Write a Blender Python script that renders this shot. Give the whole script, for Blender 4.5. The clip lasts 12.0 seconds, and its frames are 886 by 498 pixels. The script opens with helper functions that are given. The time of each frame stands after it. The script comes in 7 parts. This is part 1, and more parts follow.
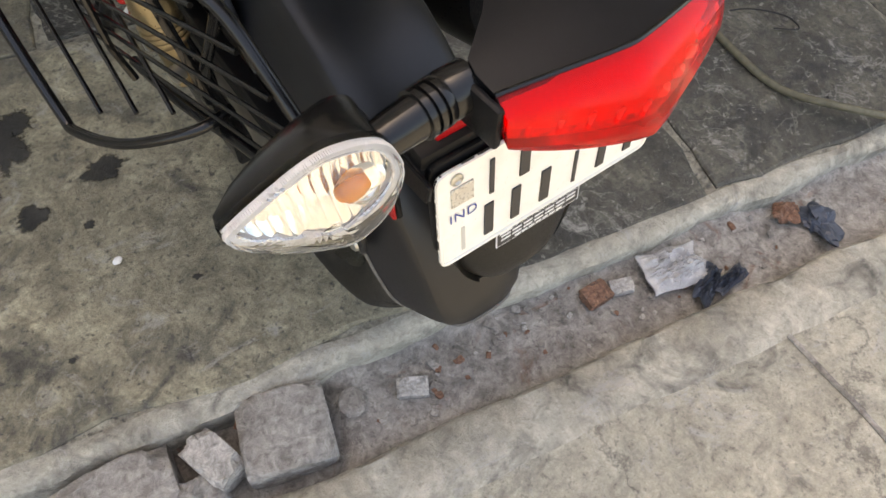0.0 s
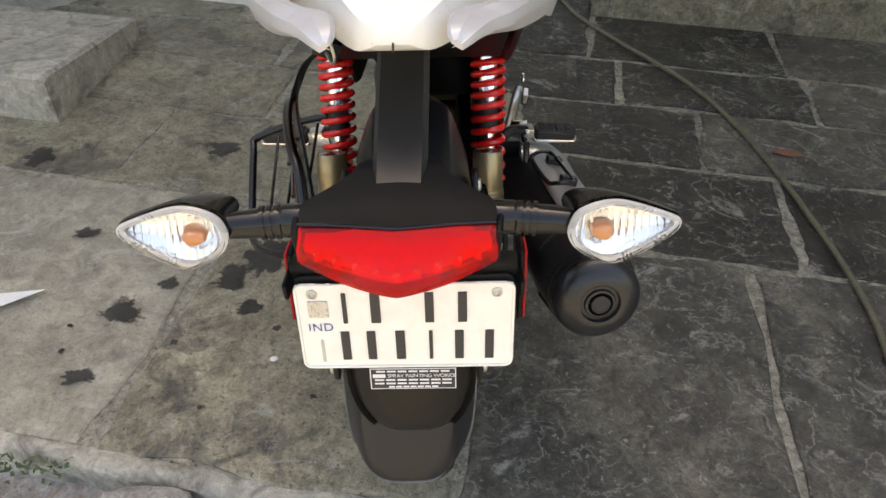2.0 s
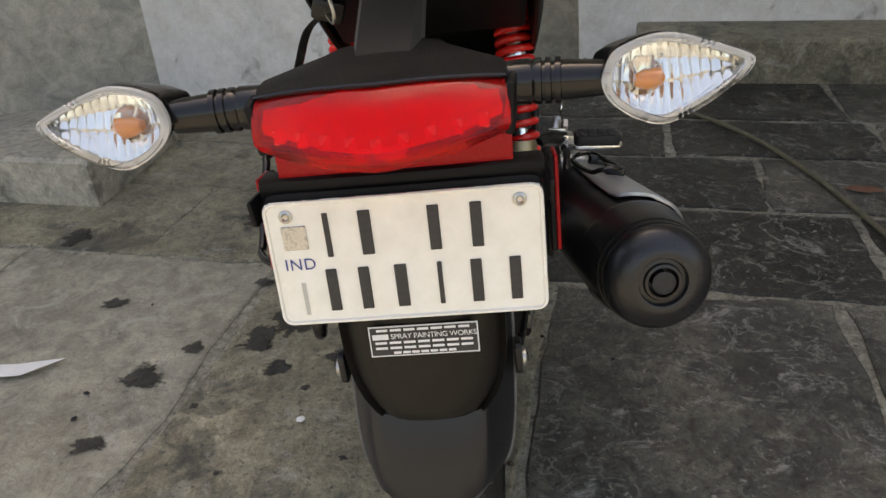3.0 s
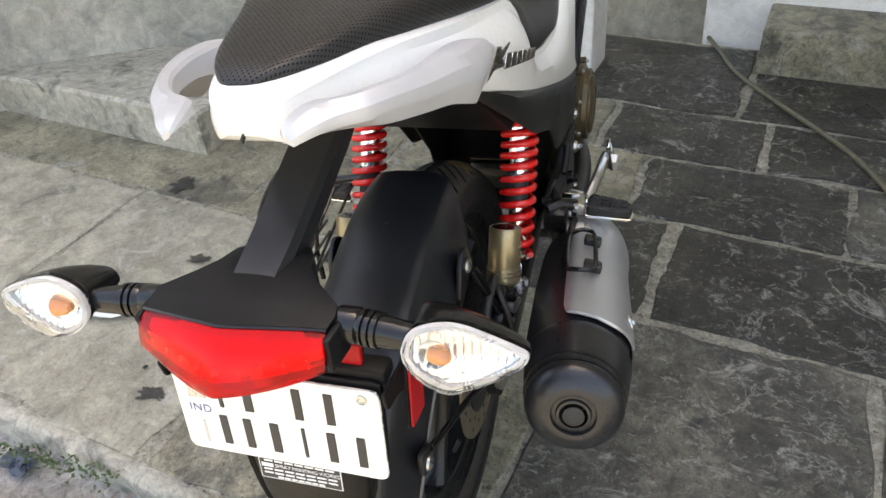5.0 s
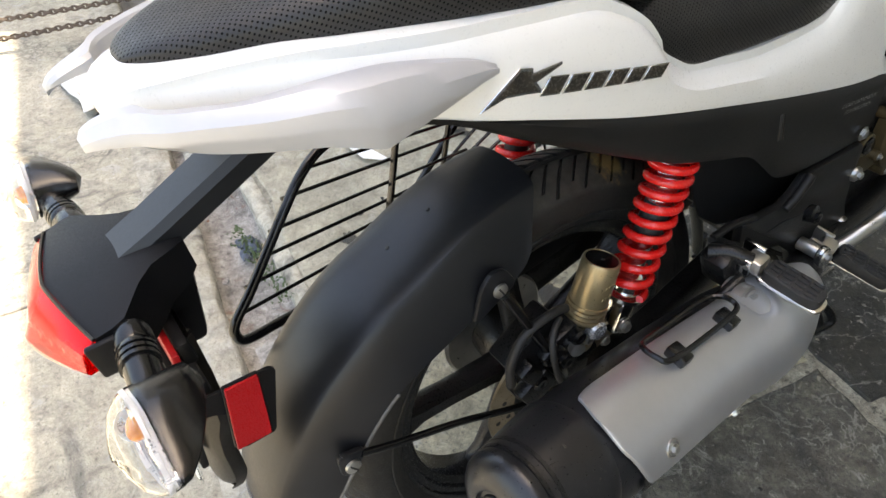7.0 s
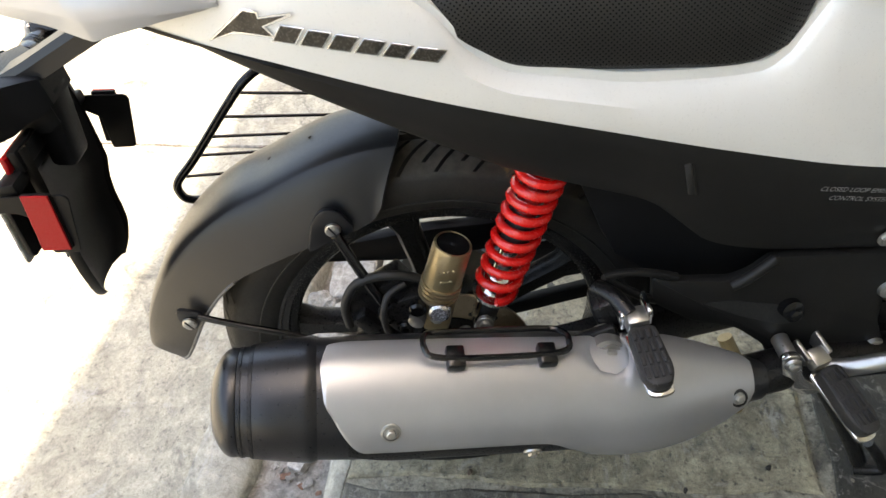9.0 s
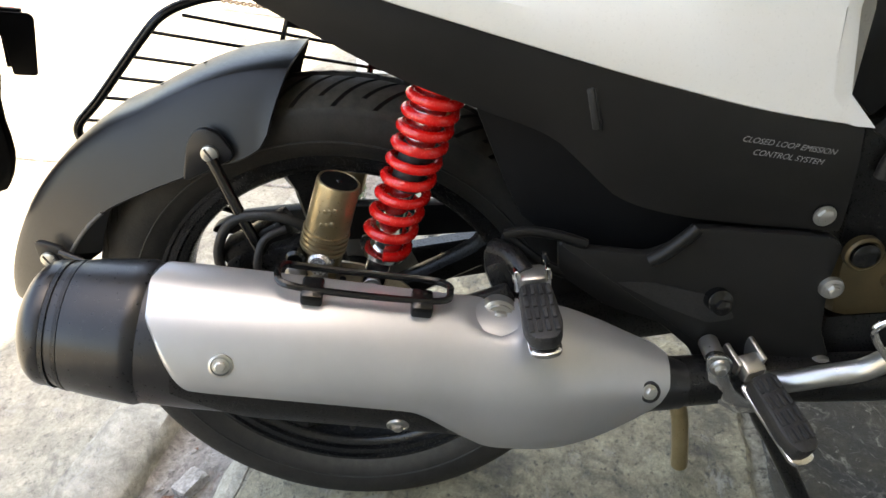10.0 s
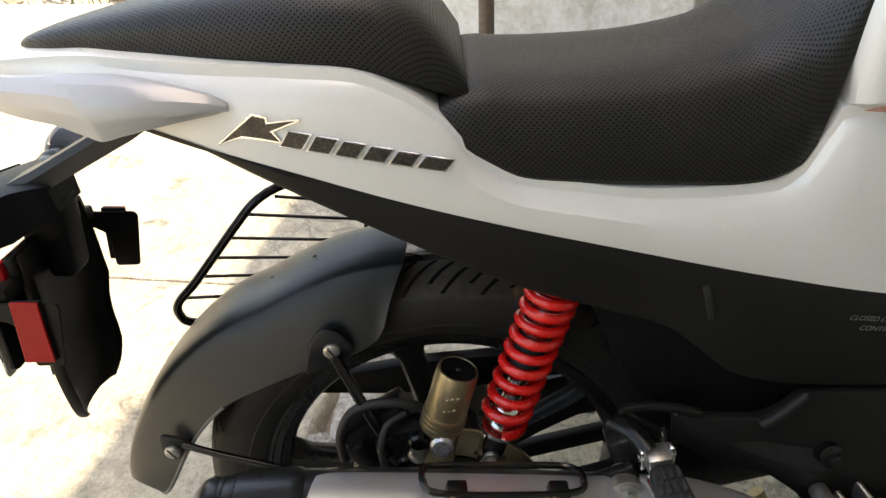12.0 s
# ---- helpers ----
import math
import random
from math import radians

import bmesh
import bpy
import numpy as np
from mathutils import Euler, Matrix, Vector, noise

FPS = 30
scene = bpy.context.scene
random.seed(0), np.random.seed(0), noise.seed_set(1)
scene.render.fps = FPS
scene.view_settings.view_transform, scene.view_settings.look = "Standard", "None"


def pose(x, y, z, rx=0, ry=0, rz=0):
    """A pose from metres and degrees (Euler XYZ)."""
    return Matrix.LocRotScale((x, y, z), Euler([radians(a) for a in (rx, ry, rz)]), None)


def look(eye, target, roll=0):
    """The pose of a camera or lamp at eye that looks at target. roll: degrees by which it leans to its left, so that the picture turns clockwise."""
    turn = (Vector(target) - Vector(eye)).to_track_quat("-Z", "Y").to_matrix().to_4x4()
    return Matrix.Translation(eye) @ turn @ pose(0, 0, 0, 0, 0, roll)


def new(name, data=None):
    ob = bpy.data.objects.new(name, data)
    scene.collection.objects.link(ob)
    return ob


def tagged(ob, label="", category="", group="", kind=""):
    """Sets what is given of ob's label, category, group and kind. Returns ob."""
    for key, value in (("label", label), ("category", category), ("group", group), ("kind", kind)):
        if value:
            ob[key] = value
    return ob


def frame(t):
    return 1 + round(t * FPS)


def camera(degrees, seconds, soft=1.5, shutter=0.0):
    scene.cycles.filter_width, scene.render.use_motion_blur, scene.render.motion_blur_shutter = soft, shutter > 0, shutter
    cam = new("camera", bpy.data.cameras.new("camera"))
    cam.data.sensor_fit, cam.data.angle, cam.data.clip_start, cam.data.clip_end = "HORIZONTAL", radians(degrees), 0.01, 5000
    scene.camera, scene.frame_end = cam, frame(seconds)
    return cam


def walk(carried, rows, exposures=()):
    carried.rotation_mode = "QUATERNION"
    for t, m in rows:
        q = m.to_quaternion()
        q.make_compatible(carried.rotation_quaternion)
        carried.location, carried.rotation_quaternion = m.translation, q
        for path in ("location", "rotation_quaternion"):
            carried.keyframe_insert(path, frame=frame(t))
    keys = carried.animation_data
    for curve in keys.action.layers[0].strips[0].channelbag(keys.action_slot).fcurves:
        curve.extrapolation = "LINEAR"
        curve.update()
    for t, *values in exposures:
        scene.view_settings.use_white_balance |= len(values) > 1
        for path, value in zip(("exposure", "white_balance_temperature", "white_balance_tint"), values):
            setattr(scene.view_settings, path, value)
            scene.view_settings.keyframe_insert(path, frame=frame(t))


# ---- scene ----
cam = camera(64.5, 12.0)
PATH = [
    (0, pose(-0.2502, -0.3163, 1.0310, 33.89, 0.49, -34.18)),
    (0.5, pose(-0.1805, -0.3444, 1.0303, 35.94, -0.80, -22.24)),
    (1, pose(-0.0702, -0.4449, 1.0473, 38.79, 4.67, -5.39)),
    (1.5, pose(0.0262, -0.4855, 1.0448, 47.24, 2.21, -3.75)),
    (2, pose(0.0436, -0.5876, 1.0740, 56.49, 0.44, 1.44)),
    (2.5, pose(0.0423, -0.5884, 1.0041, 58.99, 3.92, -0.35)),
    (3, pose(0.0727, -0.5446, 0.8626, 66.37, 5.17, 4.30)),
    (3.5, pose(0.0761, -0.5735, 0.8390, 68.99, 3.09, 8.76)),
    (3.7, pose(0.0833, -0.5731, 0.8376, 68.86, 2.31, 8.87)),
    (5.3, pose(0.3541, -0.4088, 1.1116, 56.97, 3.23, 24.32)),
    (5.5, pose(0.3982, -0.3541, 1.1031, 55.06, 3.39, 30.33)),
    (6, pose(0.5234, -0.2270, 1.1445, 53.09, 4.90, 43.86)),
    (6.5, pose(0.488, -0.148, 1.132, 52.5, 1.19, 49.51)),
    (6.7, pose(0.4901, -0.133, 1.1351, 51.92, 1.31, 51.65)),
    (8.3, pose(0.6224, 0.2603, 1.1682, 41.91, 0.76, 80.42)),
    (8.5, pose(0.6660, 0.3132, 1.1679, 43.87, -0.75, 85.18)),
    (9, pose(0.6802, 0.3934, 1.1376, 47.80, 2.48, 88.89)),
    (9.5, pose(0.6872, 0.4295, 0.9943, 54.60, 0.98, 88.89)),
    (10, pose(0.7206, 0.5249, 0.9293, 57.94, -1.85, 93.21)),
    (10.5, pose(0.7020, 0.5657, 0.8996, 59.54, -0.48, 88.97)),
    (11, pose(0.7002, 0.5215, 0.9744, 61.46, 0.96, 90.83)),
    (11.5, pose(0.6819, 0.4457, 1.0559, 61.51, -0.17, 89.32)),
    (12, pose(0.6751, 0.3994, 1.0860, 60.61, 1.83, 90.68)),
]
EXPOSURES = [(0, 2.1, 8900, 14.5), (1, 1.95, 8800, 14.5), (2, 2.0, 8700, 14.5), (3, 1.52, 8700, 14.5), (3.5, 1.48, 8600, 14), (5.5, 2.65, 8300, 12), (6.5, 2.56, 8350, 11.5), (8.5, 2.76, 8420, 11.5), (9.5, 2.75, 8450, 11.5), (10.5, 3.15, 8400, 11.5), (11, 2.93, 8500, 11.5), (12, 2.15, 8850, 11.5)]
walk(cam, PATH, EXPOSURES)

# ---- frames of reference: the ramp, the house front, the bike ----
RAMP = pose(0, 0, 0, 7.5, 1.983, 0.261) @ pose(0, 0, -0.016)
HOUSE = RAMP @ pose(0, 0, 0, 0, 0, -9.0)          # u along the gutter, v into the yard, on the ramp
STREET = pose(0, 0, -0.016, 0, 1.983, -9.0)       # level ground outside the gutter
UPRIGHT = pose(0, 0, 0, 0, 0, -9.0)
BIKE = pose(0, 0, 0, 7.542, -0.705, 1.283)

# ---- light ----
world = bpy.data.worlds.new("world")
scene.world = world
world.use_nodes = True
wn = world.node_tree.nodes
sky = wn.new("ShaderNodeTexSky")
sky.sky_type, sky.sun_disc = "NISHITA", False
sky.sun_elevation, sky.sun_rotation = radians(74), radians(10)
sky.air_density, sky.dust_density, sky.ozone_density = 1.0, 2.5, 1.0
world.node_tree.links.new(sky.outputs[0], wn["Background"].inputs["Color"])
wn["Background"].inputs["Strength"].default_value = 0.15
sun = new("sun", bpy.data.lights.new("sun", "SUN"))
sun.data.energy, sun.data.angle, sun.data.color = 2.4, radians(0.6), (1.0, 0.95, 0.87)
sun.matrix_world = look((0.5, 2.6, 9.6), (0, 0, 0))
tagged(sun, kind="structure")

# ---- materials ----
def nodes_of(m):
    return m.node_tree.nodes, m.node_tree.links


def ramp_node(n, l, source, stops):
    r = n.new("ShaderNodeValToRGB")
    els = r.color_ramp.elements
    while len(els) < len(stops):
        els.new(0.5)
    for e, (p, c) in zip(els, stops):
        e.position, e.color = p, (*c, 1) if len(c) == 3 else c
    l.new(source, r.inputs[0])
    return r


def noise_node(n, l, coord, scale, detail=4.0, rough=0.6, distort=0.0):
    t = n.new("ShaderNodeTexNoise")
    t.inputs["Scale"].default_value, t.inputs["Detail"].default_value = scale, detail
    t.inputs["Roughness"].default_value, t.inputs["Distortion"].default_value = rough, distort
    l.new(coord, t.inputs["Vector"])
    return t


def mix_node(n, l, fac, a, b, mode="MIX"):
    m = n.new("ShaderNodeMix")
    m.data_type, m.blend_type = "RGBA", mode
    for sock, v in ((m.inputs[0], fac), (m.inputs[6], a), (m.inputs[7], b)):
        if hasattr(v, "is_linked"):
            l.new(v, sock)
        elif isinstance(v, (int, float)):
            sock.default_value = v
        else:
            sock.default_value = (*v, 1)
    return m.outputs[2]


def surface(name, c1, c2, rough=0.5, metal=0.0, scale=25.0, fine=400.0, bump=0.08, coat=0.0, spread=0.12, dust=0.0, spec=0.5):
    """Two-scale painted, plastic or metal surface: broad patches, fine grain in colour, gloss and relief."""
    m = bpy.data.materials.new(name)
    m.use_nodes = True
    n, l = nodes_of(m)
    b = n["Principled BSDF"]
    tc = n.new("ShaderNodeTexCoord").outputs["Object"]
    broad, grain = noise_node(n, l, tc, scale, 5), noise_node(n, l, tc, fine, 3)
    patch = ramp_node(n, l, broad.outputs[0], [(0.3, c1), (0.7, c2)])
    col = patch.outputs[0]
    if dust:
        geo = n.new("ShaderNodeNewGeometry")
        sep = n.new("ShaderNodeSeparateXYZ")
        l.new(geo.outputs["Normal"], sep.inputs[0])
        up = ramp_node(n, l, sep.outputs[2], [(0.35, (0, 0, 0)), (1.0, (1, 1, 1))])
        f = n.new("ShaderNodeMath")
        f.operation = "MULTIPLY"
        l.new(up.outputs[0], f.inputs[0])
        spots = ramp_node(n, l, noise_node(n, l, tc, 90, 6).outputs[0], [(0.3, (dust * 0.4,) * 3), (0.75, (dust,) * 3)])
        l.new(spots.outputs[0], f.inputs[1])
        col = mix_node(n, l, f.outputs[0], col, (0.3, 0.27, 0.22))
    l.new(col, b.inputs["Base Color"])
    r = ramp_node(n, l, grain.outputs[0], [(0.25, (max(rough - spread, 0.02),) * 3), (0.75, (min(rough + spread, 1.0),) * 3)])
    l.new(r.outputs[0], b.inputs["Roughness"])
    b.inputs["Metallic"].default_value = metal
    b.inputs["Coat Weight"].default_value = coat
    b.inputs["Coat Roughness"].default_value = 0.06
    b.inputs["Specular IOR Level"].default_value = spec
    bp = n.new("ShaderNodeBump")
    bp.inputs["Strength"].default_value, bp.inputs["Distance"].default_value = bump, 0.002
    l.new(grain.outputs[0], bp.inputs["Height"])
    l.new(bp.outputs[0], b.inputs["Normal"])
    return m


def concrete(name, tones, stain=(0.05, 0.047, 0.042), stain_at=(0.56, 0.72), rough=0.85, scale=3.0, cracks=0.0, random_tone=0.0, fleck=(0.42, 0.41, 0.38), wet=0.0, blots=0.0, grit=0.7, pore=0.8, mott=0.85, worn=0.0):
    m = bpy.data.materials.new(name)
    m.use_nodes = True
    n, l = nodes_of(m)
    b = n["Principled BSDF"]
    tc = n.new("ShaderNodeTexCoord").outputs["Object"]
    broad = noise_node(n, l, tc, scale, 8, 0.65, 0.4)
    mid = noise_node(n, l, tc, scale * 6, 8, 0.7, 0.6)
    fine = noise_node(n, l, tc, 190, 6, 0.7)
    col = ramp_node(n, l, broad.outputs[0], [(0.28, tones[0]), (0.5, tones[1]), (0.72, tones[2])]).outputs[0]
    col = mix_node(n, l, mott, col, ramp_node(n, l, mid.outputs[0], [(0.32, (0.2, 0.19, 0.18)), (0.68, (0.8, 0.8, 0.79))]).outputs[0], "OVERLAY")
    gritty = noise_node(n, l, tc, 120, 10, 0.85)
    col = mix_node(n, l, grit, col, ramp_node(n, l, gritty.outputs[0], [(0.3, (0.2,) * 3), (0.7, (0.8,) * 3)]).outputs[0], "OVERLAY")
    if random_tone:
        info = n.new("ShaderNodeObjectInfo")
        tone = ramp_node(n, l, info.outputs["Random"], [(0.0, (0.5 - random_tone,) * 3), (1.0, (0.5 + random_tone,) * 3)])
        col = mix_node(n, l, 0.8, col, tone.outputs[0], "OVERLAY")
    blot = noise_node(n, l, tc, scale * 1.7, 9, 0.62, 1.2)
    mask = ramp_node(n, l, blot.outputs[0], [(stain_at[0], (0, 0, 0)), (stain_at[1], (1, 1, 1))])
    col = mix_node(n, l, mask.outputs[0], col, stain)
    if blots:
        damp = noise_node(n, l, tc, 3.4, 7, 0.55, 0.5)
        wetm = ramp_node(n, l, damp.outputs[0], [(0.57, (0, 0, 0)), (0.605, (blots,) * 3)])
        col = mix_node(n, l, wetm.outputs[0], col, (0.028, 0.028, 0.027))
        mp = n.new("ShaderNodeMapping")
        mp.inputs["Scale"].default_value, mp.inputs["Rotation"].default_value = (1.0, 1.5, 1.0), (0, 0, 0.4)
        l.new(tc, mp.inputs[0])
        scuff = ramp_node(n, l, noise_node(n, l, mp.outputs[0], 7, 12, 0.78, 1.0).outputs[0], [(0.56, (0, 0, 0)), (0.64, (0.75,) * 3)])
        col = mix_node(n, l, scuff.outputs[0], col, fleck)
    if worn:
        # scraped, pale worn veins and specks
        vein = ramp_node(n, l, noise_node(n, l, tc, 7.5, 9, 0.6, 0.35).outputs[0], [(0.492, (0, 0, 0)), (0.503, (worn,) * 3), (0.509, (worn * 0.6,) * 3), (0.518, (0, 0, 0))])
        keep = ramp_node(n, l, noise_node(n, l, tc, 3.0, 5, 0.6).outputs[0], [(0.42, (0, 0, 0)), (0.56, (1, 1, 1))])
        col = mix_node(n, l, mix_node(n, l, 1.0, vein.outputs[0], keep.outputs[0], "MULTIPLY"), col, fleck)
        speck = ramp_node(n, l, noise_node(n, l, tc, 55, 8, 0.7, 0.6).outputs[0], [(0.6, (0, 0, 0)), (0.64, (worn,) * 3)])
        col = mix_node(n, l, speck.outputs[0], col, fleck)
    # dark pores and pale crusts
    pores = ramp_node(n, l, noise_node(n, l, tc, 75, 9, 0.75).outputs[0], [(0.55, (0, 0, 0)), (0.63, (pore,) * 3)])
    col = mix_node(n, l, pores.outputs[0], col, (0.035, 0.034, 0.032))
    crust = ramp_node(n, l, noise_node(n, l, tc, 28, 10, 0.8, 1.5).outputs[0], [(0.57, (0, 0, 0)), (0.68, (0.65,) * 3)])
    col = mix_node(n, l, crust.outputs[0], col, fleck)
    if cracks:
        v = n.new("ShaderNodeTexVoronoi")
        v.feature = "DISTANCE_TO_EDGE"
        v.inputs["Scale"].default_value = cracks
        warp = n.new("ShaderNodeVectorMath")
        warp.operation = "MULTIPLY_ADD"
        wn_ = noise_node(n, l, tc, 6, 6, 0.7)
        l.new(wn_.outputs["Color"], warp.inputs[0])
        warp.inputs[1].default_value = (0.35, 0.35, 0.35)
        l.new(tc, warp.inputs[2])
        l.new(warp.outputs[0], v.inputs["Vector"])
        cr = ramp_node(n, l, v.outputs["Distance"], [(0.0, (0.55,) * 3), (0.007, (0, 0, 0))])
        col = mix_node(n, l, cr.outputs[0], col, (0.06, 0.056, 0.05))
    l.new(col, b.inputs["Base Color"])
    rr = ramp_node(n, l, mid.outputs[0], [(0.3, (rough - 0.18 - wet,) * 3), (0.7, (rough,) * 3)])
    l.new(rr.outputs[0], b.inputs["Roughness"])
    h = n.new("ShaderNodeMath")
    h.operation = "MULTIPLY_ADD"
    l.new(mid.outputs[0], h.inputs[0])
    h.inputs[1].default_value = 2.0
    l.new(fine.outputs[0], h.inputs[2])
    bp = n.new("ShaderNodeBump")
    bp.inputs["Strength"].default_value, bp.inputs["Distance"].default_value = 0.8, 0.004
    l.new(h.outputs[0], bp.inputs["Height"])
    l.new(bp.outputs[0], b.inputs["Normal"])
    return m


def clear(name, colour, rough=0.03, ior=1.49):
    m = bpy.data.materials.new(name)
    m.use_nodes = True
    b = m.node_tree.nodes["Principled BSDF"]
    b.inputs["Base Color"].default_value = (*colour, 1)
    b.inputs["Roughness"].default_value = rough
    b.inputs["Transmission Weight"].default_value = 1.0
    b.inputs["IOR"].default_value = ior
    return m


def perforated(name):
    """Black seat vinyl with rows of small round pits."""
    m = surface(name, (0.015, 0.0145, 0.014), (0.022, 0.021, 0.0195), 0.42, fine=260, bump=0.1, spread=0.08)
    n, l = nodes_of(m)
    b = n["Principled BSDF"]
    tc = n.new("ShaderNodeTexCoord").outputs["UV"]
    mp = n.new("ShaderNodeMapping")
    mp.inputs["Scale"].default_value, mp.inputs["Rotation"].default_value = (1, 1, 1), (0, 0, radians(45))
    l.new(tc, mp.inputs[0])
    fr = n.new("ShaderNodeVectorMath")
    fr.operation = "FRACTION"
    l.new(mp.outputs[0], fr.inputs[0])
    di = n.new("ShaderNodeVectorMath")
    di.operation = "DISTANCE"
    l.new(fr.outputs[0], di.inputs[0])
    di.inputs[1].default_value = (0.5, 0.5, 0)
    pit = ramp_node(n, l, di.outputs["Value"], [(0.15, (0.12,) * 3), (0.28, (1, 1, 1))])
    gl = n.new("ShaderNodeMath")
    gl.operation = "MULTIPLY"
    l.new(pit.outputs[0], gl.inputs[0])
    gl.inputs[1].default_value = 0.36
    l.new(gl.outputs[0], b.inputs["Specular IOR Level"])
    old = b.inputs["Base Color"].links[0].from_socket
    l.new(mix_node(n, l, pit.outputs[0], (0.0015, 0.0015, 0.0015), old), b.inputs["Base Color"])
    bp = n.new("ShaderNodeBump")
    bp.inputs["Strength"].default_value, bp.inputs["Distance"].default_value = 0.5, 0.0008
    l.new(pit.outputs[0], bp.inputs["Height"])
    l.new(b.inputs["Normal"].links[0].from_socket, bp.inputs["Normal"])
    l.new(bp.outputs[0], b.inputs["Normal"])
    return m


WHITE = surface("white_paint", (0.74, 0.74, 0.71), (0.8, 0.8, 0.77), 0.3, coat=0.6, scale=6, bump=0.01, spread=0.05)
SILVER = surface("silver_paint", (0.42, 0.425, 0.436), (0.49, 0.496, 0.508), 0.36, metal=0.25, scale=8, fine=900, bump=0.02, spread=0.06)
SHIELD = surface("satin_silver_paint", (0.43, 0.44, 0.447), (0.50, 0.51, 0.517), 0.36, metal=0.72, scale=9, fine=900, bump=0.03, spread=0.06)
BLACK = surface("black_plastic", (0.005, 0.0052, 0.0058), (0.008, 0.0082, 0.009), 0.45, scale=14, fine=700, bump=0.06, dust=0.004, spec=0.14)
GREYBLACK = surface("dark_grey_panel", (0.0095, 0.0092, 0.0088), (0.0145, 0.014, 0.0132), 0.42, scale=9, fine=800, bump=0.05, dust=0.006, spec=0.22)
DUSTY = surface("dusty_black_mudguard", (0.0065, 0.0072, 0.0088), (0.0105, 0.0116, 0.0138), 0.36, scale=12, fine=300, bump=0.015, dust=0.018, spec=0.38, spread=0.05)
RIMEDGE = surface("scuffed_plastic_edge", (0.07, 0.068, 0.063), (0.14, 0.136, 0.128), 0.5, scale=60, fine=500, bump=0.1, spec=0.3)
FLAP = surface("brown_black_fender", (0.008, 0.0072, 0.0062), (0.013, 0.0118, 0.010), 0.36, scale=12, fine=600, bump=0.05, dust=0.004, spec=0.2)
GLOSS = surface("gloss_black", (0.004, 0.004, 0.004), (0.008, 0.008, 0.008), 0.2, scale=20, bump=0.01, spread=0.05, coat=0.0, spec=0.4)
SATIN = surface("satin_black_metal", (0.006, 0.006, 0.006), (0.010, 0.010, 0.010), 0.32, scale=20, fine=500, bump=0.05, spec=0.32)
MUFFLER = surface("muffler_black", (0.008, 0.0085, 0.01), (0.014, 0.0145, 0.0165), 0.3, metal=0.1, scale=14, fine=300, bump=0.01, dust=0.008, spec=0.5, spread=0.04)
RUBBER = surface("rubber", (0.010, 0.010, 0.010), (0.02, 0.0195, 0.019), 0.6, scale=40, bump=0.3)
REDSPRING = surface("red_spring_paint", (0.62, 0.008, 0.008), (0.72, 0.014, 0.012), 0.25, coat=0.25, scale=50, bump=0.02, spread=0.06)
GOLD = surface("gold_anodised", (0.30, 0.235, 0.13), (0.38, 0.30, 0.18), 0.36, metal=0.75, scale=30, bump=0.05)
RIM = surface("rim_black", (0.007, 0.007, 0.007), (0.012, 0.012, 0.012), 0.22, scale=20, fine=500, bump=0.02, spec=0.4)
BRONZE = surface("bronze_engine_paint", (0.07, 0.052, 0.026), (0.108, 0.08, 0.041), 0.4, metal=0.5, scale=20, bump=0.06)
CHROME = surface("chrome", (0.75, 0.75, 0.75), (0.85, 0.85, 0.85), 0.13, metal=1.0, scale=20, fine=100, bump=0.005, spread=0.03)
STEEL = surface("zinc_steel", (0.38, 0.375, 0.35), (0.5, 0.49, 0.46), 0.3, metal=0.9, scale=30, fine=120, bump=0.01, spread=0.03)
DISC = surface("brake_disc_steel", (0.34, 0.28, 0.2), (0.45, 0.38, 0.28), 0.35, metal=0.9, scale=30, bump=0.06)
PLATEWHITE = surface("plate_white", (0.72, 0.71, 0.64), (0.8, 0.79, 0.73), 0.35, scale=60, bump=0.04)
INK = surface("black_ink", (0.012, 0.012, 0.014), (0.03, 0.03, 0.032), 0.5, scale=400, bump=0.05)
BLUEINK = surface("blue_ink", (0.02, 0.04, 0.2), (0.03, 0.06, 0.26), 0.5)
GREYINK = surface("grey_ink", (0.42, 0.41, 0.38), (0.5, 0.49, 0.45), 0.5)
HOLO = surface("hologram_foil", (0.45, 0.42, 0.36), (0.55, 0.52, 0.46), 0.3, metal=0.3, scale=200)
STICKER = surface("sticker_white", (0.66, 0.66, 0.66), (0.74, 0.74, 0.74), 0.45, scale=80)
REFLECTOR = surface("red_reflector", (0.30, 0.005, 0.008), (0.38, 0.009, 0.013), 0.3, scale=600, fine=900, bump=0.15, coat=0.0, spec=0.2)
REDLENS = clear("red_lens", (0.98, 0.006, 0.010), 0.04, 1.25)
REDLENS.node_tree.nodes["Principled BSDF"].inputs["Transmission Weight"].default_value = 0.86
REDLENS.node_tree.nodes["Principled BSDF"].inputs["Coat Weight"].default_value = 0.1
LED = surface("lamp_cell", (0.95, 0.8, 0.5), (0.98, 0.88, 0.6), 0.2, metal=0.2, scale=120)
REDBOWL = surface("red_lamp_lining", (0.82, 0.05, 0.05), (0.9, 0.08, 0.07), 0.45, metal=0.0, scale=90, spec=0.1)
CLEARLENS = clear("clear_lens", (0.99, 0.99, 0.98), 0.02, 1.25)
BOWL = surface("chrome_bowl", (0.77, 0.76, 0.735), (0.84, 0.83, 0.80), 0.1, metal=0.84, scale=60, fine=120, bump=0.0, spread=0.02)
RIMRIB = surface("rim_plastic", (0.5, 0.49, 0.47), (0.62, 0.61, 0.59), 0.2, scale=60)
BEZEL = surface("grey_bezel", (0.45, 0.45, 0.45), (0.6, 0.6, 0.6), 0.25, metal=0.7, scale=90)
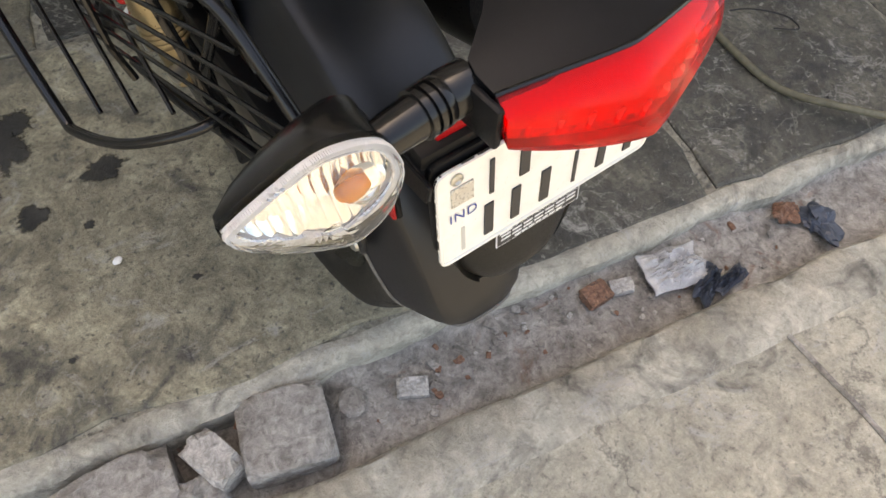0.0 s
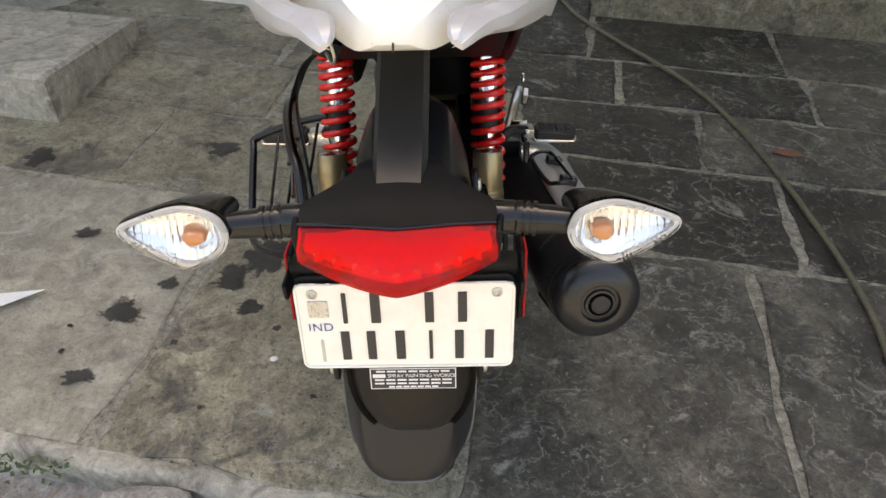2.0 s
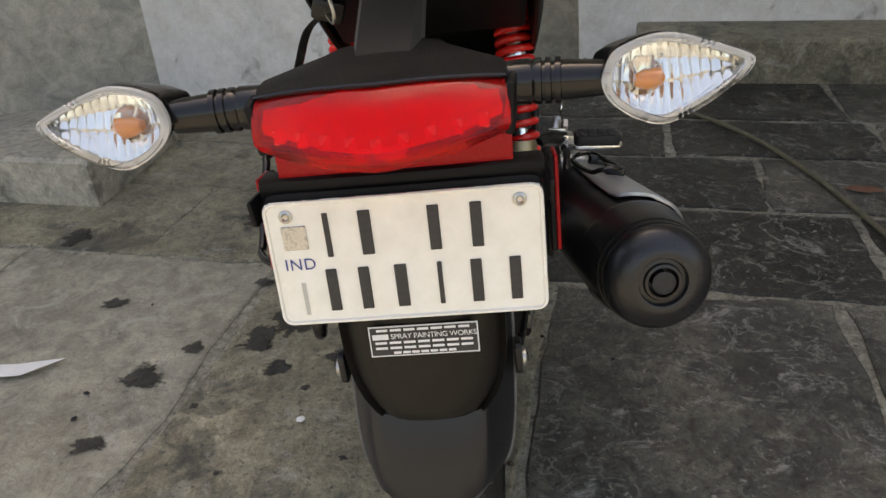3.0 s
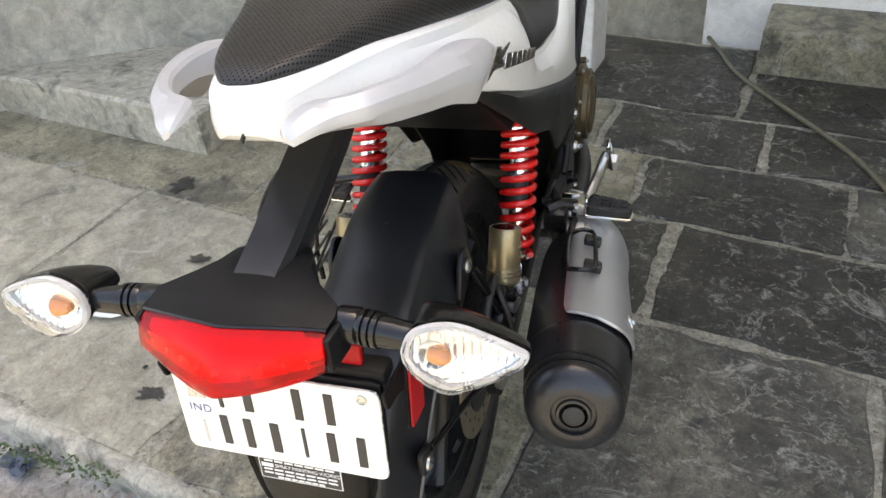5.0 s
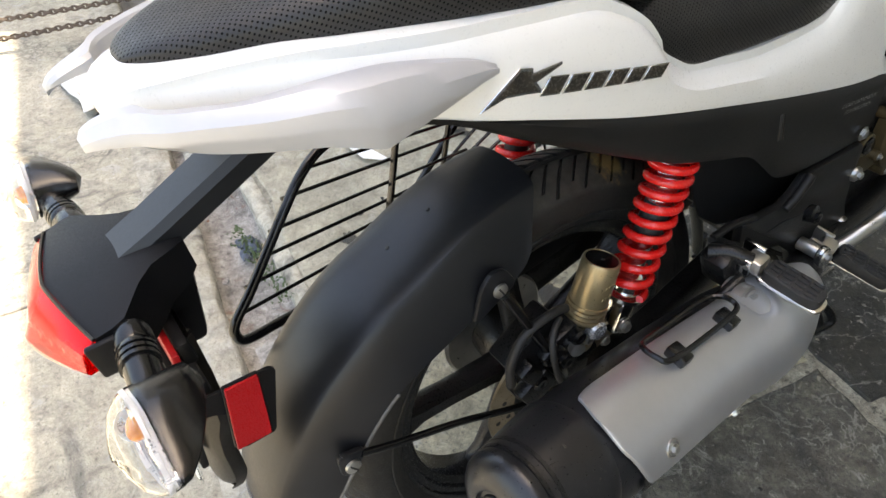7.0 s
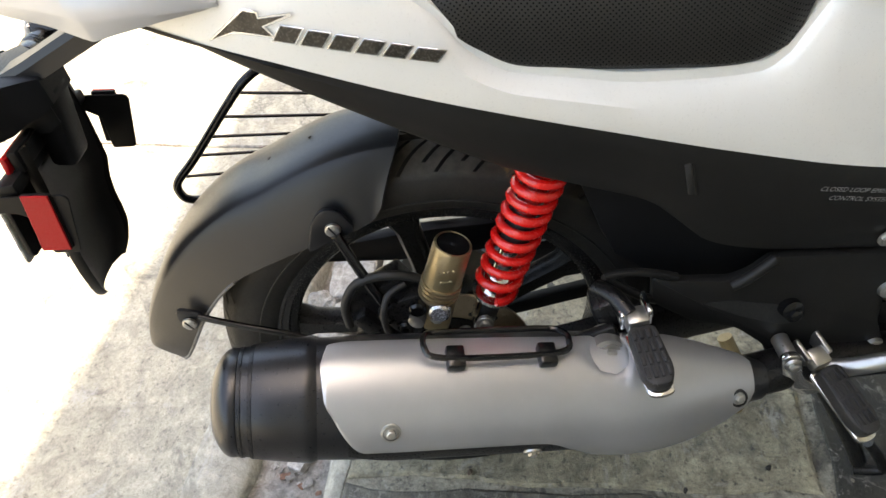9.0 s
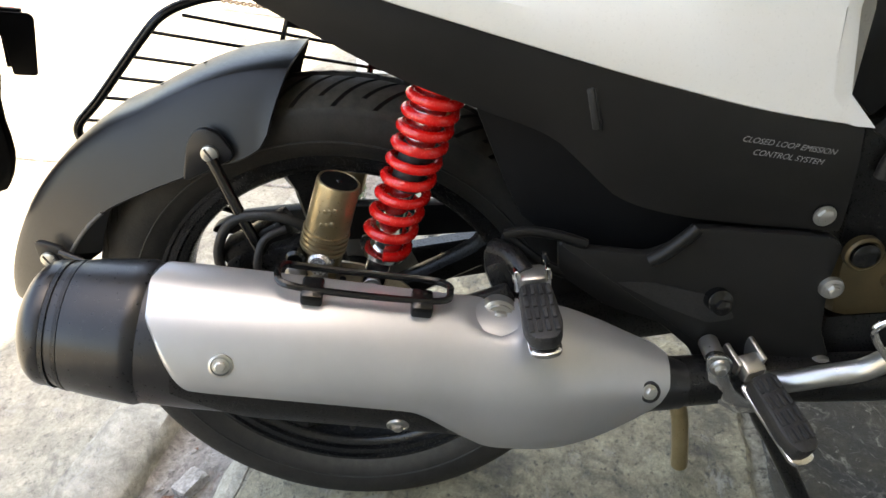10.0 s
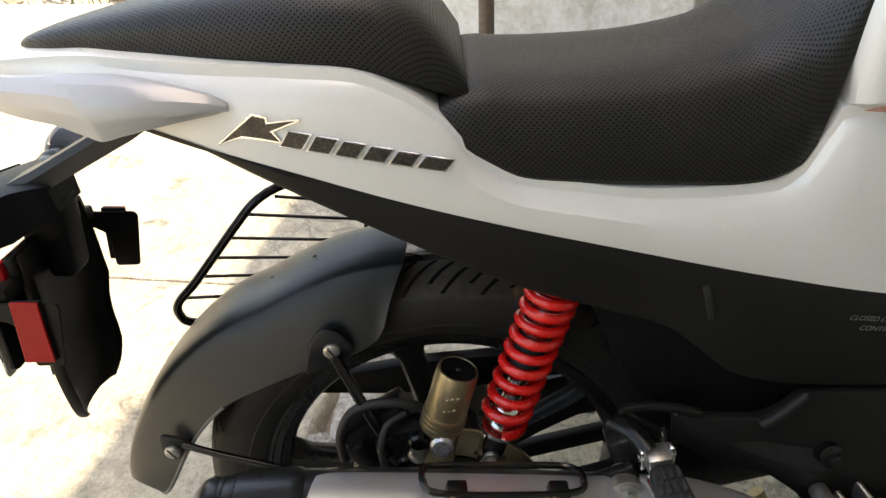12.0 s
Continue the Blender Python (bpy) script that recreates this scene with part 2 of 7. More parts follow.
AMBER = surface("amber_bulb", (0.55, 0.16, 0.02), (0.68, 0.24, 0.05), 0.15, coat=0.5)
SEAT = perforated("perforated_seat_vinyl")
DECAL = surface("grey_lettering", (0.2, 0.2, 0.2), (0.26, 0.26, 0.26), 0.45)
BADGE = surface("dark_badge", (0.03, 0.028, 0.025), (0.09, 0.08, 0.065), 0.25, metal=0.4, scale=60)
ORANGE = surface("faded_orange_graphic", (0.5, 0.26, 0.2), (0.56, 0.31, 0.24), 0.3, coat=0.4, scale=12)
SAND = surface("sand_graphic", (0.6, 0.52, 0.38), (0.66, 0.58, 0.44), 0.3, coat=0.4, scale=12)

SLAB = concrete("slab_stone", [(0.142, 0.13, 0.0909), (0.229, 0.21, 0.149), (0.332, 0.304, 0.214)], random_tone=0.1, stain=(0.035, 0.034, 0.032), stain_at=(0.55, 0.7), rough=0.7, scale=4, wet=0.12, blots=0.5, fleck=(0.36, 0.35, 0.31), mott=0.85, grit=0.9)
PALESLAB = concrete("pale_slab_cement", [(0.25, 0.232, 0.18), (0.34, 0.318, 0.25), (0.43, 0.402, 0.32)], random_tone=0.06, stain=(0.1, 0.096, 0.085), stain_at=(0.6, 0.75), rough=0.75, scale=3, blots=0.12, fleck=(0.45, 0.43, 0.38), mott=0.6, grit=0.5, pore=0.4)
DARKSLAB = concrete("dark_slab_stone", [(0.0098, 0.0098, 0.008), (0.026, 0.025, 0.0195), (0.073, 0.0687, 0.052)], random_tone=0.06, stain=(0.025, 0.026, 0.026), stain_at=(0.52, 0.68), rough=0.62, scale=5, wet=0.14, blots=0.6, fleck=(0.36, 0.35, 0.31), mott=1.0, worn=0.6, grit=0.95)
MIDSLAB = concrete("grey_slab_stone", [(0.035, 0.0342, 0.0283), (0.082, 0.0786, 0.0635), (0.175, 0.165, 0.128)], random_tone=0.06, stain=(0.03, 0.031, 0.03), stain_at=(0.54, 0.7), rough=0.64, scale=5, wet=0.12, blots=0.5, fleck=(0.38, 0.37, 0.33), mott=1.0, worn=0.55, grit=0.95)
DAMP = concrete("damp_dirt", [(0.02, 0.0195, 0.018), (0.032, 0.031, 0.028), (0.06, 0.058, 0.052)], rough=0.6, scale=8, stain_at=(0.8, 0.9), fleck=(0.12, 0.118, 0.11))
WHITEWASH = concrete("whitewashed_plaster", [(0.54, 0.52, 0.475), (0.63, 0.61, 0.56), (0.70, 0.68, 0.63)], stain=(0.4, 0.39, 0.37), stain_at=(0.6, 0.78), scale=3, grit=0.3, fleck=(0.8, 0.79, 0.77), pore=0.12, mott=0.5)
MORTAR = concrete("mortar", [(0.1957, 0.185, 0.1478), (0.2781, 0.262, 0.2094), (0.3708, 0.35, 0.2816)], stain_at=(0.56, 0.72), scale=8)
CEMENT = concrete("cement_kerb", [(0.31, 0.296, 0.245), (0.405, 0.386, 0.322), (0.50, 0.48, 0.402)], stain=(0.11, 0.105, 0.09), stain_at=(0.54, 0.72), scale=5, grit=0.35, pore=0.3, blots=0.15, mott=0.55)
PAVING = concrete("outer_paving", [(0.2884, 0.275, 0.22), (0.3811, 0.36, 0.2904), (0.4738, 0.45, 0.3652)], stain=(0.10, 0.098, 0.088), stain_at=(0.58, 0.72), scale=4, cracks=0.7, grit=0.6, blots=0.1, pore=0.5, mott=0.5)
WALLMAT = concrete("grey_plaster", [(0.3296, 0.325, 0.2816), (0.4326, 0.42, 0.3608), (0.5356, 0.515, 0.44)], stain=(0.2, 0.2, 0.19), stain_at=(0.55, 0.75), scale=2.5, grit=0.35, pore=0.15, mott=0.5)
PALEWALL = concrete("pale_plaster", [(0.58, 0.575, 0.55), (0.68, 0.67, 0.64), (0.76, 0.75, 0.71)], stain=(0.3, 0.29, 0.26), stain_at=(0.6, 0.72), scale=3, grit=0.25, pore=0.1, mott=0.4)
DIRT = concrete("gutter_dirt", [(0.19, 0.176, 0.158), (0.275, 0.258, 0.234), (0.37, 0.348, 0.318)], stain=(0.19, 0.085, 0.05), stain_at=(0.6, 0.74), scale=6, grit=0.6, pore=0.5, fleck=(0.46, 0.44, 0.41))
STONE = concrete("loose_stone", [(0.24, 0.226, 0.208), (0.325, 0.307, 0.284), (0.41, 0.392, 0.365)], stain_at=(0.6, 0.8), scale=9, grit=0.3, pore=0.25)
SOIL = concrete("dry_soil", [(0.15, 0.13, 0.095), (0.24, 0.21, 0.16), (0.33, 0.295, 0.23)], stain=(0.12, 0.12, 0.06), stain_at=(0.58, 0.75), scale=1.2)
HOSE = surface("dirty_hose", (0.09, 0.085, 0.055), (0.15, 0.135, 0.09), 0.65, scale=60, bump=0.3)
PALESTONE = concrete("pale_stone", [(0.36, 0.34, 0.315), (0.46, 0.44, 0.41), (0.56, 0.54, 0.51)], stain_at=(0.6, 0.8), scale=12, grit=0.3, pore=0.25)
PAPER = surface("white_paper", (0.7, 0.7, 0.68), (0.78, 0.78, 0.75), 0.7, scale=30)
PLASTICBAG = surface("thin_plastic", (0.34, 0.34, 0.34), (0.5, 0.5, 0.49), 0.25, scale=40, spec=0.5)
BLUEDARK = surface("dark_blue_plastic", (0.03, 0.04, 0.06), (0.06, 0.075, 0.1), 0.4, scale=60)
RUSTY = concrete("rust_brick", [(0.17, 0.085, 0.055), (0.24, 0.125, 0.08), (0.32, 0.2, 0.14)], stain_at=(0.7, 0.85), scale=20)
LEAFRED = surface("dry_leaf", (0.14, 0.06, 0.04), (0.22, 0.1, 0.06), 0.7)
GREEN = surface("leaf_green", (0.045, 0.075, 0.025), (0.075, 0.11, 0.04), 0.6)
MOSS = concrete("moss", [(0.075, 0.085, 0.04), (0.13, 0.135, 0.07), (0.2, 0.2, 0.125)], scale=20)
IRON = surface("rusty_iron", (0.09, 0.07, 0.055), (0.16, 0.12, 0.09), 0.65, metal=0.4, scale=40, bump=0.3)
SACKING = surface("beige_sacking", (0.40, 0.375, 0.29), (0.52, 0.49, 0.40), 0.85, scale=22, bump=0.3)
CLOTH = surface("old_cloth", (0.6, 0.58, 0.53), (0.72, 0.7, 0.66), 0.9, scale=15, bump=0.3)


def tyre_rubber():
    m = surface("tyre_rubber", (0.011, 0.0105, 0.010), (0.024, 0.0225, 0.02), 0.6, scale=35, bump=0.25, dust=0.32, spec=0.3)
    n, l = nodes_of(m)
    b = n["Principled BSDF"]
    tc = n.new("ShaderNodeTexCoord").outputs["Object"]
    d = n.new("ShaderNodeVectorMath")
    d.operation = "DISTANCE"
    l.new(tc, d.inputs[0])
    d.inputs[1].default_value = (0.02, 0.57, 0.605)
    a = n.new("ShaderNodeMath")
    a.operation = "MULTIPLY_ADD"
    l.new(noise_node(n, l, tc, 60, 6, 0.7).outputs[0], a.inputs[0])
    a.inputs[1].default_value = 0.05
    l.new(d.outputs["Value"], a.inputs[2])
    mud = ramp_node(n, l, a.outputs[0], [(0.05, (0.85,) * 3), (0.062, (0, 0, 0))])
    old = b.inputs["Base Color"].links[0].from_socket
    l.new(mix_node(n, l, mud.outputs[0], old, (0.3, 0.2, 0.07)), b.inputs["Base Color"])
    return m


TYRE = tyre_rubber()


def fade_film(m):
    """Lets a stain thin out raggedly towards its edge (u of its map: 0 at the middle, 1 at the edge)."""
    n, l = nodes_of(m)
    b, out = n["Principled BSDF"], n["Material Output"]
    uv = n.new("ShaderNodeTexCoord")
    sep = n.new("ShaderNodeSeparateXYZ")
    l.new(uv.outputs["UV"], sep.inputs[0])
    a = n.new("ShaderNodeMath")
    a.operation = "MULTIPLY_ADD"
    l.new(noise_node(n, l, uv.outputs["Object"], 45, 8, 0.7).outputs[0], a.inputs[0])
    a.inputs[1].default_value = 0.9
    l.new(sep.outputs[0], a.inputs[2])
    mask = ramp_node(n, l, a.outputs[0], [(0.85, (0.88,) * 3), (1.3, (0, 0, 0))])
    clearer = n.new("ShaderNodeBsdfTransparent")
    mix = n.new("ShaderNodeMixShader")
    l.new(mask.outputs[0], mix.inputs[0])
    l.new(clearer.outputs[0], mix.inputs[1])
    l.new(b.outputs[0], mix.inputs[2])
    l.new(mix.outputs[0], out.inputs["Surface"])


fade_film(DAMP)

# ---- mesh helpers ----
def link(name, verts, faces, mat, parent=None, label="", smooth=40.0, uvs=None):
    """One mesh object; smooth: the angle above which an edge stays sharp (0: flat)."""
    me = bpy.data.meshes.new(name)
    me.from_pydata([tuple(v) for v in verts], [], faces)
    me.validate()
    bm = bmesh.new()
    bm.from_mesh(me)
    bmesh.ops.recalc_face_normals(bm, faces=bm.faces)
    bm.to_mesh(me)
    bm.free()
    if uvs:
        lay = me.uv_layers.new(name="uv")
        for lp in me.loops:
            lay.data[lp.index].uv = uvs[lp.vertex_index]
    me.materials.append(mat)
    if smooth:
        me.polygons.foreach_set("use_smooth", [True] * len(me.polygons))
        me.set_sharp_from_angle(angle=radians(smooth))
    ob = new(name, me)
    if parent:
        ob.parent = parent
    if label:
        tagged(ob, label)
    return ob


def part(name, bm, mat, parent, label="", smooth=40.0):
    me = bpy.data.meshes.new(name)
    bmesh.ops.recalc_face_normals(bm, faces=bm.faces)
    bm.to_mesh(me)
    bm.free()
    me.materials.append(mat)
    if smooth:
        me.polygons.foreach_set("use_smooth", [True] * len(me.polygons))
        me.set_sharp_from_angle(angle=radians(smooth))
    ob = new(name, me)
    ob.parent = parent
    if label:
        tagged(ob, label)
    return ob


def loft(rings, ring_closed=True, caps=True, loop=False):
    """Verts and faces of a skin over rings of equally many points."""
    n = len(rings[0])
    verts = [Vector(p) for r in rings for p in r]
    faces = []
    last = len(rings) if loop else len(rings) - 1
    for i in range(last):
        j = (i + 1) % len(rings)
        for k in range(n if ring_closed else n - 1):
            k2 = (k + 1) % n
            faces.append((i * n + k, i * n + k2, j * n + k2, j * n + k))
    if caps and ring_closed and not loop:
        faces += [tuple(range(n))[::-1], tuple(range((len(rings) - 1) * n, len(rings) * n))]
    return verts, faces


def smooth_path(pts, steps=6, closed=False):
    pts = [Vector(p) for p in pts]
    out, n = [], len(pts)
    for i in range(n if closed else n - 1):
        p0, p1 = pts[(i - 1) % n] if closed or i else pts[0], pts[i]
        p2 = pts[(i + 1) % n]
        p3 = pts[(i + 2) % n] if closed or i + 2 < n else p2
        for s in range(steps):
            t = s / steps
            out.append(0.5 * ((2 * p1) + (p2 - p0) * t + (2 * p0 - 5 * p1 + 4 * p2 - p3) * t * t + (3 * p1 - p0 - 3 * p2 + p3) * t ** 3))
    if not closed:
        out.append(pts[-1])
    return out


def tube(pts, r, n=10, closed=False, squash=1.0):
    """Round rod along points; r: one radius, or one for each point."""
    pts = [Vector(p) for p in pts]
    rs = r if isinstance(r, (list, tuple)) else [r] * len(pts)
    rings, side = [], None
    for i, p in enumerate(pts):
        a = pts[i - 1] if i or closed else p
        b = pts[(i + 1) % len(pts)] if i + 1 < len(pts) or closed else p
        t = (b - a).normalized()
        if side is None:
            side = t.orthogonal().normalized()
        side = (side - t * side.dot(t)).normalized()
        other = t.cross(side)
        rings.append([p + (side * math.cos(2 * math.pi * k / n) + other * squash * math.sin(2 * math.pi * k / n)) * rs[i] for k in range(n)])
    return loft(rings, True, not closed, closed)


def lathe(profile, origin, axis, n=40, closed=False):
    """Profile of (along the axis, radius) turned about the axis."""
    origin, axis = Vector(origin), Vector(axis).normalized()
    side = axis.orthogonal().normalized()
    other = axis.cross(side)
    rings = [[origin + axis * a + (side * math.cos(2 * math.pi * k / n) + other * math.sin(2 * math.pi * k / n)) * r for k in range(n)] for a, r in profile]
    return loft(rings, True, not closed, closed)


def join(*pieces):
    verts, faces = [], []
    for v, f in pieces:
        o = len(verts)
        verts += list(v)
        faces += [tuple(i + o for i in q) for q in f]
    return verts, faces


def rod(a, b, r, n=12):
    return tube([a, b], r, n)


def bolt(c, axis, r, h=0.004):
    """Hexagon-headed screw with a washer."""
    c, axis = Vector(c), Vector(axis).normalized()
    return join(lathe([(0, r * 1.35), (h * 0.3, r * 1.35), (h * 0.35, r)], c, axis, 20), lathe([(h * 0.3, r * 0.98), (h, r * 0.95), (h * 1.2, r * 0.7)], c, axis, 6))


def extruded(poly, thick, matrix, bevel=0.001, segments=2):
    """A flat polygon (x, y) given thickness along z, edges rounded, laid by a matrix."""
    bm = bmesh.new()
    vs = [bm.verts.new((x, y, 0)) for x, y in poly]
    f = bm.faces.new(vs)
    top = bmesh.ops.extrude_face_region(bm, geom=[f])
    bmesh.ops.translate(bm, verts=[v for v in top["geom"] if isinstance(v, bmesh.types.BMVert)], vec=(0, 0, thick))
    bmesh.ops.recalc_face_normals(bm, faces=bm.faces)
    if bevel:
        bmesh.ops.bevel(bm, geom=bm.edges[:], offset=bevel, segments=segments, affect="EDGES", profile=0.5)
    bmesh.ops.transform(bm, matrix=matrix, verts=bm.verts)
    return bm


def block(size, matrix, bevel=0.002, segments=2):
    bm = bmesh.new()
    bmesh.ops.create_cube(bm, size=1.0)
    bmesh.ops.scale(bm, vec=size, verts=bm.verts)
    if bevel:
        bmesh.ops.bevel(bm, geom=bm.edges[:], offset=bevel, segments=segments, affect="EDGES", profile=0.5)
    bmesh.ops.transform(bm, matrix=matrix, verts=bm.verts)
    return bm


def rounded(poly, r, n=5):
    """Corners of a polygon rounded off."""
    out, m = [], len(poly)
    for i in range(m):
        p, a, b = Vector(poly[i]), Vector(poly[i - 1]), Vector(poly[(i + 1) % m])
        da, db = (a - p), (b - p)
        q = min(r, da.length * 0.45, db.length * 0.45)
        s, e = p + da.normalized() * q, p + db.normalized() * q
        for k in range(n + 1):
            t = k / n
            out.append(tuple((1 - t) ** 2 * s + 2 * t * (1 - t) * p + t * t * e))
    return out


def yz(x):
    """Lays a polygon given as (y, z) on the plane of that x, thickness towards +x."""
    return Matrix(((0, 0, 1, x), (1, 0, 0, 0), (0, 1, 0, 0), (0, 0, 0, 1)))


def table(ys, vs):
    """A smooth curve through the given values that never overshoots them."""
    ys, vs = np.array(ys, float), np.array(vs, float)
    h, n = np.diff(ys), len(ys)
    d = np.diff(vs) / h
    m = np.zeros(n)
    m[0], m[-1] = d[0], d[-1]
    for i in range(1, n - 1):
        if d[i - 1] * d[i] > 0:
            a, b = 2 * h[i] + h[i - 1], h[i] + 2 * h[i - 1]
            m[i] = (a + b) / (a / d[i - 1] + b / d[i])

    def at(y):
        y = min(max(float(y), ys[0]), ys[-1])
        i = min(max(int(np.searchsorted(ys, y)) - 1, 0), n - 2)
        t = (y - ys[i]) / h[i]
        return float(vs[i] * (1 + 2 * t) * (1 - t) ** 2 + h[i] * m[i] * t * (1 - t) ** 2 + vs[i + 1] * t * t * (3 - 2 * t) + h[i] * m[i + 1] * t * t * (t - 1))
    return at


def writing(name, text, size, matrix, mat, parent, spacing=1.0, depth=0.0, shear=0.0):
    cu = bpy.data.curves.new(name, "FONT")
    cu.body, cu.size, cu.align_x, cu.align_y, cu.space_character, cu.extrude, cu.shear = text, size, "CENTER", "CENTER", spacing, depth, shear
    tmp = new(name, cu)
    me = bpy.data.meshes.new_from_object(tmp.evaluated_get(bpy.context.evaluated_depsgraph_get()))
    bpy.data.objects.remove(tmp)
    me.transform(matrix)
    me.materials.append(mat)
    ob = new(name, me)
    ob.parent = parent
    return ob

# ---- the place ----
def structure(name, label, bm=None, mat=None, matrix=None, vf=None, smooth=0.0):
    if bm is not None:
        me = bpy.data.meshes.new(name)
        bmesh.ops.recalc_face_normals(bm, faces=bm.faces)
        bm.to_mesh(me)
        bm.free()
        me.materials.append(mat)
        ob = new(name, me)
    else:
        ob = link(name, vf[0], vf[1], mat, None, "", smooth)
    if matrix:
        ob.matrix_world = matrix
    return tagged(ob, label, name.split("_")[0], kind="structure")


def sheet(u0, u1, v0, v1, step, height):
    """A grid with an uneven surface."""
    nu, nv = max(2, int((u1 - u0) / step)), max(2, int((v1 - v0) / step))
    verts = [(u0 + (u1 - u0) * i / nu, v0 + (v1 - v0) * j / nv, 0) for j in range(nv + 1) for i in range(nu + 1)]
    verts = [(x, y, height(x, y)) for x, y, _ in verts]
    faces = [(j * (nu + 1) + i, j * (nu + 1) + i + 1, (j + 1) * (nu + 1) + i + 1, (j + 1) * (nu + 1) + i) for j in range(nv) for i in range(nu)]
    return verts, faces


def wobble(x, y, a, s):
    return a * noise.noise(Vector((x * s, y * s, 3.1)))


# ground beyond everything, one sheet to the horizon
structure("ground", "sunlit dry soil ground beyond the paving", mat=SOIL, matrix=UPRIGHT, vf=([(-300, -300, -0.3), (300, -300, -0.3), (300, 300, -0.3), (-300, 300, -0.3)], [(0, 1, 2, 3)]))
floor = structure("floor", "mortar bed of the stone-paved ramp", block((4.9, 2.515, 0.12), pose(-0.1, 1.4225, -0.065), 0), MORTAR, HOUSE)
structure("kerb_1", "rough cement edge of the ramp above the gutter", mat=CEMENT, matrix=HOUSE, smooth=50,
          vf=loft([[(u, 0.142 + wobble(u, 0, 0.016, 6) + wobble(u, 5, 0.006, 25), -0.11), (u, 0.146 + wobble(u, 0, 0.016, 6) + wobble(u, 5, 0.006, 25), -0.012 + wobble(u, 2, 0.008, 12)), (u, 0.156 + wobble(u, 0, 0.012, 6), -0.003 + wobble(u, 3, 0.004, 14)), (u, 0.172 + wobble(u, 9, 0.014, 7), 0.0015 + wobble(u, 4, 0.003, 18)), (u, 0.186 + wobble(u, 9, 0.014, 7), -0.003), (u, 0.21, -0.11)] for u in np.linspace(-2.5, 2.3, 220)]))
structure("gutter_bed", "silted gutter bed with rust-stained dirt", mat=DIRT, matrix=HOUSE, smooth=60, vf=sheet(-2.5, 2.3, -0.03, 0.17, 0.012, lambda x, y: -0.046 - 0.03 * min(1, max(0, (-0.16 - x) / 0.05)) + wobble(x, y, 0.010, 9) + wobble(x, y, 0.007, 30) + 0.012 * min(1, max(0, (abs(y - 0.07) - 0.06) / 0.03))))
pave = structure("pavement", "grey cement street paving outside the gutter", mat=PAVING, matrix=STREET, smooth=60,
                 vf=sheet(-4.6, 3.2, -4.2, -0.095, 0.05, lambda x, y: wobble(x, y, 0.006, 3) + wobble(x, y, 0.003, 14)))
structure("kerb_2", "rough cement outer kerb of the gutter", mat=CEMENT, matrix=STREET, smooth=50,
          vf=loft([[(u, 0.0 + wobble(u, 7, 0.018, 5) + wobble(u, 1, 0.005, 22), -0.11), (u, -0.004 + wobble(u, 7, 0.018, 5) + wobble(u, 1, 0.005, 22), -0.012 + wobble(u, 8, 0.006, 12)), (u, -0.014 + wobble(u, 7, 0.016, 5), 0.0 + wobble(u, 6, 0.004, 14)), (u, -0.105, 0.003 + wobble(u, 5, 0.003, 15)), (u, -0.115, -0.002), (u, -0.12, -0.11)] for u in np.linspace(-4.6, 3.2, 320)]))

# walls of the yard
def wall(name, a, b, z0, z1, mat, label, thick=0.2):
    """Upright wall from plan point a to b, thickness to the left of its run."""
    a, b = Vector((*a, 0)), Vector((*b, 0))
    d = (b - a)
    L = d.length
    d.normalize()
    bm = block((L, thick, z1 - z0), pose(L / 2, thick / 2, (z0 + z1) / 2), 0.008, 2)
    M = Matrix.Translation(a) @ Matrix.Rotation(math.atan2(d.y, d.x), 4, "Z")
    return structure(name, label, bm, mat, M)


wall("wall_west", (-2.39, 1.48), (-3.70, 0.035), -0.4, 4.1, WHITEWASH, "whitewashed yard wall with dark flecks")
wall("wall_corner", (-1.55, 2.62), (-2.62, 1.42), -0.4, 4.1, WALLMAT, "stained grey plastered wall set back beside the whitewashed one")
wall("wall_back", (0.02, 2.42), (-1.5, 2.66), -0.2, 4.1, PALEWALL, "pale stained plaster wall with a round hole")
wall("wall_rear", (2.6, 3.0), (-0.3, 3.45), -0.2, 4.1, WALLMAT, "dark recessed back wall of the yard")
wall("wall_low", (2.5, 2.52), (0.42, 2.86), -0.2, 1.15, PALEWALL, "pale low plaster wall behind the platform")
# unseen plain wall, added to close off this side of the yard
wall("wall_east", (2.3, -0.3), (2.6, 3.1), -0.4, 4.1, WALLMAT, "unseen grey plastered wall added to close the yard's side")
platform = structure("platform", "dark cement platform at the back of the ramp", block((2.1, 0.8, 0.34), pose(1.25, 2.84, 0.0), 0.012), SLAB, HOUSE)
wedge = [[(u, 1.215, -0.12), (u, 1.21, 0.145), (u, 1.222, 0.157), (u - 0.03, 1.5, 0.125), (u - 0.055, 1.80, 0.088), (u - 0.055, 1.812, 0.078), (u - 0.055, 1.812, -0.12)] for u in (-2.95, -1.412, -1.402)]
wedge[2] = [(u, v, z - (0.01 if z > 0 else 0)) for u, v, z in wedge[2]]
structure("step_1", "worn cement step block set into the rising ramp", mat=CEMENT, matrix=HOUSE, vf=loft(wedge))
# unseen slab added overhead; its edge sets where the yard's shade ends
structure("ceiling", "unseen roof slab added to shade the back of the yard", block((9.0, 6.0, 0.16), pose(-0.6, 3.74, 4.2), 0.01), PALEWALL, UPRIGHT)
v, f = lathe([(0, 0.022), (0.002, 0.017), (-0.03, 0.016), (-0.03, 0.0001)], (-1.412, 2.645, 0.62), (-0.156, -0.988, 0), 24)
hole = link("wall_hole", v, f, RUBBER)
tagged(hole, "dark round drain hole in the pale wall", "hole", kind="structure")
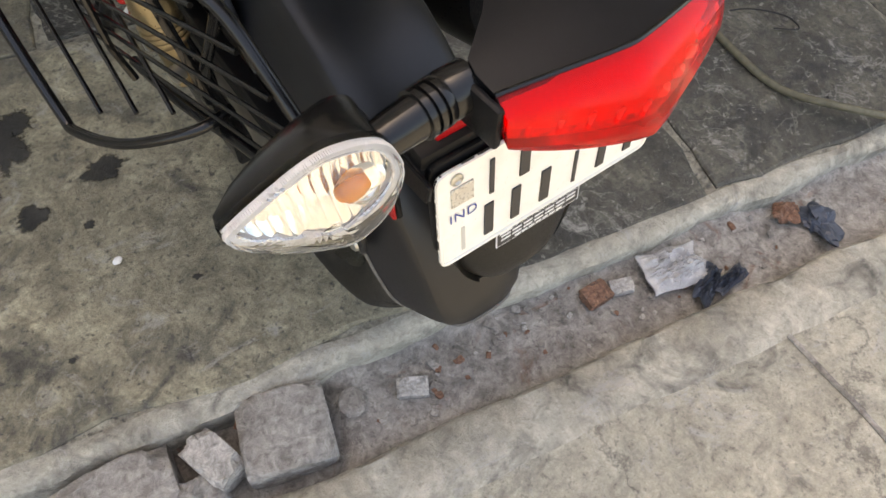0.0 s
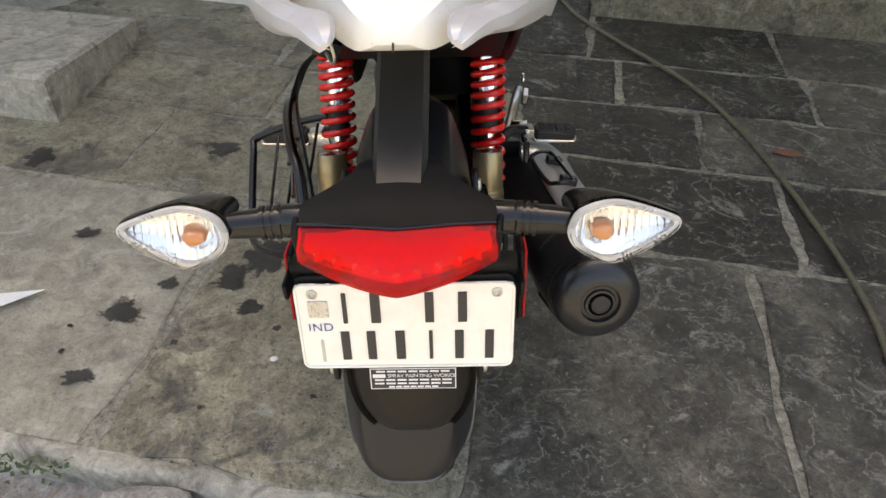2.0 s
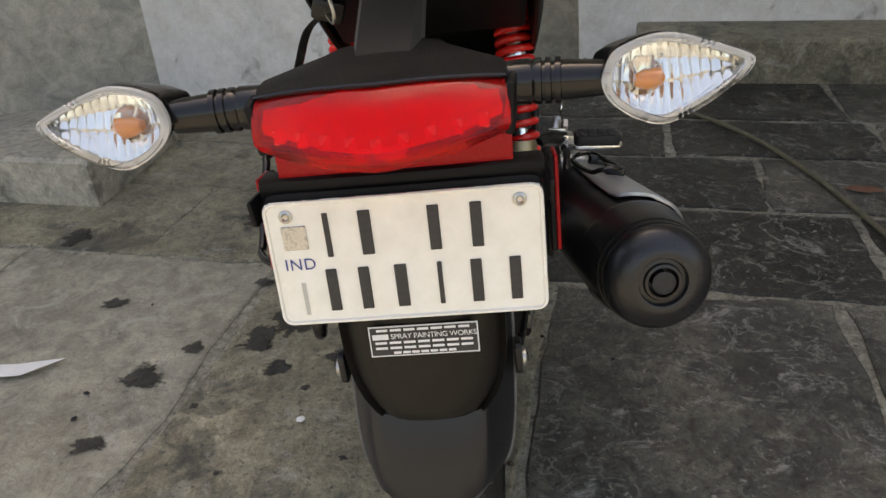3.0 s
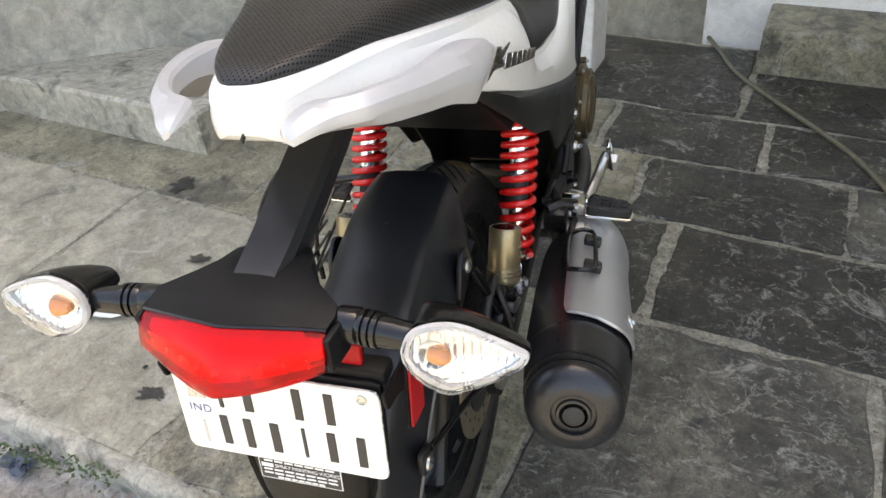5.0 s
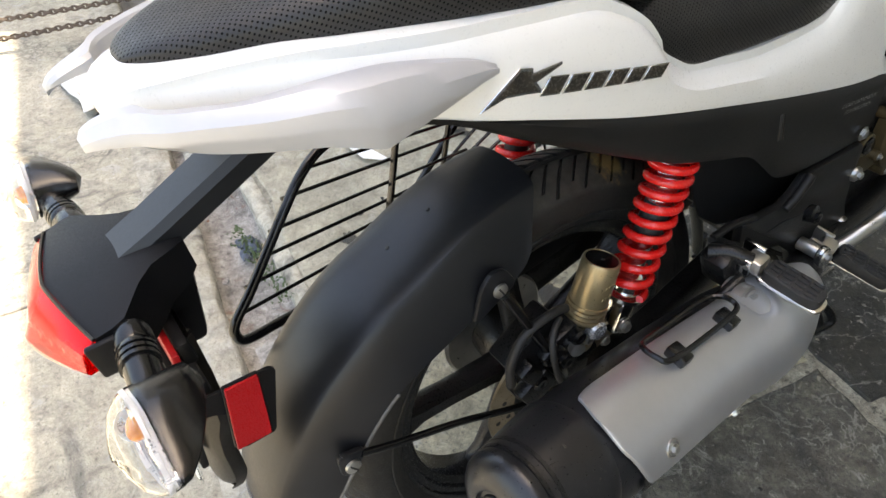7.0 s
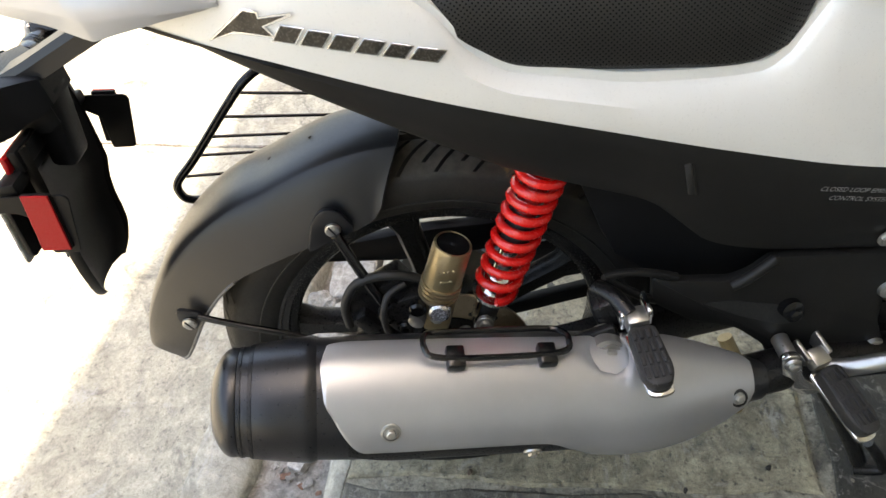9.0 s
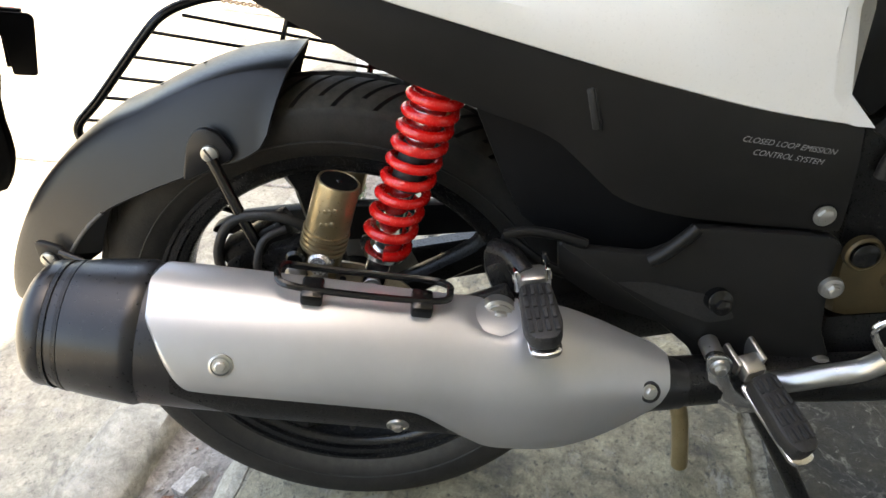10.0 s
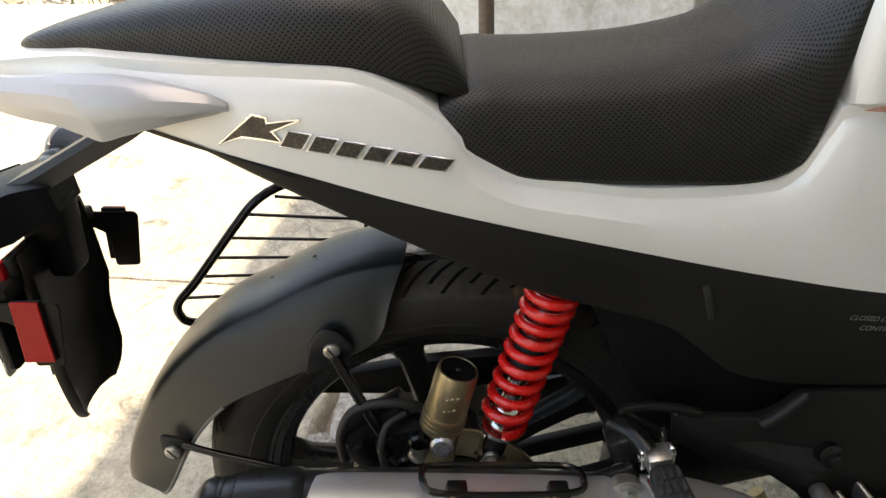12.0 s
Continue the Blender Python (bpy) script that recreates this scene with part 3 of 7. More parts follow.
v, f = tube([(-0.02, 2.40, 0.25), (-0.02, 2.40, 4.0)], 0.035, 16)
tagged(link("wall_pipe", v, f, IRON), "brown upright pipe at the wall's end", "pipe", kind="structure")


# ---- loose things on the ground ----
def lump(name, c, size, seed, mat, label, category, matrix=HOUSE, rough=0.3, group="", flat=False, turn=0):
    """A broken stone or scrap: a faceted, uneven solid."""
    bm = bmesh.new()
    bmesh.ops.create_icosphere(bm, subdivisions=4 if max(size) > 0.05 else 2, radius=0.5)
    for vert in bm.verts:
        p = vert.co * 2.0
        k = 1 + rough * noise.noise(p * 1.3 + Vector((seed * 7.7, seed, 0))) * 1.6 + rough * 0.5 * noise.noise(p * 3.1 + Vector((seed, 0, 4))) + rough * 0.3 * noise.noise(p * 7.0 + Vector((0, seed, 2))) + rough * 0.16 * noise.noise(p * 17.0 + Vector((seed, 2, seed)))
        q = vert.co * k
        if flat:
            q = Vector([max(-0.36, min(0.36, t)) for t in q])
        vert.co = Vector((q.x * size[0], q.y * size[1], q.z * size[2]))
    me = bpy.data.meshes.new(name)
    bm.to_mesh(me)
    bm.free()
    me.materials.append(mat)
    ob = new(name, me)
    ob.matrix_world = matrix @ pose(*c, 0, 0, turn)
    return tagged(ob, label, category, group)


def crumpled(name, c, size, seed, mat, label, category, matrix):
    vs, fs = sheet(-0.5, 0.5, -0.5, 0.5, 0.025, lambda x, y: 0)
    out = []
    for x, y, _ in vs:
        edge = max(0.0, 1 - (2 * abs(x)) ** 3) * max(0.0, 1 - (2 * abs(y)) ** 3)
        n_ = noise.noise(Vector((x * 4 + seed, y * 4, 0))) + 0.6 * noise.noise(Vector((x * 9, y * 9 + seed, 2))) + 0.5 * (0.4 - 2 * abs(noise.noise(Vector((x * 13 + seed, y * 13, 6)))))
        k = 1 + 0.35 * noise.noise(Vector((x * 2 + seed, y * 2, 5)))
        out.append((x * size[0] * k, y * size[1] * k, max(0.002, size[2] * edge * (0.55 + 0.7 * n_))))
    ob = link(name, out, fs, mat, None, "", 40)
    ob.modifiers.new("thickness", "SOLIDIFY").thickness = 0.003
    ob.matrix_world = matrix @ pose(*c)
    return tagged(ob, label, category)


lump("stone", (-0.52, 0.085, -0.034), (0.25, 0.14, 0.11), 3, STONE, "flat grey stone wedged in the gutter", "stone", rough=0.2, group="stones in the gutter", flat=True, turn=4)
lump("stone", (-0.375, 0.085, -0.022), (0.075, 0.12, 0.10), 8, PALESTONE, "pale broken stone tilted between the gutter stones", "stone", rough=0.3, flat=True, turn=28, group="stones in the gutter")
lump("stone", (-0.43, 0.04, -0.04), (0.09, 0.08, 0.08), 5, STONE, "small grey stone in the gutter", "stone", rough=0.4, group="stones in the gutter")
lump("stone", (-0.265, 0.083, -0.034), (0.19, 0.175, 0.11), 12, STONE, "squarish brown-grey stone wedged across the gutter", "stone", rough=0.13, group="stones in the gutter", flat=True, turn=-6)
lump("brick_piece", (0.312, 0.1, -0.036), (0.07, 0.055, 0.03), 21, RUSTY, "broken piece of orange brick in the gutter", "brick", rough=0.3, flat=True, turn=8)
lump("brick_piece", (0.76, 0.105, -0.035), (0.06, 0.045, 0.024), 22, RUSTY, "crumbled orange brick at the gutter's edge", "brick", rough=0.4, turn=20)
lump("stone", (0.362, 0.096, -0.036), (0.062, 0.038, 0.03), 24, PALESTONE, "pale sharp stone chip leaning on the brick", "stone", rough=0.35, flat=True, turn=-14, group="stones in the gutter")
lump("stone", (-0.057, 0.074, -0.04), (0.072, 0.045, 0.03), 26, PALESTONE, "pale pinkish stone sunk in the gutter dirt", "stone", rough=0.35, flat=True, turn=-20, group="stones in the gutter")
crumpled("plastic_scrap", (0.475, 0.088, -0.03, 0, 0, -6), (0.125, 0.085, 0.03), 31, PLASTICBAG, "crumpled clear plastic lying in the gutter", "plastic", HOUSE)
crumpled("plastic_scrap", (0.512, 0.036, -0.026, 0, 0, 38), (0.085, 0.032, 0.028), 33, BLUEDARK, "twisted dark blue plastic strip in the gutter", "plastic", HOUSE)
crumpled("plastic_scrap", (0.556, 0.026, -0.026, 0, 0, 14), (0.08, 0.026, 0.024), 35, BLUEDARK, "twisted dark blue plastic strip in the gutter", "plastic", HOUSE)
lump("plastic_scrap", (0.80, 0.06, -0.025), (0.06, 0.07, 0.03), 34, BLUEDARK, "dark scrap lying in the gutter", "plastic", rough=0.6)
random.seed(11)
for k in range(170):
    u = random.uniform(-0.15, 0.85) if k % 4 else random.uniform(-1.2, 0.9)
    s = random.uniform(0.005, 0.012) if k % 6 else random.uniform(0.012, 0.02)
    lump("pebble", (u, random.uniform(0.02, 0.135), -0.041), (s * random.uniform(0.9, 2.0), s, s * 0.5), k + 50, random.choice((STONE, DIRT, RUSTY, DIRT, DIRT, PALESTONE)), "small pebble or chip in the gutter dirt", "pebble", flat=True, rough=0.45, group="chips in the gutter", turn=random.uniform(0, 180))
lump("bottle_cap", (-0.155, 0.09, -0.036), (0.05, 0.05, 0.012), 77, DIRT, "buried round cap in the gutter dirt", "cap", rough=0.05)
# scattered grit on the ramp
for k in range(40):
    s = random.uniform(0.004, 0.010)
    lump("grit", (random.uniform(-1.0, 1.2), random.uniform(0.28, 1.9), 0.006), (s * 1.4, s, s * 0.7), k + 120, random.choice((STONE, IRON, RUBBER, MORTAR)), "speck of grit on the ramp", "grit", rough=0.4, group="grit on the ramp", turn=random.uniform(0, 180))
lump("pebble", (-0.427, 0.57, 0.007), (0.016, 0.013, 0.008), 99, PAPER, "small white pebble on the ramp", "pebble", RAMP @ pose(0.08, -0.06, 0), 0.3)


def stain(u, v, r, q, seed):
    """A thin film of damp dirt with a ragged outline."""
    n = 48
    ring = []
    for k in range(n):
        a = 2 * math.pi * k / n
        s = 1 + 0.5 * noise.noise(Vector((math.cos(a) * 1.4 + seed * 3.3, math.sin(a) * 1.4, 0))) + 0.28 * noise.noise(Vector((math.cos(a) * 4, math.sin(a) * 4 + seed, 3)))
        ring.append((u + r * s * math.cos(a), v + q * s * math.sin(a)))
    verts, faces, uvs = [], [], []
    for j, s in enumerate((1.25, 0.9, 0.55, 0.2)):
        verts += [(u + (x - u) * s, v + (y - v) * s, 0.0036 + 0.0002 * j) for x, y in ring]
        uvs += [(s / 1.25, 0.5)] * n
    for j in range(3):
        faces += [(j * n + k, j * n + (k + 1) % n, (j + 1) * n + (k + 1) % n, (j + 1) * n + k) for k in range(n)]
    faces.append(tuple(range(3 * n, 4 * n)))
    ob = link("damp_stain", verts, faces, DAMP, None, "", 40, uvs)
    ob.matrix_world = RAMP
    tagged(ob, "dark damp oil stain soaked into the paving", "stain", "stains on the ramp", kind="stuff")


for k, (u, v, r, q) in enumerate(((-0.43, 0.83, 0.085, 0.09), (-0.495, 0.765, 0.055, 0.06), (-0.43, 0.655, 0.042, 0.034), (-0.43, 0.955, 0.04, 0.022), (-0.50, 0.735, 0.05, 0.035), (-0.715, 0.633, 0.07, 0.055), (-0.661, 1.304, 0.07, 0.06), (-0.637, 0.728, 0.034, 0.03), (0.922, 2.107, 0.06, 0.07), (-1.172, 1.229, 0.07, 0.07),
                                  (-0.30, 0.70, 0.05, 0.04), (-0.733, 0.45, 0.05, 0.03), (-0.394, 0.87, 0.05, 0.045), (-0.433, 0.671, 0.026, 0.02), (-0.468, 0.386, 0.01, 0.008), (-0.55, 0.98, 0.04, 0.03), (-0.36, 0.60, 0.016, 0.012), (-0.57, 0.55, 0.014, 0.012), (-0.9, 0.9, 0.05, 0.03), (-0.25, 0.42, 0.012, 0.01))):
    stain(u, v, r, q, k)


def flat_scrap(name, pts, z, mat, label, category, matrix=RAMP, curl=0.004):
    """A thin bent piece of paper or leaf."""
    bm = extruded(pts, 0.0012, Matrix.Translation((0, 0, z)), 0)
    bmesh.ops.triangulate(bm, faces=[q for q in bm.faces if len(q.verts) > 4])
    for vert in bm.verts:
        vert.co.z += curl * abs(noise.noise(Vector((vert.co.x * 20, vert.co.y * 20, 1.7))))
    me = bpy.data.meshes.new(name)
    bm.to_mesh(me)
    bm.free()
    me.materials.append(mat)
    ob = new(name, me)
    ob.matrix_world = matrix
    return tagged(ob, label, category)


flat_scrap("paper_strip", [(-1.088, 0.62), (-1.077, 0.662), (-1.0, 0.665), (-0.905, 0.684), (-0.975, 0.628)], 0.014, PAPER, "torn strip of white paper on the ramp", "paper")
random.seed(31)
tuft = ([], [])
for k in range(170):
    x, y = random.uniform(-0.98, -0.67), 0.243 + random.gauss(0, 0.012)
    h, a, lx, ly = random.uniform(0.003, 0.011), random.uniform(0, 6.28), random.uniform(-0.016, 0.016), random.uniform(-0.01, 0.01)
    o, dx, dy = len(tuft[0]), 0.0035 * math.cos(a), 0.0035 * math.sin(a)
    tuft[0].extend([(x - dx, y - dy, 0.0), (x + dx, y + dy, 0.0), (x + lx * 0.6 + dx, y + ly * 0.6 + dy, h), (x + lx, y + ly, h * 0.8)])
    tuft[1].extend([(o, o + 1, o + 2), (o, o + 2, o + 3)])
tuft = link("weed_tuft", tuft[0], tuft[1], GREEN)
tuft.matrix_world = RAMP
tagged(tuft, "low green weeds growing along the ramp's edge", "weeds", kind="stuff")
flat_scrap("leaf", [(0.975, 1.37), (1.0, 1.385), (1.05, 1.37), (1.075, 1.35), (1.02, 1.345)], 0.012, LEAFRED, "dry brown leaf on the ramp", "leaf", curl=0.012)

# hose over the slabs
hose_pts = [(0.40, 2.72), (0.455, 2.55), (0.52, 2.33), (0.66, 2.08), (0.83, 1.79), (0.915, 1.52), (0.962, 1.23), (0.98, 1.03), (0.99, 0.86), (0.985, 0.68), (0.955, 0.5), (0.935, 0.33), (0.945, 0.2), (0.99, 0.09), (1.09, 0.0), (1.3, -0.12)]
v, f = tube(smooth_path([(x, y, 0.0135 + (0.03 if y < 0.12 else 0)) for x, y in hose_pts], 6), 0.008, 10)
hose = link("hose", v, f, HOSE)
hose.matrix_world = RAMP
tagged(hose, "muddy olive garden hose lying over the paving", "hose")
v, f = tube(smooth_path([(1.02, 0.42, 0.012), (1.06, 0.40, 0.016), (1.11, 0.36, 0.014), (1.13, 0.33, 0.012), (1.12, 0.30, 0.012), (1.07, 0.33, 0.012)], 5), 0.0018, 6)
wire = link("wire_scrap", v, f, RUBBER)
wire.matrix_world = RAMP
tagged(wire, "thin bent black wire on the paving", "wire")


def glove(matrix):
    """A limp cotton work glove: flat palm, four fingers, thumb and a ribbed cuff."""
    root = new("glove")
    root.matrix_world = matrix
    tagged(root, "limp white cotton work glove lying on the cement", "glove")
    rows = []
    for x, w, h in ((-0.055, 0.030, 0.004), (-0.05, 0.040, 0.016), (-0.02, 0.045, 0.022), (0.03, 0.044, 0.024), (0.06, 0.036, 0.020), (0.075, 0.033, 0.018)):
        rows.append([(x + 0.004 * noise.noise(Vector((q, x * 30, 1))), w * math.cos(q), 0.003 + h * (0.5 + 0.5 * math.sin(q)) * (1 + 0.5 * noise.noise(Vector((q * 2, x * 40, 4))))) for q in np.linspace(0, 2 * math.pi, 25)[:-1]])
    v, f = loft(rows)
    link("palm", v, f, CLOTH, root, "", 60)
    for k, (y, bend) in enumerate(((-0.032, -0.3), (-0.011, -0.12), (0.012, 0.1), (0.032, 0.3))):
        pts = [(-0.045 - 0.018 * j, y + bend * 0.018 * j * 0.5, 0.012 - 0.001 * j + 0.004 * math.sin(j * 1.7 + k)) for j in range(5)]
        v, f = tube(smooth_path(pts, 3), [0.0105] * 10 + [0.009, 0.007, 0.003], 10, squash=0.8)
        link("finger", v, f, CLOTH, root)
    v, f = tube(smooth_path([(0.02, 0.04, 0.012), (-0.005, 0.058, 0.012), (-0.035, 0.066, 0.011), (-0.055, 0.066, 0.010)], 4), [0.011] * 10 + [0.009, 0.007, 0.003], 10, squash=0.8)
    link("thumb", v, f, CLOTH, root)
    rows = [[(x, r * 0.036 * math.cos(q), 0.003 + 0.02 * r * (0.5 + 0.5 * math.sin(q))) for q in np.linspace(0, 2 * math.pi, 25)[:-1]] for x, r in ((0.072, 0.95), (0.078, 1.05), (0.084, 1.0), (0.09, 1.08), (0.096, 1.02), (0.102, 1.12), (0.108, 1.15))]
    v, f = loft(rows)
    link("cuff", v, f, CLOTH, root, "ribbed knitted cuff", 60)


glove(HOUSE @ pose(-2.0, 2.15, 0.0, 0, 0, -4) @ Matrix.Diagonal((1.5, 1.35, 1.3, 1.0)))
crumpled("cloth", (-1.98, -0.14, 0.02, 0, 0, 12), (0.32, 0.2, 0.07), 9, CLOTH, "heap of dirty white cloth beside the gutter", "cloth", HOUSE)
crumpled("sack", (-1.69, 0.03, 0.012, 0, 0, -8), (0.25, 0.17, 0.075), 14, SACKING, "crumpled beige sack beside the gutter", "sack", HOUSE)
crumpled("cement_mound", (-1.9, 0.115, -0.02), (1.05, 0.17, 0.045), 18, CEMENT, "low broken cement mound at the ramp's corner", "mound", HOUSE)
crumpled("moss_patch", (-1.78, 0.125, -0.008, 0, 0, 4), (0.34, 0.1, 0.085), 17, MOSS, "green moss growing over the rubble", "moss", HOUSE)
crumpled("moss_patch", (-1.43, 0.125, -0.012, 0, 0, -8), (0.16, 0.1, 0.05), 19, MOSS, "green moss growing over the rubble", "moss", HOUSE)
crumpled("paper_scrap", (-1.31, 0.09, -0.02, 0, 0, 30), (0.13, 0.09, 0.03), 41, PAPER, "crumpled white paper at the gutter", "paper", HOUSE)
lump("plastic_scrap", (-0.98, 0.10, -0.05), (0.07, 0.05, 0.03), 42, BLUEDARK, "dark blue scrap in the gutter", "plastic", rough=0.5)
# post with slack chain at the west side
v, f = tube([(-2.315, 0.524, 0.10), (-2.315, 0.524, 1.9)], 0.033, 14)
tagged(link("post", v, f, IRON), "rusty round iron post standing by the yard wall", "post")


def chain_run(a, b, sag, label):
    root = new("chain")
    tagged(root, label, "chain", "chains on the post")
    a, b = Vector(a), Vector(b)
    n = int((b - a).length / 0.019)
    one = None
    for i in range(n):
        t = i / n
        p = a.lerp(b, t) - Vector((0, 0, sag * 4 * t * (1 - t)))
        if one is None:
            ring = [(0.0135 * math.cos(q), 0.008 * math.sin(q), 0) for q in np.linspace(0, 2 * math.pi, 13)[:-1]]
            vv, ff = tube(ring, 0.004, 6, True)
            o = link("chain_link", vv, ff, IRON, root)
            one = o.data
        else:
            o = new("chain_link", one)
            o.parent = root
        d = b - a
        o.matrix_local = Matrix.Translation(p) @ Matrix.Rotation(math.atan2(d.y, d.x), 4, "Z") @ Matrix.Rotation(radians(90 * (i % 2)), 4, "X")


chain_run((-2.315, 0.49, 0.215), (-2.75, -0.75, 0.20), 0.02, "slack iron chain hooked to the post")
chain_run((-2.31, 0.49, 0.165), (-2.72, -0.75, 0.12), 0.02, "slack iron chain hooked to the post")

# sunlit rubble and weeds beyond the paving
random.seed(4)
for k in range(60):
    s = random.uniform(0.06, 0.3)
    lump("rubble", (random.uniform(-7, -2.6), random.uniform(-5, 0.2), -0.1 + s * 0.1), (s * 1.3, s, s * 0.6), k + 200, random.choice((STONE, SOIL, STONE)), "broken stone in the sunlit rubble", "stone", STREET, 0.4, "rubble beyond the paving", turn=random.uniform(0, 180))
blades = ([], [])
for k in range(900):
    x, y = random.uniform(-7, -2.4), random.uniform(-4.5, 0.0)
    if noise.noise(Vector((x * 0.8, y * 0.8, 0))) < 0.05:
        continue
    h, a = random.uniform(0.05, 0.16), random.uniform(0, 6.28)
    o = len(blades[0])
    dx, dy = 0.006 * math.cos(a), 0.006 * math.sin(a)
    lx, ly = random.uniform(-0.05, 0.05), random.uniform(-0.05, 0.05)
    blades[0].extend([(x - dx, y - dy, -0.15), (x + dx, y + dy, -0.15), (x + lx + dx * 0.5, y + ly + dy * 0.5, h * 0.6 - 0.1), (x + lx * 2, y + ly * 2, h - 0.1)])
    blades[1].extend([(o, o + 1, o + 2), (o, o + 2, o + 3)])
weeds = link("weeds", blades[0], blades[1], GREEN)
tagged(weeds, "sparse green weeds among the rubble", "weeds", kind="stuff")

# ---- the motorcycle ----
bike = new("motorcycle")
bike.matrix_world = BIKE
tagged(bike, "white and black motorcycle with silver grab rails on a stand", "motorcycle")
AXLE = Vector((-0.012, 0.4225, 0.306))
XC = AXLE.x


def rear_wheel():
    hub = new("rear_wheel")
    hub.parent = bike
    # tyre: cross-section with cut diagonal grooves
    prof = [(-0.040, 0.240), (-0.047, 0.247), (-0.054, 0.262), (-0.056, 0.278), (-0.0535, 0.292)]
    crown = [(x, 0.3215 - 0.022 * (abs(x) / 0.05) ** 2.2) for x in np.linspace(-0.051, 0.051, 43)]
    prof = prof + crown + [(-x, r) for x, r in prof[::-1]]
    n, period = 1008, 12         # 84 slanted grooves on each side of the crown
    rings = []
    for k in range(n):
        ring = []
        for x, r in prof:
            reach = min(abs(x), 0.049) / 0.049
            th = 2 * math.pi * (k + period * 2.3 * reach ** 0.85) / n
            long_cut = 0.047 if (k // period) % 2 else 0.037
            cut = r > 0.297 and 0.006 < abs(x) < long_cut and k % period < 2
            centre = abs(abs(x) - 0.004) < 0.002 and r > 0.31
            rr = r - (0.005 if cut else 0.003 if centre else 0.0)
            ring.append((XC + x, AXLE.y + rr * math.cos(th), AXLE.z + rr * math.sin(th)))
        rings.append(ring)
    v, f = loft(rings, False, False, True)
    link("tyre", v, f, TYRE, hub, "black rubber tyre with diagonal tread and mud marks", 30)
    # raised bead line and moulded bars on the sidewall
    pts = [(XC + 0.0545, AXLE.y + 0.263 * math.cos(a), AXLE.z + 0.263 * math.sin(a)) for a in np.linspace(0, 2 * math.pi, 90)[:-1]]
    v, f = tube(pts, 0.0012, 6, True)
    link("sidewall_ring", v, f, RUBBER, hub)
    rim_prof = [(-0.044, 0.246), (-0.046, 0.249), (-0.042, 0.250), (-0.039, 0.243), (-0.03, 0.236), (-0.018, 0.226), (0.018, 0.226), (0.03, 0.236), (0.039, 0.243),
                (0.042, 0.250), (0.046, 0.249), (0.045, 0.2455), (0.041, 0.244), (0.0405, 0.2365), (0.036, 0.235), (0.035, 0.2265), (0.029, 0.2245), (0.027, 0.217), (0.022, 0.213), (-0.022, 0.214), (-0.03, 0.222), (-0.036, 0.232)]
    v, f = lathe(rim_prof, AXLE, (1, 0, 0), 96, True)
    rim = link("rim", v, f, RIM, hub, "satin black cast alloy rim")
    for i in range(5):
        a = radians(168 + 72 * i)
        d, t = Vector((0, math.cos(a), math.sin(a))), Vector((0, -math.sin(a), math.cos(a)))
        rings = []
        for s, w, h in ((0.03, 0.022, 0.020), (0.07, 0.016, 0.019), (0.14, 0.0145, 0.017), (0.19, 0.016, 0.018), (0.222, 0.030, 0.022)):
            c = AXLE + d * s
            rings.append([c + t * (w * ct) + Vector((h * st, 0, 0)) for ct, st in ((1, 0.5), (0.6, 1), (-0.6, 1), (-1, 0.5), (-1, -0.5), (-0.6, -1), (0.6, -1), (1, -0.5))])
        v, f = loft(rings)
        link("spoke", v, f, SATIN, rim)
    v, f = lathe([(-0.07, 0.02), (-0.065, 0.045), (-0.03, 0.05), (0.03, 0.05), (0.055, 0.045), (0.06, 0.03), (0.1, 0.02), (0.105, 0.012)], AXLE, (1, 0, 0), 36)
    link("hub", v, f, SATIN, hub)
    v, f = lathe([(0.106, 0.016), (0.118, 0.015), (0.12, 0.012)], AXLE, (1, 0, 0), 6)
    link("axle_nut", v, f, STEEL, hub)
    # brake disc with drilled holes
    v, f = lathe([(0.066, 0.075), (0.066, 0.12), (0.070, 0.12), (0.070, 0.075)], AXLE, (1, 0, 0), 72, True)
    disc = link("brake_disc", v, f, DISC, hub, "bronze-toned drilled steel brake disc")
    for i in range(18):
        a = 2 * math.pi * i / 18
        for r in ((0.088, 0.106) if i % 2 else (0.097,)):
            c = AXLE + Vector((0.0702, r * math.cos(a), r * math.sin(a)))
            v, f = lathe([(0, 0.004), (0.0006, 0.0036)], c, (1, 0, 0), 10)
            link("drilled_hole", v, f, RUBBER, disc)
    v, f = lathe([(0.062, 0.045), (0.062, 0.078), (0.072, 0.078), (0.072, 0.045)], AXLE, (1, 0, 0), 48, True)
    link("disc_carrier", v, f, SATIN, hub)
    v, f = lathe([(-0.075, 0.03), (-0.075, 0.088), (-0.070, 0.092), (-0.066, 0.088), (-0.066, 0.03)], AXLE, (1, 0, 0), 60)
    link("sprocket", v, f, STEEL, hub)
    vp = AXLE + Vector((0.012, -0.03, -0.205))
    v, f = tube([vp, vp + Vector((0.012, 0.004, 0.03))], 0.004, 8)
    link("air_valve", v, f, RUBBER, hub)


rear_wheel()


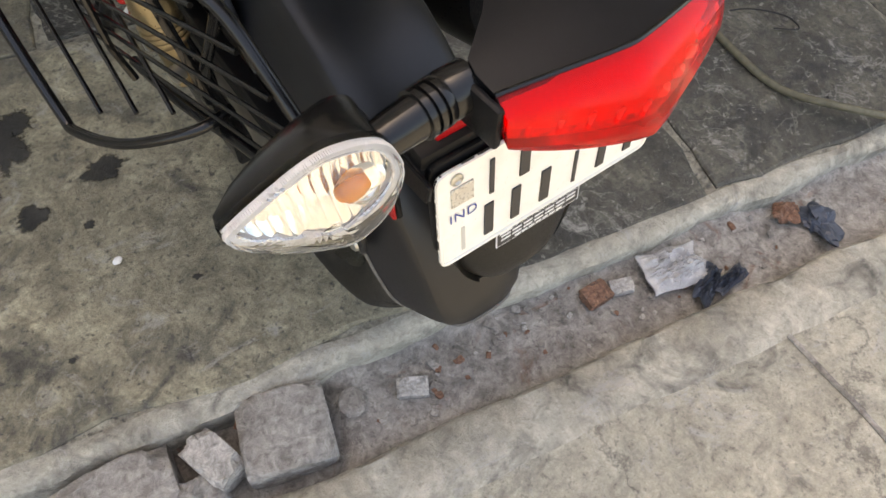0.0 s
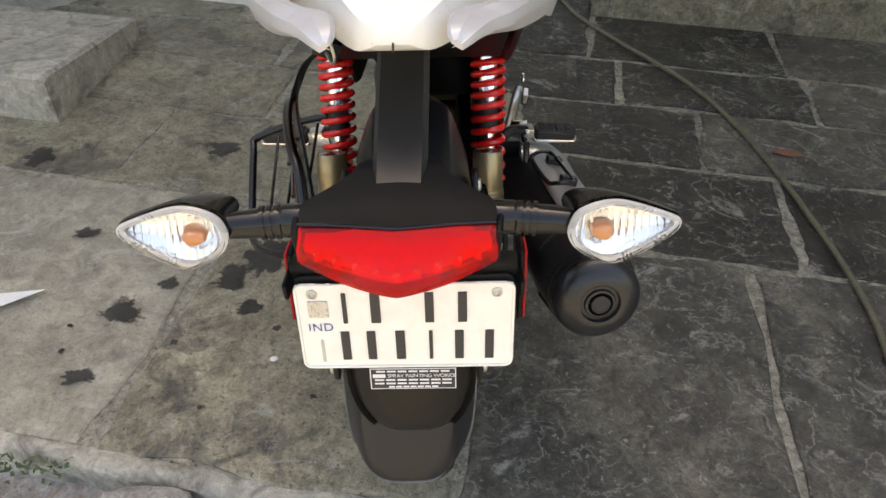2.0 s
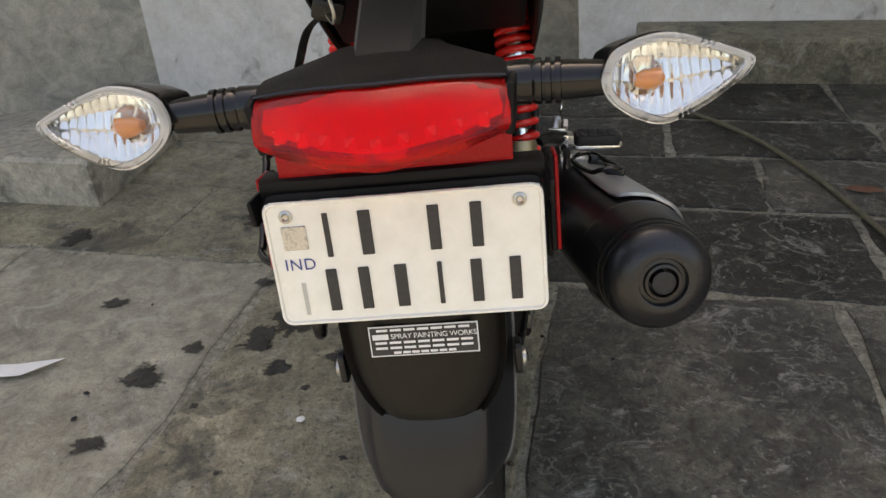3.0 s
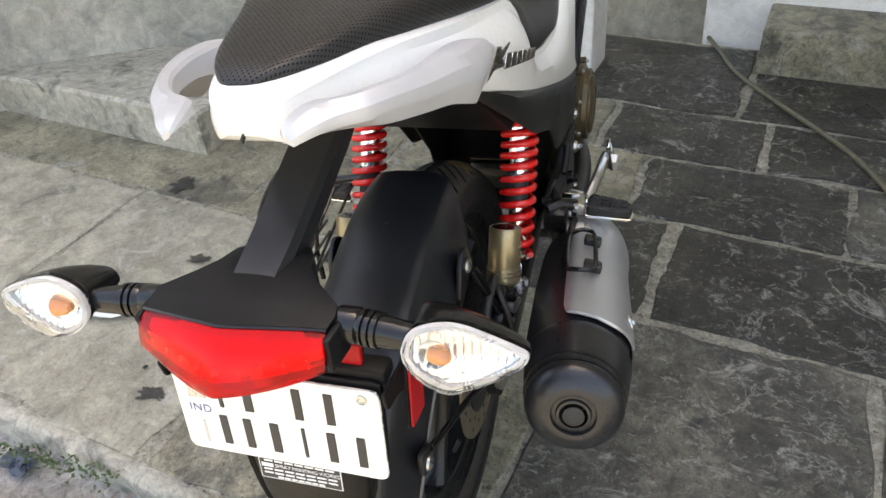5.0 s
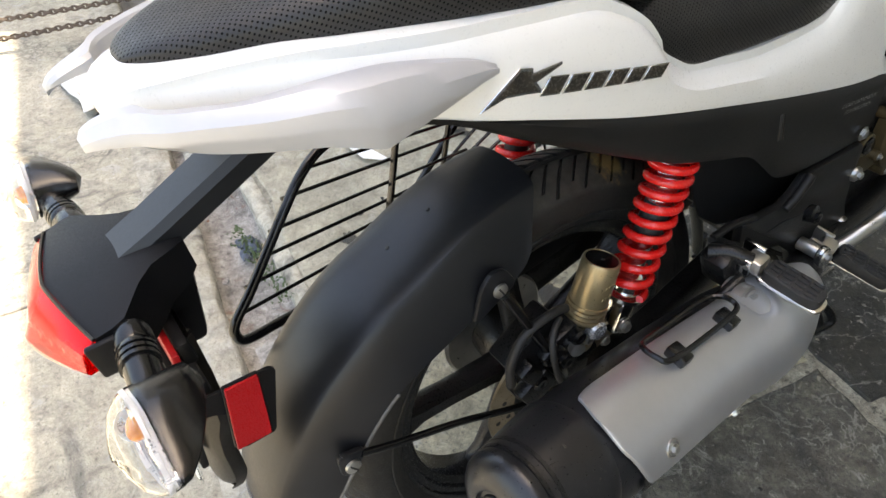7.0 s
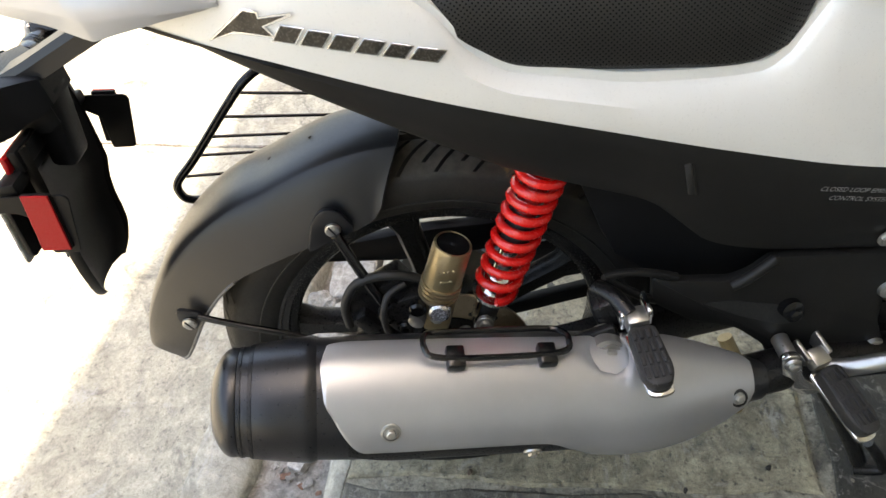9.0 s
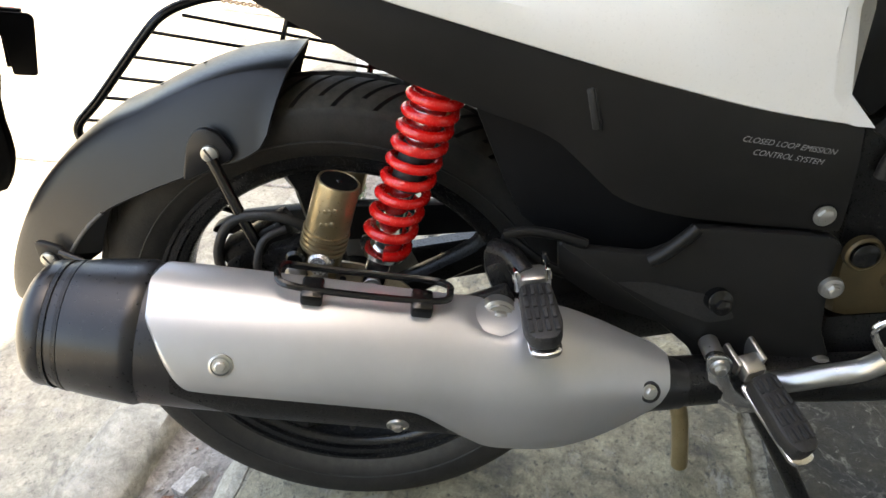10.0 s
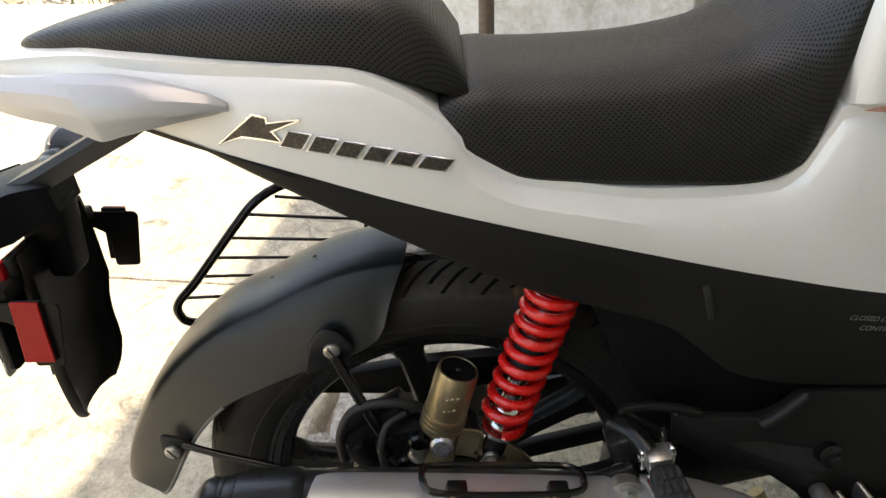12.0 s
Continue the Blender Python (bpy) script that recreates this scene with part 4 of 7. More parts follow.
def brakes_and_swingarm():
    # swingarm: box beams either side, joined ahead of the tyre
    arm = new("swingarm")
    arm.parent = bike
    for sx in (1, -1):
        rings = []
        for y, z, h, w, x in ((0.385, 0.303, 0.026, 0.013, 0.098), (0.43, 0.306, 0.03, 0.014, 0.098), (0.6, 0.325, 0.03, 0.016, 0.096), (0.8, 0.35, 0.034, 0.018, 0.09), (0.93, 0.36, 0.034, 0.018, 0.085)):
            c = Vector((XC + sx * x, y, z))
            rings.append([c + Vector((w * a, 0, h * b)) for a, b in ((1, 0.7), (0.7, 1), (-0.7, 1), (-1, 0.7), (-1, -0.7), (-0.7, -1), (0.7, -1), (1, -0.7))])
        v, f = loft(rings)
        link("beam", v, f, SATIN, arm)
    v, f = rod((XC - 0.09, 0.83, 0.352), (XC + 0.09, 0.83, 0.352), 0.022)
    link("cross_tube", v, f, SATIN, arm)
    v, f = lathe([(0, 0.022), (0.01, 0.024), (0.014, 0.016)], (XC + 0.1, 0.405, 0.303), (1, 0, 0), 18)
    link("chain_adjuster", v, f, STEEL, arm)
    # calliper and its hoses
    cal = new("brake_calliper")
    cal.parent = bike
    for s, c, r in (((0.034, 0.06, 0.085), (0.078, 0.378, 0.435), 22), ((0.05, 0.024, 0.075), (0.088, 0.352, 0.43), 28), ((0.03, 0.10, 0.03), (0.092, 0.39, 0.395), -20), ((0.02, 0.05, 0.04), (0.104, 0.35, 0.415), 25), ((0.018, 0.03, 0.06), (0.106, 0.385, 0.445), 30), ((0.04, 0.085, 0.095), (0.078, 0.375, 0.445), 25), ((0.03, 0.04, 0.045), (0.098, 0.40, 0.46), 10), ((0.03, 0.03, 0.05), (0.095, 0.345, 0.405), 35), ((0.02, 0.07, 0.02), (0.1, 0.385, 0.405), -30)):
        part("body", block(s, pose(*c, r, 0, 0), 0.006), SATIN, cal)
    for c in ((0.104, 0.37, 0.455), (0.106, 0.352, 0.425), (0.113, 0.41, 0.47), (0.112, 0.39, 0.44)):
        v, f = lathe([(0, 0.011), (0.008, 0.011), (0.011, 0.008), (0.011, 0.004), (0.007, 0.003)], c, (1, 0, 0), 18)
        link("piston_cap", v, f, GLOSS, cal)
    v, f = tube(smooth_path([(0.10, 0.318, 0.440), (0.10, 0.321, 0.475), (0.10, 0.339, 0.505), (0.10, 0.362, 0.515), (0.098, 0.3925, 0.511), (0.09, 0.417, 0.492), (0.08, 0.432, 0.46), (0.07, 0.44, 0.42)]), 0.0058)
    link("hose", v, f, RUBBER, cal)
    v, f = tube(smooth_path([(0.115, 0.385, 0.40), (0.124, 0.372, 0.43), (0.122, 0.368, 0.465), (0.11, 0.378, 0.49), (0.098, 0.40, 0.495)]), 0.0042)
    link("hose", v, f, RUBBER, cal)
    v, f = join(bolt((0.113, 0.43, 0.445), (1, 0, 0), 0.007, 0.006), bolt((0.113, 0.46, 0.415), (1, 0, 0), 0.006, 0.005))
    link("bolt", v, f, STEEL, cal)
    v, f = lathe([(0, 0.013), (0.014, 0.013), (0.017, 0.010), (0.017, 0.0001)], (0.112, 0.437, 0.463), (1, -0.1, 0.1), 22)
    link("clevis_bolt", v, f, BEZEL, cal, "round dull metal bolt head")


brakes_and_swingarm()


def chain_case():
    cs = new("chain_case")
    cs.parent = bike
    upper = [(0.237, 0.406), (0.245, 0.414), (0.287, 0.428), (0.40, 0.432), (0.62, 0.418), (0.88, 0.41), (0.88, 0.372), (0.62, 0.376), (0.45, 0.376), (0.362, 0.381), (0.297, 0.393), (0.245, 0.402)]
    part("upper_case", extruded(upper, 0.022, yz(XC - 0.083), 0.004), BLACK, cs, "black pressed-steel chain case")
    part("lower_case", extruded([(0.36, 0.222), (0.42, 0.212), (0.9, 0.275), (0.9, 0.298), (0.42, 0.236)], 0.02, yz(XC - 0.082), 0.003), BLACK, cs)


chain_case()


def hugger():
    """Mudguard over the rear of the tyre, with pressed ridge, bolts and wire stays."""
    g = new("mudguard")
    g.parent = bike
    ph = [87, 92, 101, 110, 117, 126, 139, 152.7, 160, 164, 166.5, 168.5, 169.5]
    ro = table(ph, [0.352, 0.354, 0.357, 0.3585, 0.361, 0.374, 0.390, 0.407, 0.416, 0.420, 0.422, 0.423, 0.423])
    # radius of the side's lower edge and half-width by angle
    ri = table(ph, [0.285, 0.272, 0.268, 0.274, 0.278, 0.290, 0.316, 0.333, 0.343, 0.351, 0.358, 0.369, 0.380])
    wd = table(ph, [0.078, 0.080, 0.083, 0.085, 0.086, 0.086, 0.085, 0.083, 0.081, 0.078, 0.075, 0.067, 0.054])
    rings = []
    for p in np.linspace(87, 169.5, 50):
        a = radians(p)
        R, ra, w = ro(p), ri(p), wd(p)
        crease = R - 0.0085
        half = [(0.0, R), (0.3, R - 0.0006), (0.52, R - 0.003), (0.645, R - 0.0070), (0.665, crease)]
        half += [(0.665 + 0.335 * q ** 0.8, crease + (ra - crease) * q) for q in (0.12, 0.3, 0.5, 0.72, 0.9, 1.0)]
        ring = []
        for x, r in [(-x, r) for x, r in half[::-1]] + half[1:]:
            aa = a + radians(2.0 + 7.0 * (R - r) / (R - ra)) * max(0.0, 1 - (p - 87) / 22.0)
            ring.append((XC + x * w, AXLE.y + r * math.cos(aa), AXLE.z + r * math.sin(aa)))
        inner = [(x * 0.965 + XC * 0.035, AXLE.y + (y - AXLE.y) * 0.992, AXLE.z + (z - AXLE.z) * 0.992) for x, y, z in ring[::-1]]
        rings.append(ring + inner)
    v, f = loft(rings)
    link("shell", v, f, DUSTY, g, "dusty matt black plastic mudguard shell", 24)
    edge = [Vector(r[0]) for r in rings[30:]] + [Vector(p) for p in rings[-1][1:20]] + [Vector(r[20]) for r in rings[:29:-1]]
    v, f = tube(edge, 0.0022, 8)
    link("rim", v, f, RIMEDGE, g, "scuffed grey rolled edge")
    for sx in (1, -1):
        for y, z, up in ((0.334, 0.580, 1), (0.114, 0.468, 1)):
            x = XC + sx * 0.086
            lug = rounded([(y - 0.040, z - 0.032), (y + 0.026, z - 0.008), (y + 0.013, z + 0.022), (y - 0.006, z + 0.029), (y - 0.022, z + 0.014)] if y > 0.2 else [(y - 0.012, z + 0.026), (y + 0.024, z + 0.010), (y + 0.002, z - 0.016), (y - 0.014, z - 0.012)], 0.012)
            part("lug", extruded(lug, 0.007, yz(x - (0.002 if sx > 0 else 0.005)), 0.002), DUSTY, g)
            v, f = lathe([(0, 0.0095), (0.003, 0.009), (0.0045, 0.006)], (x + sx * 0.006, y, z), (sx, 0, 0), 20)
            screw = link("screw", v, f, STEEL, g, "zinc slotted screw")
            # black bar on the head stands in for the shaded groove
            part("slot_shade", block((0.0012, 0.002, 0.015), pose(x + sx * 0.0106, y, z, 25, 0, 0), 0), RUBBER, screw)
    for sx in (1, -1):
        v, f = tube(smooth_path([(XC + sx * 0.097, 0.336, 0.575), (XC + sx * 0.106, 0.350, 0.532), (XC + sx * 0.116, 0.366, 0.484), (XC + sx * 0.122, 0.386, 0.430), (XC + sx * 0.115, 0.40, 0.39)]), 0.0062)
        link("stay", v, f, GLOSS, g)
        v, f = tube(smooth_path([(XC + sx * 0.09, 0.128, 0.475), (XC + sx * 0.094, 0.17, 0.455), (XC + sx * 0.1, 0.25, 0.42), (XC + sx * 0.105, 0.33, 0.375), (XC + sx * 0.105, 0.41, 0.34)]), 0.0045)
        link("stay", v, f, GLOSS, g)
    for y, z, x in ((0.261, 0.6285, -0.016), (0.318, 0.649, -0.014)):
        v, f = lathe([(0, 0.0025), (0.001, 0.002)], (x, y, z), (0, -0.3, 1), 10)
        link("rivet", v, f, RUBBER, g)


hugger()


def shock(x):
    s = new("shock_absorber")
    s.parent = bike
    bot, top = Vector((x, 0.494, 0.447)), Vector((x, 0.607, 0.70))
    ax = (top - bot).normalized()
    L = (top - bot).length
    side = Vector((1, 0, 0))
    other = ax.cross(side)
    # coil: tight above, open below
    pts, turns, steps = [], 15.0, 22
    total = int(turns * steps)
    for i in range(total + 1):
        t = i / total
        h = 0.025 + (L - 0.025) * (0.62 * t + 0.38 * (1 - (1 - t) ** 2.0)) if t < 1 else L
        a = 2 * math.pi * turns * t
        pts.append(bot + ax * h + (side * math.cos(a) + other * math.sin(a)) * 0.0235)
    v, f = tube(pts, 0.0053, 9)
    link("coil_spring", v, f, REDSPRING, s, "bright red coil spring")
    v, f = lathe([(0.018, 0.017), (0.05, 0.017), (0.055, 0.012), (0.12, 0.012), (0.122, 0.0155), (L, 0.0155)], bot, ax, 24)
    link("damper_rod", v, f, CHROME, s)
    v, f = lathe([(0.10, 0.0165), (0.145, 0.0165), (0.15, 0.0158)], bot, ax, 24)
    link("bump_stop", v, f, RUBBER, s)
    v, f = lathe([(0.012, 0.016), (0.016, 0.024), (0.023, 0.027), (0.026, 0.02)], bot, ax, 28)
    link("spring_seat", v, f, CHROME, s)
    clev = part("clevis", block((0.03, 0.026, 0.05), Matrix.Translation(bot - ax * 0.01) @ pose(0, 0, 0, -23, 0, 0), 0.006), CHROME, s)
    v, f = bolt(bot - ax * 0.02 + Vector((0.016 if x > 0 else -0.016, 0, 0)), (1 if x > 0 else -1, 0, 0), 0.008, 0.007)
    link("mount_bolt", v, f, STEEL, clev)
    # gas canister behind the spring
    cb, ct = Vector((x - 0.004, 0.4362, 0.4727)), Vector((x - 0.004, 0.4677, 0.5479))
    ca = (ct - cb).normalized()
    prof = [(-0.035, 0.012), (-0.03, 0.016), (-0.006, 0.0175), (-0.002, 0.0235)]
    for k in range(4):
        prof += [(0.001 + 0.006 * k, 0.0252), (0.0045 + 0.006 * k, 0.0252), (0.005 + 0.006 * k, 0.0232), (0.0064 + 0.006 * k, 0.0232)]
    prof += [(0.026, 0.0236), (0.078, 0.0230), (0.081, 0.0222), (0.0815, 0.0206), (0.0805, 0.020), (0.0805, 0.004)]
    v, f = lathe(prof, cb, ca, 32)
    can = link("gas_canister", v, f, GOLD, s, "gold anodised gas canister with a black cap")
    v, f = lathe([(0.0795, 0.0198), (0.0812, 0.0194), (0.0815, 0.004), (0.0828, 0.003), (0.083, 0.001)], cb, ca, 28)
    link("cap", v, f, GLOSS, can)
    for k in range(4):
        for d in (-0.006, 0.0, 0.006):
            if (k + int(d * 1000)) % 2 == 0:
                c = cb + ca * (0.04 + 0.008 * k) + Vector((0.0228 if x > 0 else -0.0228, d * 0.9, 0))
                part("embossed_dot", block((0.002, 0.005, 0.005), Matrix.Translation(c) @ pose(0, 0, 0, -27, 0, 0), 0.0008, 1), GOLD, can)
    v, f = lathe([(-0.012, 0.011), (0.012, 0.011), (0.014, 0.008)], cb - ca * 0.02, (1 if x > 0 else -1, 0, 0), 18)
    link("valve_knob", v, f, GOLD, s)
    v, f = lathe([(0, 0.010), (0.012, 0.010), (0.014, 0.007)], (x + (0.008 if x > 0 else -0.008), 0.408, 0.452), (1 if x > 0 else -1, -0.3, 0), 16)
    link("side_plug", v, f, STEEL, s)
    part("lower_body", block((0.028, 0.036, 0.06), pose(x - 0.004, 0.432, 0.446, -20, 0, 0), 0.009), GOLD, s)


shock(0.104)
shock(-0.136)


def exhaust():
    e = new("exhaust")
    e.parent = bike
    A, B = Vector((0.232, 0.20, 0.489)), Vector((0.175, 0.80, 0.318))
    D = (B - A).normalized()
    sd = D.cross(Vector((0, 0, 1))).normalized()
    up = sd.cross(D)

    def at(s, ang, r):
        c, q = A + D * s, radians(ang)
        return c + (sd * math.cos(q) + up * math.sin(q)) * r

    # muffler can, tapering to the pipe
    prof = [(0.016, 0.050), (0.017, 0.0575), (0.03, 0.0598), (0.06, 0.0632), (0.10, 0.0665), (0.14, 0.068), (0.3, 0.068), (0.42, 0.064), (0.5, 0.055), (0.56, 0.042), (0.6, 0.031), (0.63, 0.026)]
    v, f = lathe(prof, A, D, 48)
    link("muffler_body", v, f, MUFFLER, e, "matt black muffler can")
    # end cap: domed, with a recessed outlet in rings
    cap = [(0.018, 0.054), (0.016, 0.0578), (0.010, 0.0585), (0.005, 0.0572), (0.0, 0.0535), (-0.005, 0.0465), (-0.0095, 0.0375), (-0.0115, 0.0295), (-0.0105, 0.0265), (-0.006, 0.0250), (-0.0065, 0.0210), (-0.0095, 0.0195), (-0.010, 0.0165), (-0.003, 0.0155), (0.015, 0.0145)]
    v, f = lathe(cap, A, D, 48)
    capo = link("end_cap", v, f, MUFFLER, e, "domed satin black end cap")
    v, f = lathe([(-0.0115, 0.0125), (-0.012, 0.0105), (0.0, 0.010), (0.03, 0.0095)], A, D, 28)
    link("outlet", v, f, RUBBER, capo)
    for s0, r0 in ((0.017, 0.0575), (0.0285, 0.0595)):
        v, f = lathe([(s0, r0 - 0.001), (s0, r0 + 0.0016), (s0 + 0.004, r0 + 0.0022), (s0 + 0.004, r0 - 0.001)], A, D, 48, True)
        link("seam_ring", v, f, SATIN, e)
    # collar that widens under the shield's rear edge
    rows = []
    for s in np.linspace(0.033, 0.098, 10):
        rows.append([at(s, a, 0.0612 + 0.0085 * ((s - 0.033) / 0.065) ** 0.8 - (0.003 if s > 0.097 else 0)) for a in np.linspace(-150, 150, 41)])
    v, f = loft(rows, False, False)
    link("rear_sleeve", v, f, MUFFLER, e, "black sleeve behind the heat shield", 60)
    # black under-strip with its bolt
    rows = []
    for s in np.linspace(0.13, 0.44, 20):
        lo = -38 if s > 0.2 else -38 + 30 * (0.2 - s) / 0.07
        rows.append([at(s, a, 0.0715) for a in np.linspace(lo, 22, 8)])
    v, f = loft(rows, False, False)
    link("under_strip", v, f, SATIN, e)
    # silver heat shield: arc whose edges follow the outline, with a rolled rim
    top = table([0.102, 0.110, 0.14, 0.2, 0.39, 0.48, 0.56, 0.585, 0.598], [78, 100, 104, 104, 100, 98, 94, 91, 80])
    low = table([0.102, 0.1045, 0.113, 0.128, 0.139, 0.147, 0.19, 0.34, 0.40, 0.435, 0.475, 0.50, 0.575, 0.59, 0.598], [70, 50, 36, 14, 2, -2, -3, -3, -30, -52, -55, -42, 0, 12, 30])
    rad = table([0.1, 0.30, 0.38, 0.44, 0.48, 0.52, 0.56, 0.60], [0.0755, 0.0755, 0.076, 0.080, 0.078, 0.07, 0.058, 0.046])
    rows = []
    ss = list(np.linspace(0.102, 0.16, 18)) + list(np.linspace(0.17, 0.56, 34)) + list(np.linspace(0.567, 0.598, 9))
    for s in ss:
        t, b, r = top(s), low(s), rad(s)
        row = []
        for k in range(25):
            a = b + (t - b) * k / 24
            rim = 0.0022 if k in (0, 24) else 0.0
            dent = 0.0
            g = ((s - 0.416) / 0.026) ** 2 + ((a - 80) / 24.0) ** 2
            if g < 1:
                dent = 0.020 * (1 - g) ** 1.5
            row.append(at(s, a, r - rim - dent))
        rows.append(row)
    outer = rows
    inner = [[at(s, low(s) + (top(s) - low(s)) * k / 24, rad(s) - 0.004) for k in range(25)] for s in ss]
    rings = [o + i[::-1] for o, i in zip(outer, inner)]
    v, f = loft(rings)
    sh = link("heat_shield", v, f, SHIELD, e, "satin silver painted heat shield", 50)
    for s, a, r0 in ((0.173, 21, 0.0755), (0.335, -24, 0.0715), (0.574, 28, 0.054)):
        c = at(s, a, r0)
        ax = (at(s, a, 1.0) - at(s, a, 0.0)).normalized()
        v, f = lathe([(-0.002, 0.011), (0.0015, 0.0105), (0.002, 0.0085), (-0.001, 0.0075)], c, ax, 24)
        cup = link("screw_cup", v, f, RUBBER if s > 0.5 else STEEL, e)
        v, f = bolt(c, ax, 0.0055, 0.005)
        link("bolt", v, f, STEEL, cup)
    # wire guard on two clips
    gp = [at(s, a, r) for s, a, r in ((0.222, 76, 0.087), (0.209, 84, 0.088), (0.212, 96, 0.087), (0.228, 101, 0.084), (0.29, 103, 0.083), (0.35, 102, 0.084), (0.366, 95, 0.086), (0.368, 86, 0.088), (0.358, 77, 0.087), (0.29, 75, 0.086))]
    v, f = tube(smooth_path(gp, 6, True), 0.0035, 8, True)
    gd = link("wire_guard", v, f, GLOSS, e, "gloss black wire guard on clips")
    for s in (0.242, 0.342):
        a0 = 77
        nrm = (at(s, a0, 1) - at(s, a0, 0)).normalized()
        tng = nrm.cross(D)
        M = Matrix((tng, D, nrm)).transposed().to_4x4()
        M.translation = at(s, a0, 0.081)
        part("clip", block((0.026, 0.020, 0.014), M, 0.003), GLOSS, gd)
    # header pipe forward under the engine
    v, f = tube(smooth_path([A + D * 0.6, (0.160, 0.83, 0.308), (0.142, 0.89, 0.294), (0.138, 0.98, 0.282), (0.13, 1.12, 0.278), (0.08, 1.3, 0.28)]), 0.027, 20)
    link("header_pipe", v, f, SATIN, e, "black header pipe")
    part("hanger", block((0.012, 0.05, 0.05), pose(0.178, 0.615, 0.43, 20, 0, -6), 0.004), SATIN, e)


exhaust()


def tail_light():
    t = new("tail_light")
    t.parent = bike
    xs = np.linspace(-1, 1, 41)
    # housing: top deck from the lens edge forward to the stem
    rows = []
    for y, w, z, h in ((-0.010, 0.078, 0.7925, 0.03), (0.004, 0.080, 0.795, 0.04), (0.014, 0.078, 0.7965, 0.045), (0.034, 0.054, 0.7995, 0.05), (0.048, 0.042, 0.800, 0.045), (0.066, 0.036, 0.799, 0.04), (0.078, 0.028, 0.796, 0.03)):
        ring = []
        for u in xs:
            yy = y - (0.014 * (1 - abs(u) ** 1.15) if y < 0.0 else 0.0)
            ring.append((u * w, yy, z + (0.0065 if y < 0.02 else 0.003) * (1 - u * u)))
        for u in xs[::-1]:
            yy = y - (0.014 * (1 - abs(u) ** 1.15) if y < 0.0 else 0.0)
            ring.append((u * w * 0.94, yy, z - h))
        rows.append(ring)
    v, f = loft(rows)
    link("housing", v, f, BLACK, t, "matt black plastic lamp housing", 35)
    # lens: smooth upper facet, crease, lower facet with the cells, pointed to the rear at the middle
    def line(wid, y0, yc, z0, zc, power=1.3, pz=2.2):
        return [(u * wid, y0 + (yc - y0) * (1 - abs(u) ** power), z0 + (zc - z0) * (1 - abs(u) ** pz)) for u in xs]
    rings = [line(0.0775, -0.011, -0.0255, 0.7915, 0.7980), line(0.0785, -0.0165, -0.035, 0.7895, 0.793), line(0.0785, -0.0225, -0.0435, 0.7855, 0.7862),
             line(0.080, -0.0250, -0.049, 0.777, 0.7755), line(0.0798, -0.0275, -0.0575, 0.7695, 0.765, 1.3, 2.6), line(0.0775, -0.0260, -0.059, 0.7645, 0.7580, 1.3, 3), line(0.072, -0.0145, -0.049, 0.760, 0.753, 1.3, 3), line(0.064, 0.002, -0.024, 0.758, 0.749, 1.3, 3)]
    back = [line(0.062, 0.005, -0.018, 0.7595, 0.7505, 1.3, 3), line(0.070, -0.0115, -0.044, 0.7645, 0.7585, 1.3, 3), line(0.0765, -0.022, -0.051, 0.7705, 0.7665, 1.3, 2.6), line(0.077, -0.021, -0.045, 0.777, 0.7755), line(0.0755, -0.0165, -0.0365, 0.7845, 0.785), line(0.0755, -0.0125, -0.030, 0.7875, 0.791), line(0.0745, -0.007, -0.0215, 0.7895, 0.796)]
    v, f = loft(rings + back, False, False, True)
    n = len(xs)
    m = len(rings + back)
    f += [tuple(i * n for i in range(m)), tuple(i * n + n - 1 for i in range(m))[::-1]]
    lens = link("lens", v, f, REDLENS, t, "glossy red tail lamp lens", 27)
    lens.visible_shadow = False
    lining = [line(0.0725, -0.003, -0.0175, 0.7885, 0.794), line(0.0735, -0.0085, -0.026, 0.786, 0.789), line(0.0735, -0.0125, -0.0325, 0.7825, 0.783), line(0.075, -0.0165, -0.0405, 0.777, 0.7755),
              line(0.0745, -0.0175, -0.0465, 0.7715, 0.7675, 1.3, 2.6), line(0.068, -0.0075, -0.040, 0.7655, 0.7595, 1.3, 3), line(0.060, 0.008, -0.014, 0.7605, 0.7515, 1.3, 3)]
    v, f = loft(lining, False, False)
    f += [tuple(i * n for i in range(len(lining))), tuple(i * n + n - 1 for i in range(len(lining)))[::-1]]
    link("lamp_lining", v, f, REDBOWL, t, "red lining behind the lens", 27)
    for i in range(9):
        u = -0.84 + 0.21 * i
        yc = -0.0182 + (-0.0468 + 0.0182) * (1 - abs(u) ** 1.3)
        part("light_cell", block((0.0072, 0.003, 0.0105), pose(u * 0.075, yc, 0.7722 - 0.003 * (1 - abs(u)), 0, 0, -18 if u > 0 else 18), 0.001, 1), LED, t)
    for sx in (1, -1):
        part("end_cheek", block((0.006, 0.03, 0.034), pose(sx * 0.0812, -0.005, 0.7745, 0, sx * 4, -sx * 6), 0.0025), BLACK, t)
    # seam between deck and lens
    v, f = tube([(x, y + 0.001, z + 0.0015) for x, y, z in line(0.0785, -0.0115, -0.0265, 0.7915, 0.798)], 0.0016, 6)
    link("seam", v, f, GLOSS, t)
    # stem up to the tail
    rows = []
    for y, z, w, h in ((0.042, 0.786, 0.0225, 0.016), (0.075, 0.797, 0.0235, 0.015), (0.18, 0.834, 0.0245, 0.015), (0.25, 0.866, 0.025, 0.016), (0.30, 0.885, 0.03, 0.02)):
        rows.append([(x * w, y - 0.012 * zz, z + zz * h) for x, zz in ((-1, -0.3), (-1, 0.6), (-0.82, 1), (0.82, 1), (1, 0.6), (1, -0.3))])
    v, f = loft(rows)
